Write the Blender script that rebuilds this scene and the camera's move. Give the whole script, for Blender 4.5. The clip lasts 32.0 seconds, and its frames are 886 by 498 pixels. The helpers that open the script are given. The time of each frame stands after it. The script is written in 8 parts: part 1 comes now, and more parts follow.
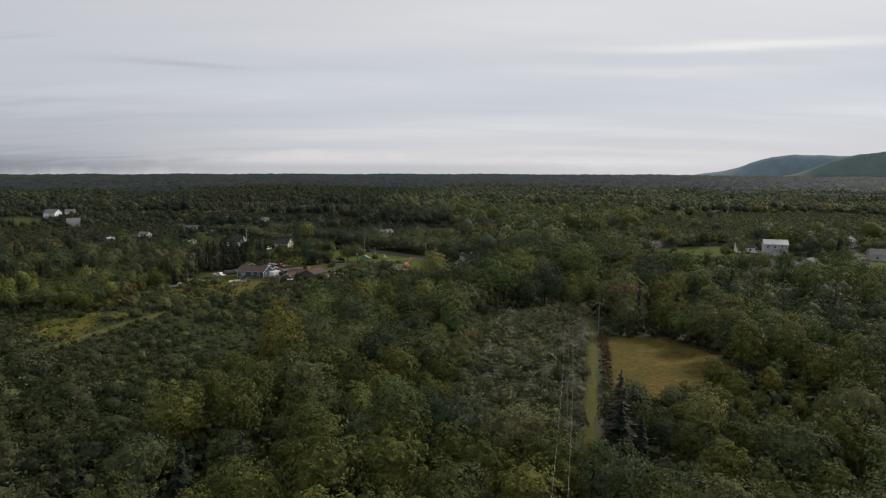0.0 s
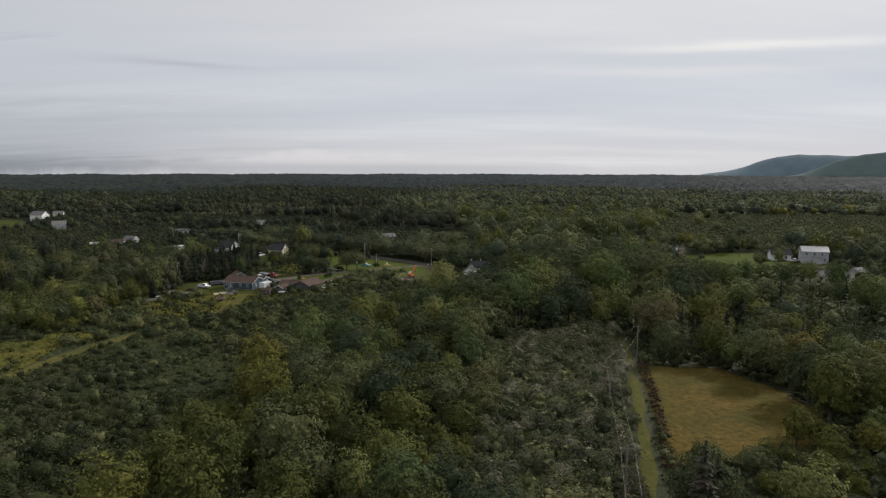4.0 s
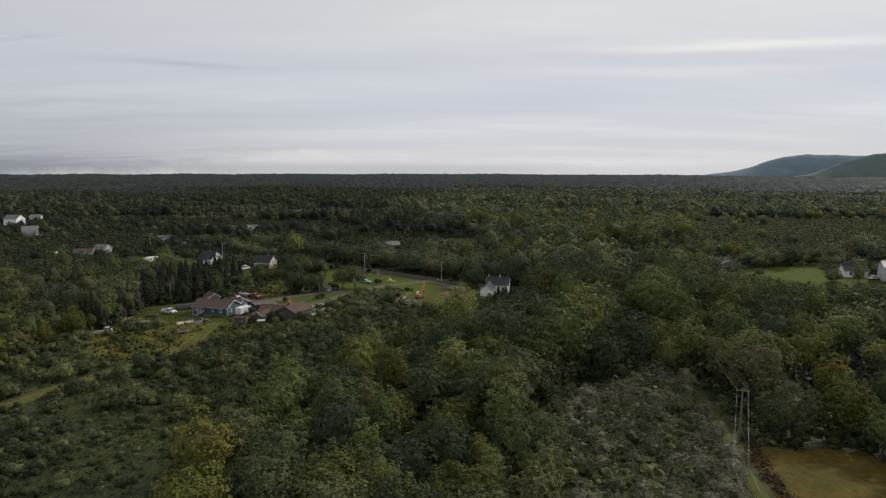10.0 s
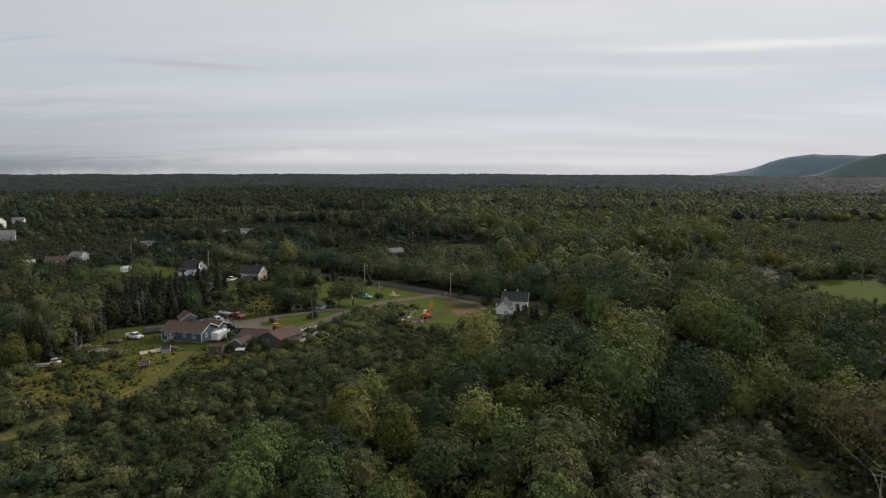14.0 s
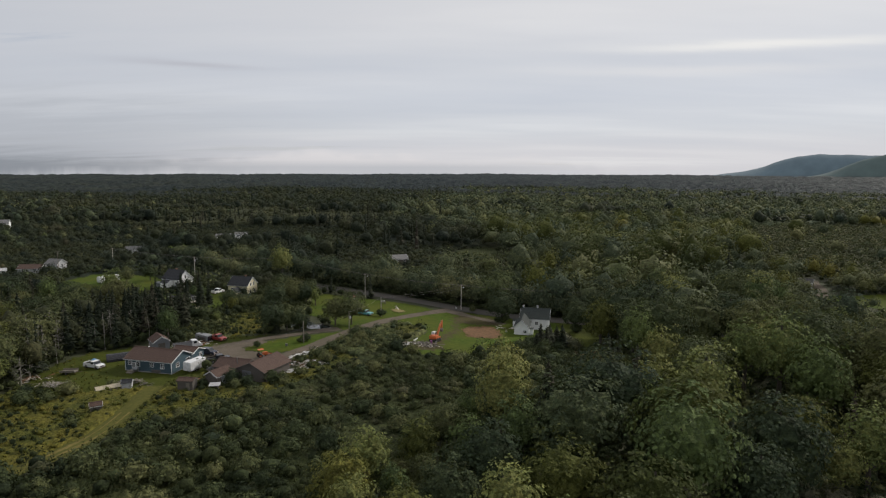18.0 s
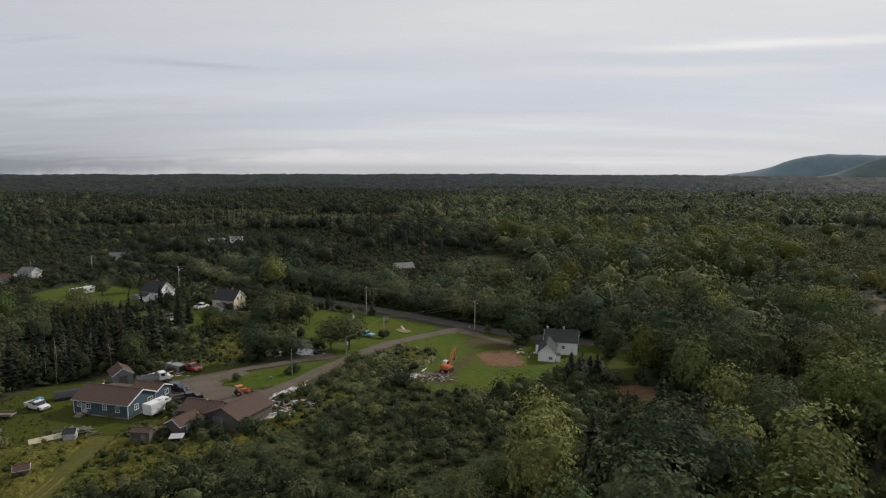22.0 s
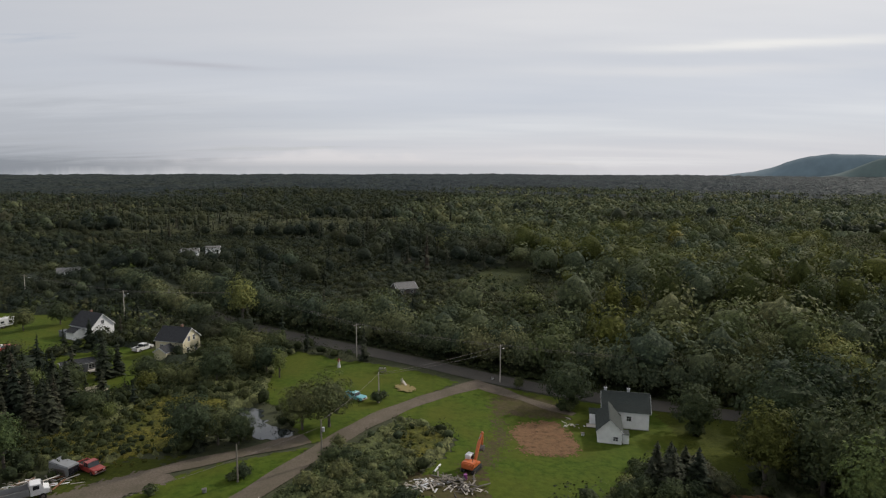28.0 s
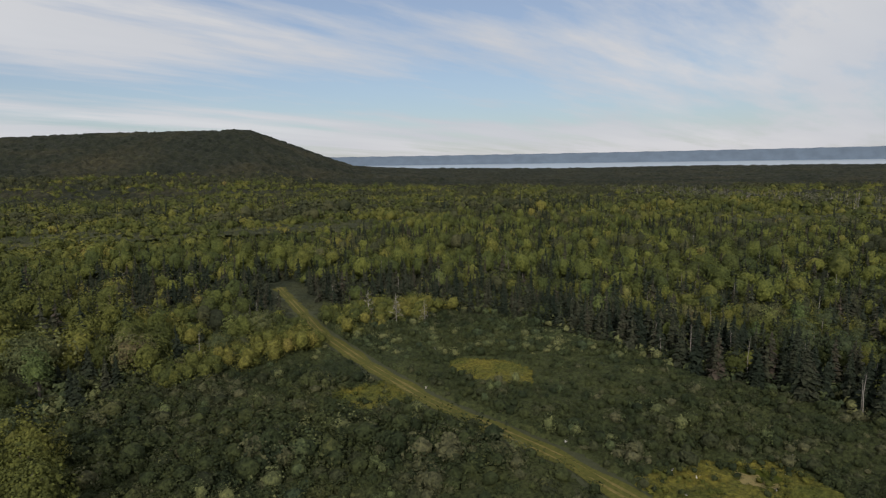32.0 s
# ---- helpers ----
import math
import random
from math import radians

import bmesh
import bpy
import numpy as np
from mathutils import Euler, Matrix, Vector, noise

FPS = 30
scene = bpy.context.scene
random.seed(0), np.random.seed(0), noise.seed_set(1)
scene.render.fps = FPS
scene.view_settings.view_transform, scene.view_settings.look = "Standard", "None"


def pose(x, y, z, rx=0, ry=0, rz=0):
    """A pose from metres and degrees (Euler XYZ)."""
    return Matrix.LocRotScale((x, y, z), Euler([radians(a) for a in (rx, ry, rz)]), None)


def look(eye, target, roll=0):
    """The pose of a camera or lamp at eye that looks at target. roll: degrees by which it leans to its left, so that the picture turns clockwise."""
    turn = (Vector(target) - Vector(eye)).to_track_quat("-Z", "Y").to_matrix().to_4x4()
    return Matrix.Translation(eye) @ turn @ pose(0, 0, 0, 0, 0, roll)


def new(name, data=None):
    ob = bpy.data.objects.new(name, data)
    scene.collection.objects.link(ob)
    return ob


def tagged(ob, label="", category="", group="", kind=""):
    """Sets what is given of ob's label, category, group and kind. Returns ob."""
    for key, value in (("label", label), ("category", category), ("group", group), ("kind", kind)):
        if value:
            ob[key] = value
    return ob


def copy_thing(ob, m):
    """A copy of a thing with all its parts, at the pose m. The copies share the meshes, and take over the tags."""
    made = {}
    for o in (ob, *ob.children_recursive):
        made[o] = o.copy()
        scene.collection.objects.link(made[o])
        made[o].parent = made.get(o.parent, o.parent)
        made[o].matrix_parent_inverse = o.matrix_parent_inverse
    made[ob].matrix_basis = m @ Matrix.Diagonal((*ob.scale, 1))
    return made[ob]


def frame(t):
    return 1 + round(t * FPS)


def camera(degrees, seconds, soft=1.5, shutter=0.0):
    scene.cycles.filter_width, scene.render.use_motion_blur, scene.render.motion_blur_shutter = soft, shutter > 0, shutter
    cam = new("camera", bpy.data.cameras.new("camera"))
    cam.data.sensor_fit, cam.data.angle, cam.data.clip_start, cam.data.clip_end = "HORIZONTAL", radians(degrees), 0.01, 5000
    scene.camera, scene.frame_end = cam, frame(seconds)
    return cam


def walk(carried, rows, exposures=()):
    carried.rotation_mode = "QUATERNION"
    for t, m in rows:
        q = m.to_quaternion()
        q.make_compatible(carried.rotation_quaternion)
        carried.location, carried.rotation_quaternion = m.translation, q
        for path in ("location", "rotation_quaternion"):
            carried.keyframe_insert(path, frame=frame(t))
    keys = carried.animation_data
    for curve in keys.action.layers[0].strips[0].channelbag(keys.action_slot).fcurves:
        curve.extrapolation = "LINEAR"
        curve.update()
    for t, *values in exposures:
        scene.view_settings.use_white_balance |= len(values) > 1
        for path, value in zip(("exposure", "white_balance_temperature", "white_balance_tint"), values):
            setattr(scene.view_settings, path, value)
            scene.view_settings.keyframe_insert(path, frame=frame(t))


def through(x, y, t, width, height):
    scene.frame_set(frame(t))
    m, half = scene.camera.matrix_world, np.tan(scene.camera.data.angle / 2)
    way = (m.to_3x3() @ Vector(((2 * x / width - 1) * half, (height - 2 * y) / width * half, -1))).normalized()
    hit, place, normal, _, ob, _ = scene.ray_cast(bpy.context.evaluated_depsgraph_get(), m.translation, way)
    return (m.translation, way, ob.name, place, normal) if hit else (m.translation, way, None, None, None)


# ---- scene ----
# ---------- camera and its flight ----------
cam = camera(70.28, 32.0, soft=1.25)
ALT = 48.0


def shot(x, y, yaw, tilt=7.39, roll=0.13):
    """A level flying pose: yaw to the left, tilt below the horizon."""
    return pose(x, y, ALT, 90 - tilt, 0, yaw) @ pose(0, 0, 0, 0, 0, roll)


walk(cam, [
    (0.0, shot(0.0, 0.0, -0.75)), (3.0, shot(-1.7, 19.9, -0.62)), (6.0, shot(-3.4, 40.5, -0.53)),
    (9.0, shot(-5.3, 63.4, -0.38)), (13.0, shot(-8.0, 94.8, -0.20)), (16.5, shot(-10.1, 119.4, 0.06)),
    (19.0, shot(-11.4, 135.0, 0.24)), (21.0, shot(-12.5, 148.2, 0.46)), (23.0, shot(-13.7, 163.2, 0.64)),
    (25.5, shot(-15.6, 184.3, 0.57)), (27.5, shot(-17.0, 201.2, 0.48)), (28.0, shot(-17.4, 204.9, 0.47)),
    (28.5, shot(-18.3, 207.0, 0.45)), (28.8, shot(-18.8, 207.5, 0.42)), (29.0, shot(-19.0, 207.6, 0.28, 7.40, 0.15)),
    (29.1, shot(-19.0, 207.6, 1.9, 7.40, 0.18)), (29.2, shot(-19.0, 207.6, 5.05, 7.42, 0.18)),
    (29.3, shot(-19.0, 207.6, 10.8, 7.46, 0.14)), (29.5, shot(-19.0, 207.6, 22.84, 7.55, 0.02)),
    (29.8, shot(-19.0, 207.6, 41.41, 7.62, -0.30)), (30.1, shot(-19.0, 207.6, 59.91, 7.56, -0.45)),
    (30.2, shot(-19.0, 207.6, 65.9, 7.57, -0.42)), (30.3, shot(-19.0, 207.6, 70.9, 7.59, -0.35)),
    (30.4, shot(-19.0, 207.6, 74.2, 7.61, -0.28)), (30.5, shot(-19.0, 207.6, 75.64, 7.63, -0.24)),
    (30.7, shot(-19.0, 207.6, 76.2, 7.63, -0.3)), (31.0, shot(-19.0, 207.6, 76.95, 7.62, -0.4)),
    (31.1, shot(-19.0, 207.6, 79.6, 7.62, -0.35)), (31.2, shot(-19.0, 207.6, 84.0, 7.63, -0.3)),
    (31.3, shot(-19.0, 207.6, 89.6, 7.64, -0.25)), (31.5, shot(-19.0, 207.6, 101.07, 7.65, -0.22)),
    (31.7, shot(-19.0, 207.6, 113.4, 7.67, -0.45)), (32.0, shot(-19.0, 207.6, 132.03, 7.70, -0.8)),
])

# ---------- sky and sun ----------
SUN_AZ, SUN_EL = 52.0, 31.0      # degrees to the right of +y, above the horizon
world = bpy.data.worlds.new("sky")
scene.world = world
world.use_nodes = True


def nodes_of(tree):
    tree.nodes.clear()
    return tree.nodes, tree.links


def build_sky():
    n, l = nodes_of(world.node_tree)

    def mk(kind, **kw):
        o = n.new(kind)
        for k, v in kw.items():
            if k == "op":
                o.operation = v
            elif k == "inputs":
                for i, w in v.items():
                    o.inputs[i].default_value = w
        return o

    def math_node(op, a, b=None):
        o = mk("ShaderNodeMath", op=op)
        for i, q in enumerate((a, b)):
            if q is None:
                continue
            if isinstance(q, (int, float)):
                o.inputs[i].default_value = q
            else:
                l.new(q, o.inputs[i])
        return o.outputs[0]

    def ramp(fac, stops):
        o = n.new("ShaderNodeValToRGB")
        e = o.color_ramp.elements
        while len(e) < len(stops):
            e.new(0.5)
        for k, (p, c) in zip(e, stops):
            k.position, k.color = p, (*c, 1)
        l.new(fac, o.inputs[0])
        return o.outputs[0]

    sky = n.new("ShaderNodeTexSky")
    sky.sky_type, sky.sun_disc = "NISHITA", False
    sky.sun_elevation, sky.sun_rotation = radians(SUN_EL), radians(SUN_AZ)
    blue = n.new("ShaderNodeVectorMath")
    blue.operation = "SCALE"
    blue.inputs["Scale"].default_value = 0.085
    l.new(sky.outputs[0], blue.inputs[0])
    cool = n.new("ShaderNodeMixRGB")
    cool.blend_type = "MULTIPLY"
    cool.inputs[0].default_value, cool.inputs[2].default_value = 1.0, (0.86, 0.95, 1.10, 1)
    l.new(blue.outputs[0], cool.inputs[1])
    tc = n.new("ShaderNodeTexCoord")
    sep = n.new("ShaderNodeSeparateXYZ")
    l.new(tc.outputs["Generated"], sep.inputs[0])
    x, y, z = sep.outputs
    up = math_node("MAXIMUM", z, 0.0)
    den = math_node("ADD", up, 0.09)
    comb = n.new("ShaderNodeCombineXYZ")
    l.new(math_node("DIVIDE", x, den), comb.inputs[0])
    l.new(math_node("DIVIDE", y, den), comb.inputs[1])

    def cloud(scale, sx, sy, rot, detail, rough):
        mp = n.new("ShaderNodeMapping")
        mp.inputs["Scale"].default_value = (sx, sy, 1)
        mp.inputs["Rotation"].default_value = (0, 0, radians(rot))
        l.new(comb.outputs[0], mp.inputs[0])
        t = n.new("ShaderNodeTexNoise")
        t.inputs["Scale"].default_value, t.inputs["Detail"].default_value = scale, detail
        t.inputs["Roughness"].default_value = rough
        l.new(mp.outputs[0], t.inputs["Vector"])
        return t.outputs[0]

    broad = cloud(0.55, 0.45, 1.5, 28, 7, 0.62)
    streak = cloud(0.42, 0.42, 1.35, 7, 5, 0.5)
    # the sky opens towards the bay, behind and to the left of the flight's start
    a = radians(-150)
    opening = math_node("ADD", math_node("MULTIPLY", x, math.sin(a)), math_node("MULTIPLY", y, math.cos(a)))
    opening = math_node("MAXIMUM", opening, -0.15)
    cover = math_node("SUBTRACT", math_node("ADD", math_node("MULTIPLY", broad, 0.75), math_node("MULTIPLY", streak, 0.6)),
                      math_node("MULTIPLY", opening, 0.14))
    mask = ramp(cover, [(0.40, (0.0, 0.0, 0.0)), (0.58, (1, 1, 1))])
    low = ramp(up, [(0.0, (1, 1, 1)), (0.16, (0, 0, 0))])
    mask2 = math_node("MAXIMUM", mask, math_node("MULTIPLY", low, math_node("SUBTRACT", 0.55, math_node("MULTIPLY", math_node("MAXIMUM", opening, 0.0), 0.35))))
    mask2 = math_node("MAXIMUM", mask2, math_node("SUBTRACT", 0.52, math_node("MULTIPLY", opening, 0.26)))
    tone = ramp(streak, [(0.30, (0.575, 0.595, 0.64)), (0.50, (0.65, 0.656, 0.682)), (0.70, (0.76, 0.755, 0.76))])
    glow = math_node("MULTIPLY", math_node("MAXIMUM", math_node("ADD", math_node("MULTIPLY", x, math.sin(radians(SUN_AZ))),
                     math_node("MULTIPLY", y, math.cos(radians(SUN_AZ)))), 0.0), 0.10)
    grade = ramp(up, [(0.0, (1.0, 0.985, 0.985)), (0.05, (0.945, 0.968, 0.985)), (0.11, (0.925, 0.958, 1.0)), (0.22, (0.985, 0.99, 1.0)), (0.40, (1.04, 1.03, 1.02))])
    lift = n.new("ShaderNodeVectorMath")
    lift.operation = "SCALE"
    tint = n.new("ShaderNodeMixRGB")
    tint.blend_type = "MULTIPLY"
    tint.inputs[0].default_value = 1.0
    l.new(tone, tint.inputs[1])
    l.new(grade, tint.inputs[2])
    l.new(tint.outputs[0], lift.inputs[0])
    l.new(math_node("ADD", glow, 0.96), lift.inputs["Scale"])
    mix = n.new("ShaderNodeMixRGB")
    l.new(mask2, mix.inputs[0])
    l.new(cool.outputs[0], mix.inputs[1])
    l.new(lift.outputs[0], mix.inputs[2])
    # the pale fog bank that lies along the horizon
    fogn = cloud(0.25, 1, 1, 0, 3, 0.5)
    fog = ramp(math_node("ADD", up, math_node("MULTIPLY", math_node("SUBTRACT", fogn, 0.5), 0.03)),
               [(0.006, (1, 1, 1)), (0.06, (0, 0, 0))])
    mix2 = n.new("ShaderNodeMixRGB")
    l.new(math_node("MULTIPLY", fog, math_node("SUBTRACT", 0.6, math_node("MULTIPLY", opening, 0.35))), mix2.inputs[0])
    l.new(mix.outputs[0], mix2.inputs[1])
    mix2.inputs[2].default_value = (0.66, 0.645, 0.665, 1)
    # single clouds: a grey bank, a thin dark bar, bright wisps, and the bank of fog
    col = mix2.outputs[0]
    az, el = math_node("ARCTAN2", x, y), math_node("ARCSINE", z)
    fine = cloud(1.6, 0.5, 1.6, 5, 6, 0.6)
    for a0, e0, wide, high, tilt, amount, hue in ((-52, 13, 24, 11, 0.0, 0.55, (0.47, 0.50, 0.56)), (-21.5, 8.3, 5.0, 0.26, -0.01, 0.75, (0.47, 0.48, 0.53)), (26, 9.6, 11, 0.36, -0.037, 0.85, (0.86, 0.85, 0.83)),
                                                 (22, 7.9, 13, 0.4, -0.03, 0.4, (0.78, 0.77, 0.77)), (-33, 2.8, 16, 2.8, 0.0, 0.8, (0.44, 0.465, 0.51)), (-38, 0.4, 12, 1.6, 0.0, 0.85, (0.34, 0.365, 0.405)), (-36, 0.0, 22, 0.75, 0.0, 0.8, (0.22, 0.24, 0.27)), (14, 0.5, 11, 0.35, 0.0, 0.6, (0.80, 0.79, 0.79))):
        da = math_node("SUBTRACT", az, radians(a0))
        u = math_node("DIVIDE", da, radians(wide))
        v = math_node("DIVIDE", math_node("SUBTRACT", math_node("SUBTRACT", el, radians(e0)), math_node("MULTIPLY", da, tilt)), radians(high))
        wob = math_node("MULTIPLY", math_node("SUBTRACT", fine, 0.5), 3.0)
        v = math_node("ADD", v, wob)
        near = math_node("EXPONENT", math_node("MULTIPLY", math_node("ADD", math_node("MULTIPLY", u, u), math_node("MULTIPLY", v, v)), -1.0))
        o = n.new("ShaderNodeMixRGB")
        l.new(math_node("MULTIPLY", near, amount), o.inputs[0])
        l.new(col, o.inputs[1])
        o.inputs[2].default_value = (*hue, 1)
        col = o.outputs[0]
    # the bank of fog with a billowing top that lies along the horizon
    deg = math_node("MULTIPLY", az, 57.29578)
    top = 0.35
    for a0, wide, high in ((-12.0, 5.5, 1.45), (-3.0, 4.0, 0.7), (7.0, 4.5, 0.95), (-27.0, 9.0, 0.5)):
        q = math_node("DIVIDE", math_node("SUBTRACT", deg, a0), wide)
        top = math_node("ADD", math_node("MULTIPLY", math_node("EXPONENT", math_node("MULTIPLY", math_node("MULTIPLY", q, q), -1.0)), high), top)
    puff = n.new("ShaderNodeTexNoise")
    puff.inputs["Scale"].default_value, puff.inputs["Detail"].default_value = 26.0, 5.0
    squeeze = n.new("ShaderNodeMapping")
    squeeze.inputs["Scale"].default_value = (1, 1, 2.2)
    l.new(tc.outputs["Generated"], squeeze.inputs[0])
    l.new(squeeze.outputs[0], puff.inputs["Vector"])
    top = math_node("ADD", top, math_node("MULTIPLY", math_node("SUBTRACT", puff.outputs[0], 0.5), 1.6))
    lie = math_node("DIVIDE", math_node("SUBTRACT", top, math_node("MULTIPLY", el, 57.29578)), 0.7)
    lie = math_node("MINIMUM", math_node("MAXIMUM", lie, 0.0), 1.0)
    q = math_node("DIVIDE", math_node("SUBTRACT", deg, -5.0), 18.0)
    lie = math_node("MULTIPLY", lie, math_node("EXPONENT", math_node("MULTIPLY", math_node("MULTIPLY", q, q), -1.0)))
    o = n.new("ShaderNodeMixRGB")
    l.new(math_node("MULTIPLY", lie, 0.85), o.inputs[0])
    l.new(col, o.inputs[1])
    l.new(ramp(math_node("MULTIPLY", el, 57.29578 / 4), [(0.0, (0.50, 0.51, 0.54)), (0.16, (0.70, 0.68, 0.69)), (0.5, (0.76, 0.73, 0.735))]), o.inputs[2])
    col = o.outputs[0]
    bg = n.new("ShaderNodeBackground")
    bg.inputs["Strength"].default_value = 1.0
    l.new(col, bg.inputs[0])
    out = n.new("ShaderNodeOutputWorld")
    l.new(bg.outputs[0], out.inputs[0])


build_sky()
sun = new("sun", bpy.data.lights.new("sun", "SUN"))
sun.data.energy, sun.data.angle, sun.data.color = 3.2, radians(3), (1.0, 0.92, 0.82)
_a, _e = radians(SUN_AZ), radians(SUN_EL)
sun.matrix_world = look((100 * math.sin(_a) * math.cos(_e), 100 * math.cos(_a) * math.cos(_e), 100 * math.sin(_e)), (0, 0, 0))


# ---------- materials ----------
def shade(name, rough=0.85, metal=0.0, spec=0.3):
    m = bpy.data.materials.new(name)
    m.use_nodes = True
    b = m.node_tree.nodes["Principled BSDF"]
    b.inputs["Roughness"].default_value, b.inputs["Metallic"].default_value = rough, metal
    b.inputs["Specular IOR Level"].default_value = spec
    return m, m.node_tree.nodes, m.node_tree.links, b


def spread(n, l, fac, stops):
    o = n.new("ShaderNodeValToRGB")
    e = o.color_ramp.elements
    while len(e) < len(stops):
        e.new(0.5)
    for k, (p, c) in zip(e, stops):
        k.position, k.color = p, (*c, 1)
    l.new(fac, o.inputs[0])
    return o.outputs[0]


def grain(n, l, scale, detail=4.0, rough=0.6, coord="Object", stretch=None):
    t = n.new("ShaderNodeTexNoise")
    t.inputs["Scale"].default_value, t.inputs["Detail"].default_value, t.inputs["Roughness"].default_value = scale, detail, rough
    tc = n.new("ShaderNodeTexCoord")
    src = tc.outputs[coord]
    if stretch:
        mp = n.new("ShaderNodeMapping")
        mp.inputs["Scale"].default_value = stretch
        l.new(src, mp.inputs[0])
        src = mp.outputs[0]
    l.new(src, t.inputs["Vector"])
    return t.outputs[0]


def blend(n, l, fac, a, b, how="MIX"):
    o = n.new("ShaderNodeMixRGB")
    o.blend_type = how
    for i, q in enumerate((fac, a, b)):
        if isinstance(q, (int, float)):
            o.inputs[i].default_value = q
        elif isinstance(q, tuple):
            o.inputs[i].default_value = (*q, 1)
        else:
            l.new(q, o.inputs[i])
    return o.outputs[0]


def relief(n, l, b, height, strength=0.4, dist=0.05):
    u = n.new("ShaderNodeBump")
    u.inputs["Strength"].default_value, u.inputs["Distance"].default_value = strength, dist
    l.new(height, u.inputs["Height"])
    l.new(u.outputs[0], b.inputs["Normal"])


def surface(name, dark, light, fine=6.0, coarse=0.25, rough=0.85, metal=0.0, bump=0.3, stain=None, spec=0.3, stretch=None, depth=0.04):
    """Two colours mixed at a fine and a coarse scale, with a stain colour in patches."""
    m, n, l, b = shade(name, rough, metal, spec)
    f = grain(n, l, fine, 5, 0.65, stretch=stretch)
    c = grain(n, l, coarse, 4, 0.55)
    col = spread(n, l, f, [(0.3, dark), (0.7, light)])
    mid = tuple(0.5 * (p + q) for p, q in zip(dark, light))
    col = blend(n, l, spread(n, l, c, [(0.35, (0, 0, 0)), (0.65, (0.6, 0.6, 0.6))]), col, stain or tuple(0.7 * v for v in mid))
    l.new(col, b.inputs["Base Color"])
    if bump:
        relief(n, l, b, f, bump, depth)
    return m


def leaves(name, stops, tint=None, through=0.14, patch=0.0, fine=1.3):
    """Leaf masses: hue by plant and by clump, a little light passing through them."""
    m, n, l, b = shade(name, 0.8, 0.0, 0.08)
    info = n.new("ShaderNodeObjectInfo")
    geo = n.new("ShaderNodeNewGeometry")
    own = n.new("ShaderNodeAttribute")
    own.attribute_name = "tint"
    both = n.new("ShaderNodeMath")
    l.new(info.outputs["Random"], both.inputs[0])
    l.new(own.outputs["Fac"], both.inputs[1])
    turn = n.new("ShaderNodeMath")
    turn.operation = "FRACT"
    l.new(both.outputs[0], turn.inputs[0])
    w = n.new("ShaderNodeMath")
    w.operation = "MULTIPLY_ADD"
    w.inputs[1].default_value, w.inputs[2].default_value = 0.78, 0.0
    l.new(turn.outputs[0], w.inputs[0])
    v = n.new("ShaderNodeMath")
    v.operation = "MULTIPLY_ADD"
    v.inputs[1].default_value = 0.22
    l.new(geo.outputs["Random Per Island"], v.inputs[0])
    l.new(w.outputs[0], v.inputs[2])
    fac = v.outputs[0]
    if patch:
        p = n.new("ShaderNodeTexNoise")
        p.inputs["Scale"].default_value, p.inputs["Detail"].default_value = patch, 5
        l.new(geo.outputs["Position"], p.inputs["Vector"])
        fac = blend(n, l, 0.48, fac, spread(n, l, p.outputs[0], [(0.30, (0, 0, 0)), (0.70, (1, 1, 1))]))
    col = spread(n, l, fac, [(p, (1.07 * r, g_, 1.18 * b_)) for p, (r, g_, b_) in stops])
    # noise paints single lit leaves, and bluish shade in the gaps between them
    t = n.new("ShaderNodeTexNoise")
    t.inputs["Scale"].default_value, t.inputs["Detail"].default_value, t.inputs["Roughness"].default_value = fine, 4, 0.7
    l.new(geo.outputs["Position"], t.inputs["Vector"])
    col = blend(n, l, 1.0, col, spread(n, l, t.outputs[0], [(0.34, (0.46, 0.49, 0.53)), (0.50, (1.0, 1.0, 1.0)), (0.67, (1.58, 1.54, 1.36))]), "MULTIPLY")
    l.new(col, b.inputs["Base Color"])
    relief(n, l, b, t.outputs[0], 0.9, 0.6 / fine)
    tr = n.new("ShaderNodeBsdfTranslucent")
    l.new(blend(n, l, 0.5, col, (0.11, 0.13, 0.03)), tr.inputs[0])
    mx = n.new("ShaderNodeMixShader")
    mx.inputs[0].default_value = through
    l.new(b.outputs[0], mx.inputs[1])
    l.new(tr.outputs[0], mx.inputs[2])
    l.new(mx.outputs[0], n["Material Output"].inputs[0])
    return m


MAPLE = leaves("leaf_broad", [(0.0, (0.022, 0.038, 0.022)), (0.3, (0.042, 0.061, 0.028)), (0.6, (0.072, 0.091, 0.035)), (0.88, (0.108, 0.120, 0.044)), (1.0, (0.100, 0.084, 0.042))])
BIRCH = leaves("leaf_light", [(0.0, (0.040, 0.066, 0.027)), (0.5, (0.090, 0.128, 0.038)), (1.0, (0.190, 0.200, 0.058))])
YOUNG = leaves("leaf_young", [(0.0, (0.026, 0.041, 0.017)), (0.4, (0.055, 0.073, 0.019)), (0.75, (0.103, 0.122, 0.025)), (0.9, (0.131, 0.124, 0.032)), (1.0, (0.088, 0.066, 0.041))], patch=0.04)
NEEDLE = leaves("needles", [(0.0, (0.013, 0.021, 0.013)), (0.5, (0.024, 0.033, 0.018)), (0.85, (0.041, 0.046, 0.026)), (1.0, (0.057, 0.048, 0.034))], through=0.05)
WILLOW = leaves("leaf_grey", [(0.0, (0.040, 0.050, 0.026)), (0.5, (0.090, 0.102, 0.050)), (1.0, (0.185, 0.190, 0.122))], through=0.2)
ALDER = leaves("leaf_shrub", [(0.0, (0.023, 0.037, 0.020)), (0.5, (0.059, 0.080, 0.031)), (1.0, (0.133, 0.145, 0.055))])
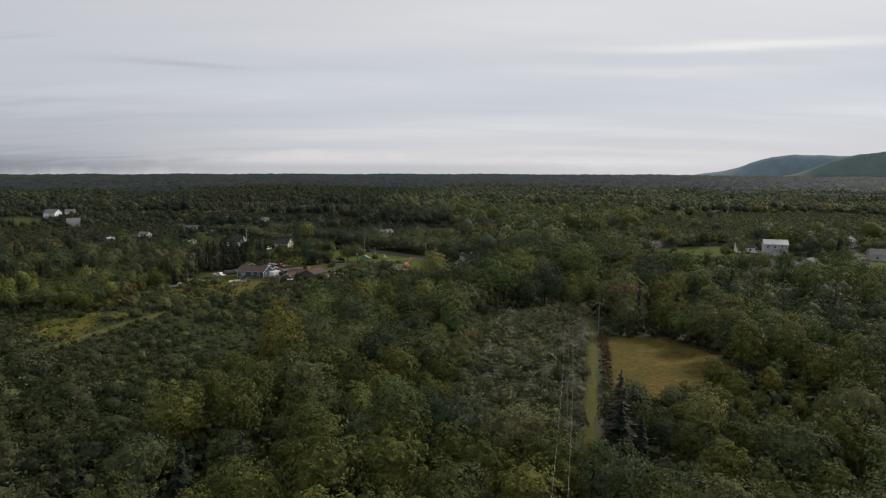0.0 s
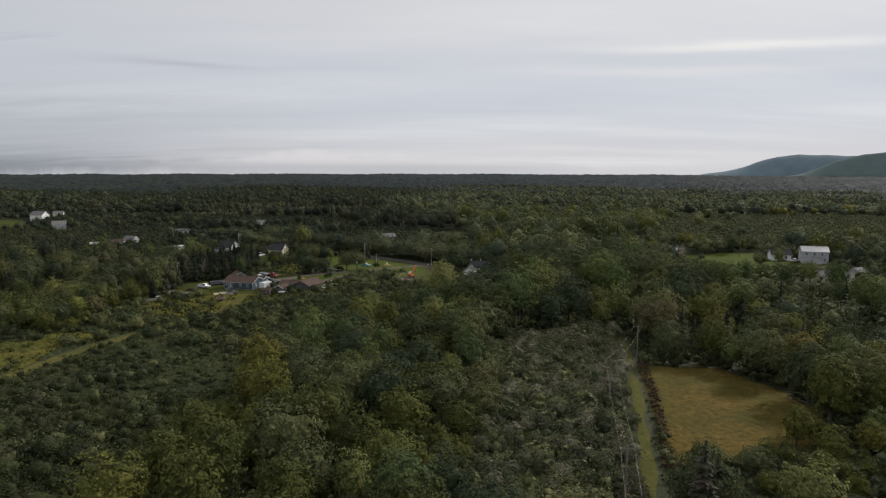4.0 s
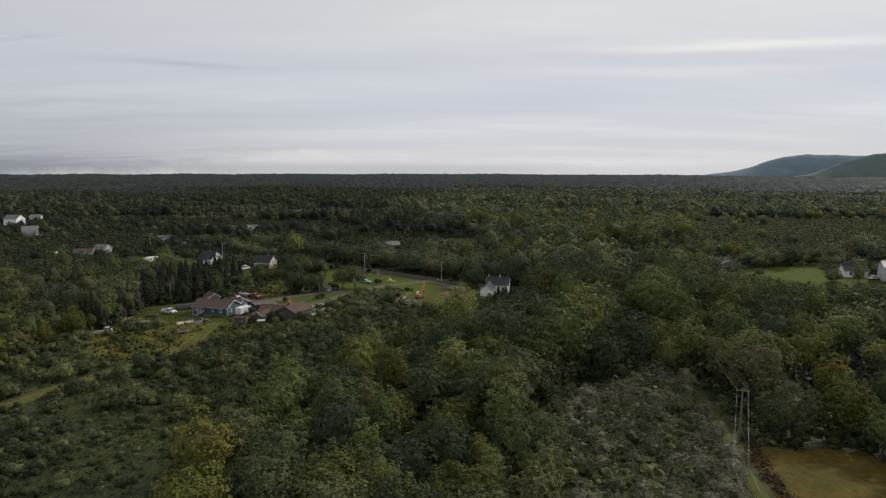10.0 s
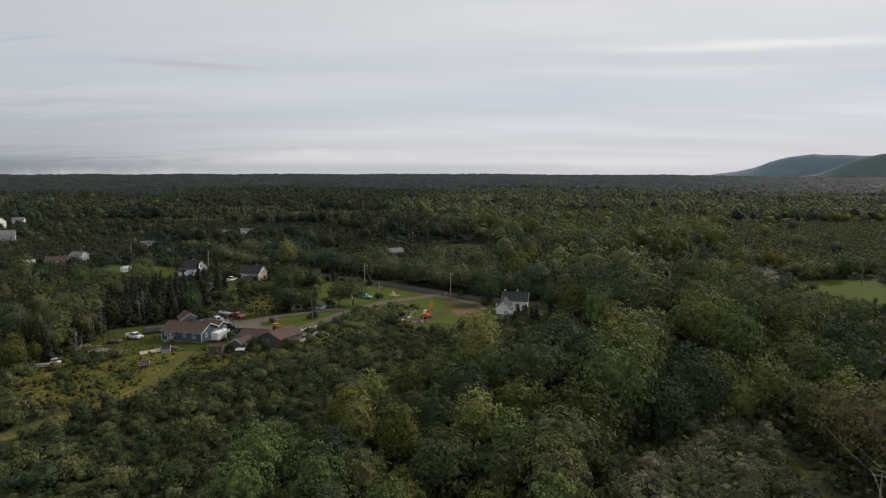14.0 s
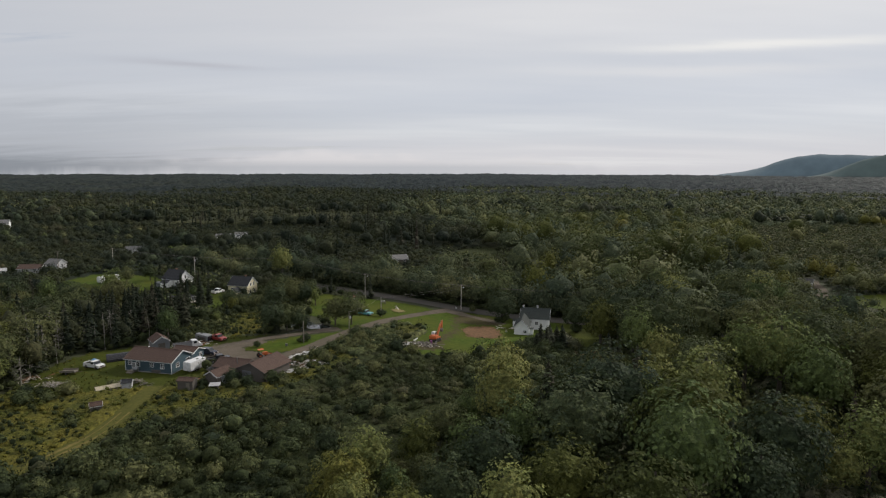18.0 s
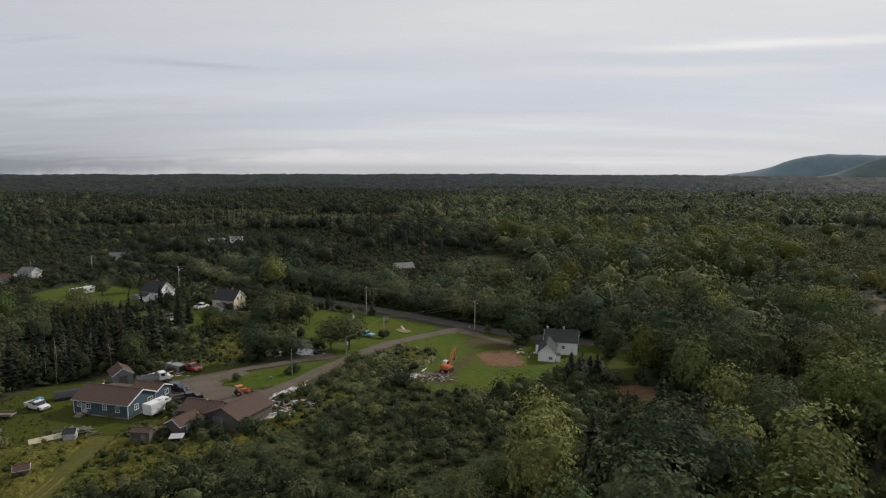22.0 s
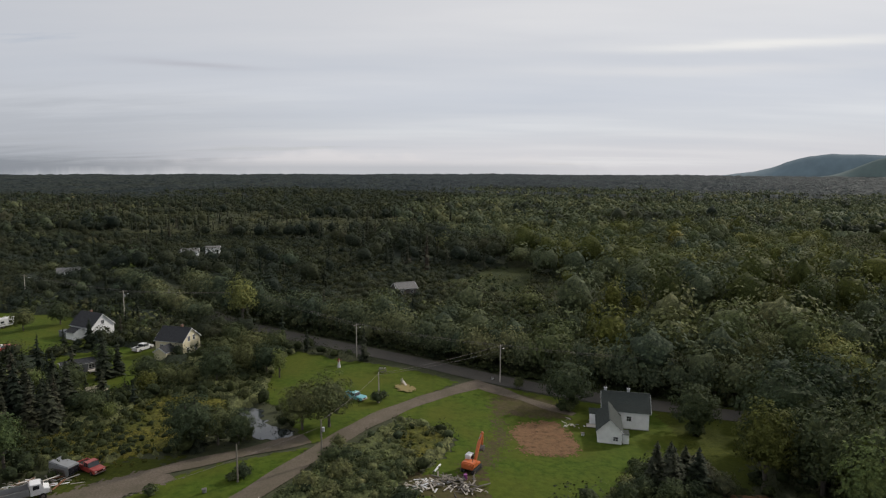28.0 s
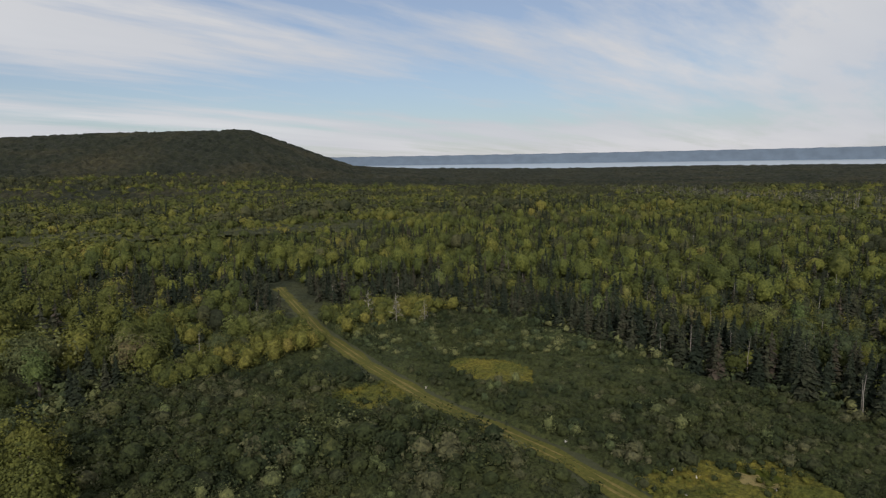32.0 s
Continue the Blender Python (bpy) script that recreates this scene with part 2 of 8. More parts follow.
WOODS = leaves("leaf_woods", [(0.0, (0.024, 0.042, 0.031)), (0.3, (0.051, 0.073, 0.040)), (0.6, (0.088, 0.108, 0.047)), (0.85, (0.141, 0.150, 0.061)), (1.0, (0.152, 0.121, 0.066))], patch=0.03)
# darker copy of WOODS, mostly to put shade into the leaf colour
DARKWOODS = leaves("leaf_woods_dim", [(0.0, (0.010, 0.018, 0.013)), (0.35, (0.022, 0.032, 0.020)), (0.7, (0.038, 0.047, 0.022)), (1.0, (0.060, 0.058, 0.032))], patch=0.03)
THICKET = leaves("leaf_thicket", [(0.0, (0.012, 0.020, 0.011)), (0.4, (0.025, 0.036, 0.014)), (0.75, (0.044, 0.056, 0.019)), (1.0, (0.082, 0.088, 0.034))], patch=0.06)
SALLOW = leaves("leaf_sallow", [(0.0, (0.024, 0.032, 0.015)), (0.5, (0.050, 0.060, 0.026)), (1.0, (0.090, 0.096, 0.046))], through=0.2)
GOLDROD = leaves("goldenrod", [(0.0, (0.034, 0.050, 0.013)), (0.5, (0.070, 0.082, 0.017)), (0.85, (0.118, 0.112, 0.020)), (1.0, (0.170, 0.138, 0.020))], patch=0.15)
# bluish tone of distance haze mixed into this leaf colour
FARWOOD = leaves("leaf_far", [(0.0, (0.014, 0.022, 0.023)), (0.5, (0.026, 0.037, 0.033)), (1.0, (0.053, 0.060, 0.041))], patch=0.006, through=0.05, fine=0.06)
# darker copy of the far leaves for the north, shade put into it
FARWOOD_DIM = leaves("leaf_far_dim", [(0.0, (0.009, 0.015, 0.016)), (0.5, (0.017, 0.026, 0.023)), (1.0, (0.036, 0.044, 0.028))], patch=0.006, through=0.05, fine=0.06)
# warmer copy for the south, the tone of sunlight put into it
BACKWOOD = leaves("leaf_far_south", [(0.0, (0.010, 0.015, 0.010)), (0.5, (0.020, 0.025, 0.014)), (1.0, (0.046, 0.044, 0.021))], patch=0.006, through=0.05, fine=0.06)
OLIVE = leaves("leaf_olive", [(0.0, (0.024, 0.036, 0.015)), (0.35, (0.052, 0.067, 0.018)), (0.65, (0.091, 0.104, 0.023)), (0.85, (0.139, 0.135, 0.030)), (1.0, (0.103, 0.073, 0.038))], patch=0.02)
PALEWOODS = leaves("leaf_pale", [(0.0, (0.037, 0.059, 0.029)), (0.5, (0.080, 0.104, 0.038)), (1.0, (0.167, 0.171, 0.065))], patch=0.03)
SCRUB = leaves("leaf_scrub", [(0.0, (0.017, 0.024, 0.014)), (0.5, (0.039, 0.047, 0.021)), (0.85, (0.076, 0.081, 0.034)), (1.0, (0.071, 0.053, 0.034))], patch=0.05, fine=1.6)
MUD = surface("dark_mud", (0.036, 0.032, 0.017), (0.080, 0.060, 0.036), 1.4, 0.35, 0.97, stain=(0.045, 0.050, 0.010), bump=0.6, spec=0.1)
BLOOM = leaves("blossom", [(0.0, (0.35, 0.36, 0.30)), (1.0, (0.55, 0.55, 0.48))])
RUSSET = leaves("leaf_russet", [(0.0, (0.040, 0.034, 0.018)), (1.0, (0.086, 0.062, 0.032))])
BARK = surface("bark", (0.05, 0.042, 0.034), (0.13, 0.115, 0.10), 14, 1.0, 0.95)
DEADWOOD = surface("dead_wood", (0.17, 0.155, 0.14), (0.33, 0.31, 0.285), 10, 1.0, 0.95)

SOIL = surface("forest_floor", (0.020, 0.026, 0.012), (0.050, 0.056, 0.022), 0.9, 0.06, 0.98, stain=(0.034, 0.038, 0.018), bump=0.6, depth=0.3)
LAWN = surface("lawn_grass", (0.024, 0.046, 0.005), (0.062, 0.092, 0.011), 0.8, 0.10, 0.97, stain=(0.070, 0.074, 0.012), bump=0.7, depth=0.12, spec=0.08)
ROUGH = surface("meadow_grass", (0.024, 0.036, 0.005), (0.064, 0.070, 0.010), 1.6, 0.12, 0.97, stain=(0.036, 0.046, 0.010), bump=0.6, depth=0.2, spec=0.08)
HAY = surface("hay_grass", (0.046, 0.040, 0.009), (0.140, 0.094, 0.024), 0.8, 0.09, 0.97, stain=(0.036, 0.042, 0.009), bump=0.9, depth=0.25, spec=0.08)
TRACKG = surface("track_grass", (0.046, 0.052, 0.012), (0.104, 0.098, 0.026), 1.2, 0.3, 0.97, stain=(0.058, 0.060, 0.018), bump=0.6, depth=0.15, spec=0.08)
GRAVEL = surface("gravel", (0.074, 0.061, 0.048), (0.146, 0.122, 0.098), 3.5, 0.22, 0.97, stain=(0.066, 0.060, 0.040), bump=0.5, spec=0.12)
TARMAC = surface("road_seal", (0.052, 0.050, 0.046), (0.086, 0.082, 0.075), 5.0, 0.18, 0.95, stain=(0.092, 0.084, 0.072), bump=0.2, spec=0.12)
RUST_EARTH = surface("red_earth", (0.058, 0.040, 0.020), (0.175, 0.096, 0.056), 1.0, 0.5, 0.97, stain=(0.140, 0.086, 0.046), bump=0.9, depth=0.2, spec=0.1)
SAND = surface("sandy_track", (0.120, 0.096, 0.036), (0.200, 0.158, 0.064), 3.0, 0.5, 0.96, stain=(0.170, 0.150, 0.060), bump=0.4)

RUT = surface("rut_soil", (0.090, 0.078, 0.026), (0.180, 0.142, 0.054), 1.2, 0.5, 0.97, stain=(0.090, 0.084, 0.024), bump=0.4, spec=0.08)


def water(name, tint, rough=0.06):
    m, n, l, b = shade(name, rough, 0.0, 0.5)
    b.inputs["Base Color"].default_value = (*tint, 1)
    relief(n, l, b, grain(n, l, 0.8, 4), 0.06, 0.05)
    return m


POND = water("pond_water", (0.030, 0.036, 0.036))
BAY = water("bay_water", (0.27, 0.33, 0.40), 0.3)


# ---------- the lie of the land ----------
def ease(a, b, v):
    t = np.clip((np.asarray(v, float) - a) / (b - a), 0, 1)
    return t * t * (3 - 2 * t)


CX, CY = -19.0, 208.0


def land(x, y):
    x, y = np.asarray(x, float), np.asarray(y, float)

    def swell(px, py, sx, sy):
        return np.exp(-((x - px) / sx) ** 2 - ((y - py) / sy) ** 2)

    r, az = np.hypot(x - CX, y - CY), np.degrees(np.arctan2(x - CX, y - CY))
    z = -3.4 * swell(15, 338, 42, 45) + 1.2 * swell(-38, 298, 30, 35) + 1.6 * swell(50, 150, 40, 40) - 3.0 * swell(60, 250, 28, 90)
    z = z + 5.5 * ease(70, 165, x) * (1 - ease(380, 700, y)) - 14 * ease(450, 1600, r)
    # the long flat-topped mountain beyond the back woods
    top = np.interp(az, [-180, -167, -158, -150, -148.5, -146, -143.5, -140, -134, -120], [125, 142, 166, 178, 175, 138, 100, 46, 18, 0])
    z = z + top * ease(1150, 2250, r) * (1 - 0.7 * ease(2500, 3600, r))
    # rolling ground far out
    z = z + ease(500, 1200, r) * (3.0 * np.sin(x / 310 + 1.3) * np.cos(y / 270) + 2.0 * np.sin((x + y) / 140))
    return z


def mesh_of(name, verts, quads=None, tris=None, smooth=False):
    """A mesh from arrays of corners and of four- and three-cornered faces."""
    me = bpy.data.meshes.new(name)
    verts = np.asarray(verts, np.float32).reshape(-1, 3)
    q = np.zeros((0, 4), np.int32) if quads is None else np.asarray(quads, np.int32).reshape(-1, 4)
    t = np.zeros((0, 3), np.int32) if tris is None else np.asarray(tris, np.int32).reshape(-1, 3)
    me.vertices.add(len(verts))
    me.vertices.foreach_set("co", verts.ravel())
    loops = np.concatenate([q.ravel(), t.ravel()])
    me.loops.add(len(loops))
    me.loops.foreach_set("vertex_index", loops)
    me.polygons.add(len(q) + len(t))
    me.polygons.foreach_set("loop_start", np.concatenate([np.arange(len(q)) * 4, len(q) * 4 + np.arange(len(t)) * 3]).astype(np.int32))
    me.update(calc_edges=True)
    me.polygons.foreach_set("use_smooth", np.full(len(q) + len(t), smooth))
    me.validate()
    return me


def grid_faces(rows, cols):
    i = np.arange(rows - 1)[:, None] * cols + np.arange(cols - 1)[None, :]
    return np.stack([i, i + 1, i + cols + 1, i + cols], -1).reshape(-1, 4)


def polar_sheet(radii, angles):
    rr, aa = np.meshgrid(radii, np.radians(angles), indexing="ij")
    return CX + rr * np.sin(aa), CY + rr * np.cos(aa)


def thing(name, mesh, mat, label, category, kind="", group=""):
    ob = new(name, mesh)
    if mat:
        mesh.materials.append(mat)
    return tagged(ob, label, category, group, kind)


radii = np.concatenate([[0.0], 3 * 1.028 ** np.arange(0, 268)])
radii = radii[radii < 4960]
gx, gy = polar_sheet(radii, np.arange(0, 361, 1.0))
ground = thing("ground", mesh_of("ground", np.stack([gx, gy, land(gx, gy)], -1), grid_faces(*gx.shape)[:, ::-1], smooth=True), SOIL,
               "dark mossy woodland floor of fallen leaves and undergrowth", "ground", "structure")


# ---------- plan of the clearings ----------
def inside(px, py, poly):
    """Which of the points lie in the polygon."""
    px, py = np.asarray(px, float), np.asarray(py, float)
    res = np.zeros(px.shape, bool)
    for (x0, y0), (x1, y1) in zip(poly, poly[1:] + poly[:1]):
        cut = (y0 > py) != (y1 > py)
        res ^= cut & (px < (x1 - x0) * (py - y0) / ((y1 - y0) or 1e-9) + x0)
    return res


def off_line(px, py, line):
    """Distance from a polyline."""
    px, py = np.asarray(px, float), np.asarray(py, float)
    best = np.full(px.shape, 1e9)
    for (x0, y0), (x1, y1) in zip(line, line[1:]):
        dx, dy = x1 - x0, y1 - y0
        t = np.clip(((px - x0) * dx + (py - y0) * dy) / (dx * dx + dy * dy), 0, 1)
        best = np.minimum(best, np.hypot(px - x0 - t * dx, py - y0 - t * dy))
    return best


MAIN = [(-150, 470), (-110, 421), (-84, 395), (-59, 378), (-40, 367), (-20, 357), (-5, 350), (10, 344), (30, 336), (52, 326), (80, 310), (110, 296)]
SIDE = [(-9, 348), (-14, 343), (-21, 336), (-29, 325), (-35, 314), (-39, 305), (-43, 296), (-48, 286), (-53, 280)]
DRIVE = [(-42, 310), (-51, 304), (-59, 300), (-67, 296), (-71, 290), (-68, 284), (-60, 281), (-52, 281)]
WDRIVE = [(-10, 346), (-3, 341), (4, 335), (9, 331)]
TRACK = [(22, 90), (28, 108), (33, 127), (40, 154), (44, 172), (48, 187), (52, 208)]
BACKTRACK = [(-158, -6), (-150, 12), (-139, 36), (-128, 59), (-116, 95), (-108.5, 122), (-106, 142), (-104, 157), (-100, 169), (-95, 190), (-86, 210), (-77, 226), (-73, 236), (-73.5, 247), (-74.5, 262)]
FARMTRACK = [(104, 322), (110, 329), (118, 342), (126, 352), (133, 372)]
YARD = [(-80, 284), (-74, 292), (-66, 298), (-58, 296), (-64, 291), (-62, 287), (-54, 284), (-47, 286), (-51, 278), (-58, 277), (-66, 275), (-72, 281)]
PONDP = [(-58.5, 313), (-59, 320), (-58, 325.5), (-54.5, 324), (-52.5, 319), (-50, 315), (-45, 313), (-45, 310), (-50, 309.2), (-55, 311)]
LAWN_A = [(-60, 357), (-57, 365), (-42, 358.5), (-24, 352), (-15, 347), (-22, 337), (-30, 326), (-36, 315), (-40, 308), (-48, 307), (-44, 312), (-50, 324), (-56, 330), (-58, 344)]
LAWN_B = [(-29, 323), (-22, 333), (-13, 342), (-6, 346), (4, 342), (14, 338), (26, 333), (27, 318), (18, 306), (8, 295), (-3, 286), (-18, 285), (-25, 291), (-20.5, 300), (-17.5, 306.5), (-15.5, 313), (-21.5, 321.5)]
ISLAND = [(-63.5, 288.5), (-62.5, 294), (-54, 299.5), (-45, 304), (-41, 306), (-43, 297), (-47.5, 287.5), (-55, 285)]
YARDLAWN = [(-104, 262), (-106, 276), (-102, 288), (-90, 293), (-78, 294), (-72, 302), (-60, 303), (-66, 297), (-74, 291), (-80, 284), (-72, 278), (-66, 270), (-74, 262), (-86, 257), (-96, 255)]
LAWN_C = [(-112, 346), (-119, 356), (-108, 368), (-98, 369), (-88, 358), (-82, 346), (-85, 338.5), (-88, 332), (-94, 332), (-99, 338), (-101, 343)]
LAWN_D = [(-150, 352), (-172, 388), (-168, 408), (-140, 404), (-122, 386), (-112, 372), (-118, 360), (-132, 356)]
HAYFIELD = [(47, 175), (66, 175), (71, 160), (73, 144), (66, 131), (52, 124), (36, 121), (37, 130), (42, 152)]
PASTURE = [(116, 346), (123, 350), (130, 345), (146, 343), (158, 340), (156, 328), (160, 318), (152, 308), (146, 296), (136, 296), (128, 310), (127, 328), (118, 336)]
FARMYARD = [(150, 298), (152, 308), (164, 318), (176, 312), (178, 300), (166, 292)]
FARMLANE = [(186, 262), (196, 280), (206, 300), (216, 322), (228, 345)]
FARMLAWN = [(174, 246), (176, 262), (188, 276), (200, 298), (214, 312), (222, 300), (214, 276), (196, 250)]
UPFIELD = [(226, 388), (232, 412), (256, 422), (264, 400), (250, 386)]
FIELD_E = [(178, 350), (186, 366), (260, 366), (262, 350)]
GLADE = [(5, 424), (-1, 442), (-8, 450), (-20, 458), (-19, 470), (-8, 474), (-2, 492), (6, 503), (22, 503), (19, 468), (13, 438)]
GOLD_A = [(-118, 200), (-106, 205), (-95, 202), (-98, 194), (-108, 196)]
GOLD_B = [(-104, 236), (-104, 262), (-90, 258), (-76, 262), (-66, 270), (-48, 268), (-44, 272), (-40, 266), (-56, 258), (-70, 254), (-72, 236), (-80, 222), (-92, 222)]
GOLD_C = [(-90, 301), (-93, 306), (-88, 311.5), (-80, 316), (-80.5, 323), (-78, 331), (-70, 331), (-62, 328), (-60, 322), (-62, 309), (-66, 305), (-74, 302)]
GOLD_D = [(-105, 168), (-117, 174), (-125, 183), (-120, 193), (-108, 198), (-101, 192), (-102, 174)]
GOLD_E = [(-132, 109), (-138, 118), (-138, 128), (-129, 134), (-124, 122), (-126, 112)]
GOLD_G = [(-73, 239), (-61, 244), (-48, 257), (-42, 266), (-32, 279), (-38, 286), (-46, 282), (-44, 272), (-40, 266), (-56, 258), (-70, 254)]
GOLD_H = [(-26, 317), (-22, 318.5), (-17.5, 313), (-19.5, 307), (-23, 303), (-26, 308)]
GOLD_F = [(-98, 104), (-92, 112), (-98, 120), (-108, 120), (-110, 108)]
CLEAR_G = [(24, 333), (24, 316), (20, 311), (24, 304), (25, 297), (31, 298), (36, 312), (43, 322), (46, 331), (42, 335), (34, 338), (28, 336)]
CLEAR_R = [(24, 284), (24, 296), (34, 296), (36, 286), (30, 280)]
FARFIELD = [(-404, 520), (-421, 560), (-392, 604), (-361, 590), (-325, 540), (-318, 505), (-350, 485), (-385, 498)]
FIELD_T = [(-830, 640), (-780, 690), (-720, 760), (-760, 780), (-860, 710)]
FIELD_U = [(-600, 860), (-560, 900), (-520, 880), (-560, 830)]
STRIP = [(-186, 489), (-172, 489), (-164, 512), (-160, 530), (-170, 541), (-184, 533), (-190, 519), (-192, 506)]
OPEN = [YARD, PONDP, LAWN_A, LAWN_B, ISLAND, YARDLAWN, LAWN_C, LAWN_D, HAYFIELD, PASTURE, FARMYARD, FARMLAWN, UPFIELD, FIELD_E, GLADE, GOLD_A, GOLD_B,
        GOLD_C, GOLD_D, GOLD_E, GOLD_F, GOLD_G, GOLD_H, CLEAR_R, CLEAR_G, FARFIELD, FIELD_T, FIELD_U, STRIP]
# low alder thicket: the meadow before the houses, and both sides of the back track
SHRUB2 = [(-52, 276), (-47, 284), (-42, 296), (-37, 306), (-31, 317), (-27, 320), (-22, 320), (-16.5, 313), (-18.5, 306.5), (-21.5, 300.5), (-26, 293), (-28, 286), (-36, 277)]
BELT = [(-116, 300), (-116, 346), (-100, 334), (-90, 331), (-80, 342), (-82, 364), (-66, 368), (-58, 366), (-56, 330), (-62, 306), (-80, 300)]
SHRUBLAND = [(-150, 120), (-158, 170), (-150, 205), (-108, 205), (-112, 230), (-106, 250), (-90, 240), (-72, 240), (-61, 245), (-48, 258), (-42, 267), (-33, 279), (-25, 292), (-18, 288), (-3, 290), (8, 298), (24, 300), (40, 290), (24, 268),
             (2, 246), (-12, 235), (-24, 216), (-31, 200), (-36, 184), (-38, 163), (-46, 146), (-60, 124), (-88, 102), (-120, 100)]
BACKSHRUB = [(-168, 60), (-172, 95), (-168, 130), (-157, 158), (-150, 183), (-134, 196), (-112, 205), (-60, 190), (-40, 130), (-48, 86), (-70, 70), (-92, 66), (-112, 60), (-122, 52), (-134, 44), (-150, 50)]
WILLOWS = [(0, 105), (22, 92), (30, 120), (41, 165), (48, 192), (54, 212), (44, 222), (30, 205), (14, 188), (8, 150)]
MIDSHRUB = [(-330, 230), (-330, 500), (-205, 520), (-165, 460), (-175, 400), (-150, 345), (-118, 330), (-135, 290), (-150, 240)]
UPSHRUB = [(150, 352), (128, 400), (150, 470), (230, 620), (420, 640), (420, 380), (300, 360), (220, 340)]


def drape(name, poly, cell, lift, mat, label, category, edge=1.0, ragged=0.3):
    """A patch of ground cover that follows the land, with a ragged edge."""
    xs, ys = [p[0] for p in poly], [p[1] for p in poly]
    nx, ny = int((max(xs) - min(xs)) / cell) + 3, int((max(ys) - min(ys)) / cell) + 3
    px, py = np.meshgrid(min(xs) - cell + cell * np.arange(nx), min(ys) - cell + cell * np.arange(ny), indexing="ij")
    jx = px + edge * (np.sin(px * 1.7 + py * 0.9) + np.sin(py * 2.3 - px * 0.4))
    jy = py + edge * (np.sin(py * 1.9 + px * 0.7) + np.sin(px * 2.6))
    f = grid_faces(nx, ny)
    cx, cy = jx.ravel()[f].mean(1), jy.ravel()[f].mean(1)
    fray = np.random.default_rng(len(f))
    cx, cy = cx + fray.normal(0, ragged, cx.shape), cy + fray.normal(0, ragged, cx.shape)
    f = f[inside(cx, cy, poly)][:, ::-1]
    used, inv = np.unique(f.ravel(), return_inverse=True)
    v = np.stack([px, py, land(px, py) + lift], -1).reshape(-1, 3)[used]
    return thing(name, mesh_of(name, v, inv.reshape(-1, 4), smooth=True), mat, label, category, "structure")


def ribbon(name, line, width, lift, mat, label, category, across=4, wob=0.25):
    """A road or track laid along a line."""
    pts = []
    for (x0, y0), (x1, y1) in zip(line, line[1:]):
        k = max(2, int(math.hypot(x1 - x0, y1 - y0) / 1.5))
        pts += [(x0 + (x1 - x0) * i / k, y0 + (y1 - y0) * i / k) for i in range(k)]
    p = np.array(pts + [line[-1]])
    for _ in range(14):
        p[1:-1] = 0.25 * p[:-2] + 0.5 * p[1:-1] + 0.25 * p[2:]
    d = np.gradient(p, axis=0)
    d /= np.linalg.norm(d, axis=1)[:, None]
    side = np.stack([d[:, 1], -d[:, 0]], 1)
    k = np.arange(len(p))
    w = width / 2 + wob * (np.sin(k * 0.7) + np.sin(k * 0.31 + 1))
    rows = [p + side * (w * s)[:, None] for s in np.linspace(-1, 1, across)]
    g = np.stack(rows, 1)
    crown = 0.03 * (1 - np.linspace(-1, 1, across) ** 2)
    v = np.concatenate([g, (land(g[..., 0], g[..., 1]) + lift + crown)[..., None]], -1)
    return thing(name, mesh_of(name, v, grid_faces(len(p), across)[:, ::-1], smooth=True), mat, label, category, "structure")


LIFT = list(range(26))
for nm, poly, mat, lab in [
        ("lawn", LAWN_A, LAWN, "mown green lawn beside the gravel lane"), ("lawn", LAWN_B, LAWN, "mown green lawn round the digger and white house"),
        ("lawn", ISLAND, LAWN, "grass island inside the gravel driveway loop"), ("lawn", LAWN_C, LAWN, "green lawn behind the cream house"),
        ("lawn", LAWN_D, LAWN, "green lawn with the parked camper"), ("lawn", PASTURE, LAWN, "bright green mown pasture beyond the trees"),
        ("meadow", YARDLAWN, ROUGH, "rough yellowing grass round the blue house"), ("meadow", GOLD_A, ROUGH, "yellow goldenrod clearing in the thicket"),
        ("meadow", GOLD_B, ROUGH, "yellow-green weedy meadow below the blue house"), ("meadow", GOLD_C, ROUGH, "goldenrod meadow behind the pond"),
        ("meadow", GOLD_D, ROUGH, "yellow grass clearing beside the back track"), ("meadow", GOLD_E, LAWN, "bright green grass patch in the thicket"),
        ("meadow", GOLD_G, ROUGH, "weedy grass below the workshop"), ("meadow", GOLD_H, ROUGH, "weedy corner between the lane and the lawn"), ("meadow", GOLD_F, ROUGH, "yellowed grass verge beside the back track"), ("meadow", FARMYARD, ROUGH, "rough grass farmyard round the houses"),
        ("lawn", FARMLAWN, LAWN, "green lawn round the upper farm houses"), ("meadow", UPFIELD, HAY, "tan upland hayfield"), ("meadow", FIELD_E, ROUGH, "pale green field behind the farm"),
        ("meadow", GLADE, LAWN, "light green glade in the far woods"), ("meadow", FARFIELD, ROUGH, "pale field before the far white houses"),
        ("meadow", FIELD_T, HAY, "pale field near the far town"), ("meadow", FIELD_U, ROUGH, "far pale field"), ("meadow", STRIP, LAWN, "grass strip by the far trailers"),
        ("meadow", CLEAR_G, ROUGH, "rough weedy grass beside the white house"), ("hayfield", HAYFIELD, HAY, "dry golden hayfield closed in by woods")]:
    big = nm == "meadow" and max(p[1] for p in poly) > 395
    drape(nm, poly, 2.5 if big else 0.28 if poly in (ISLAND, LAWN_A, LAWN_B) else 0.55, 0.02 + 0.003 * LIFT.pop(), mat, lab, "field" if nm != "lawn" else "lawn", 0.25 if poly in (ISLAND, LAWN_A, LAWN_B) else 0.6, 0.15 if poly in (ISLAND, LAWN_A, LAWN_B) else 0.3)
drape("bare_earth", [(-5.5, 320), (-3, 324), (3.5, 327), (6.5, 320), (6.5, 312), (3, 308.5), (-4, 309.5)], 0.25, 0.13, RUST_EARTH, "bare reddish soil patch on the lawn", "soil", 0.35, 0.5)
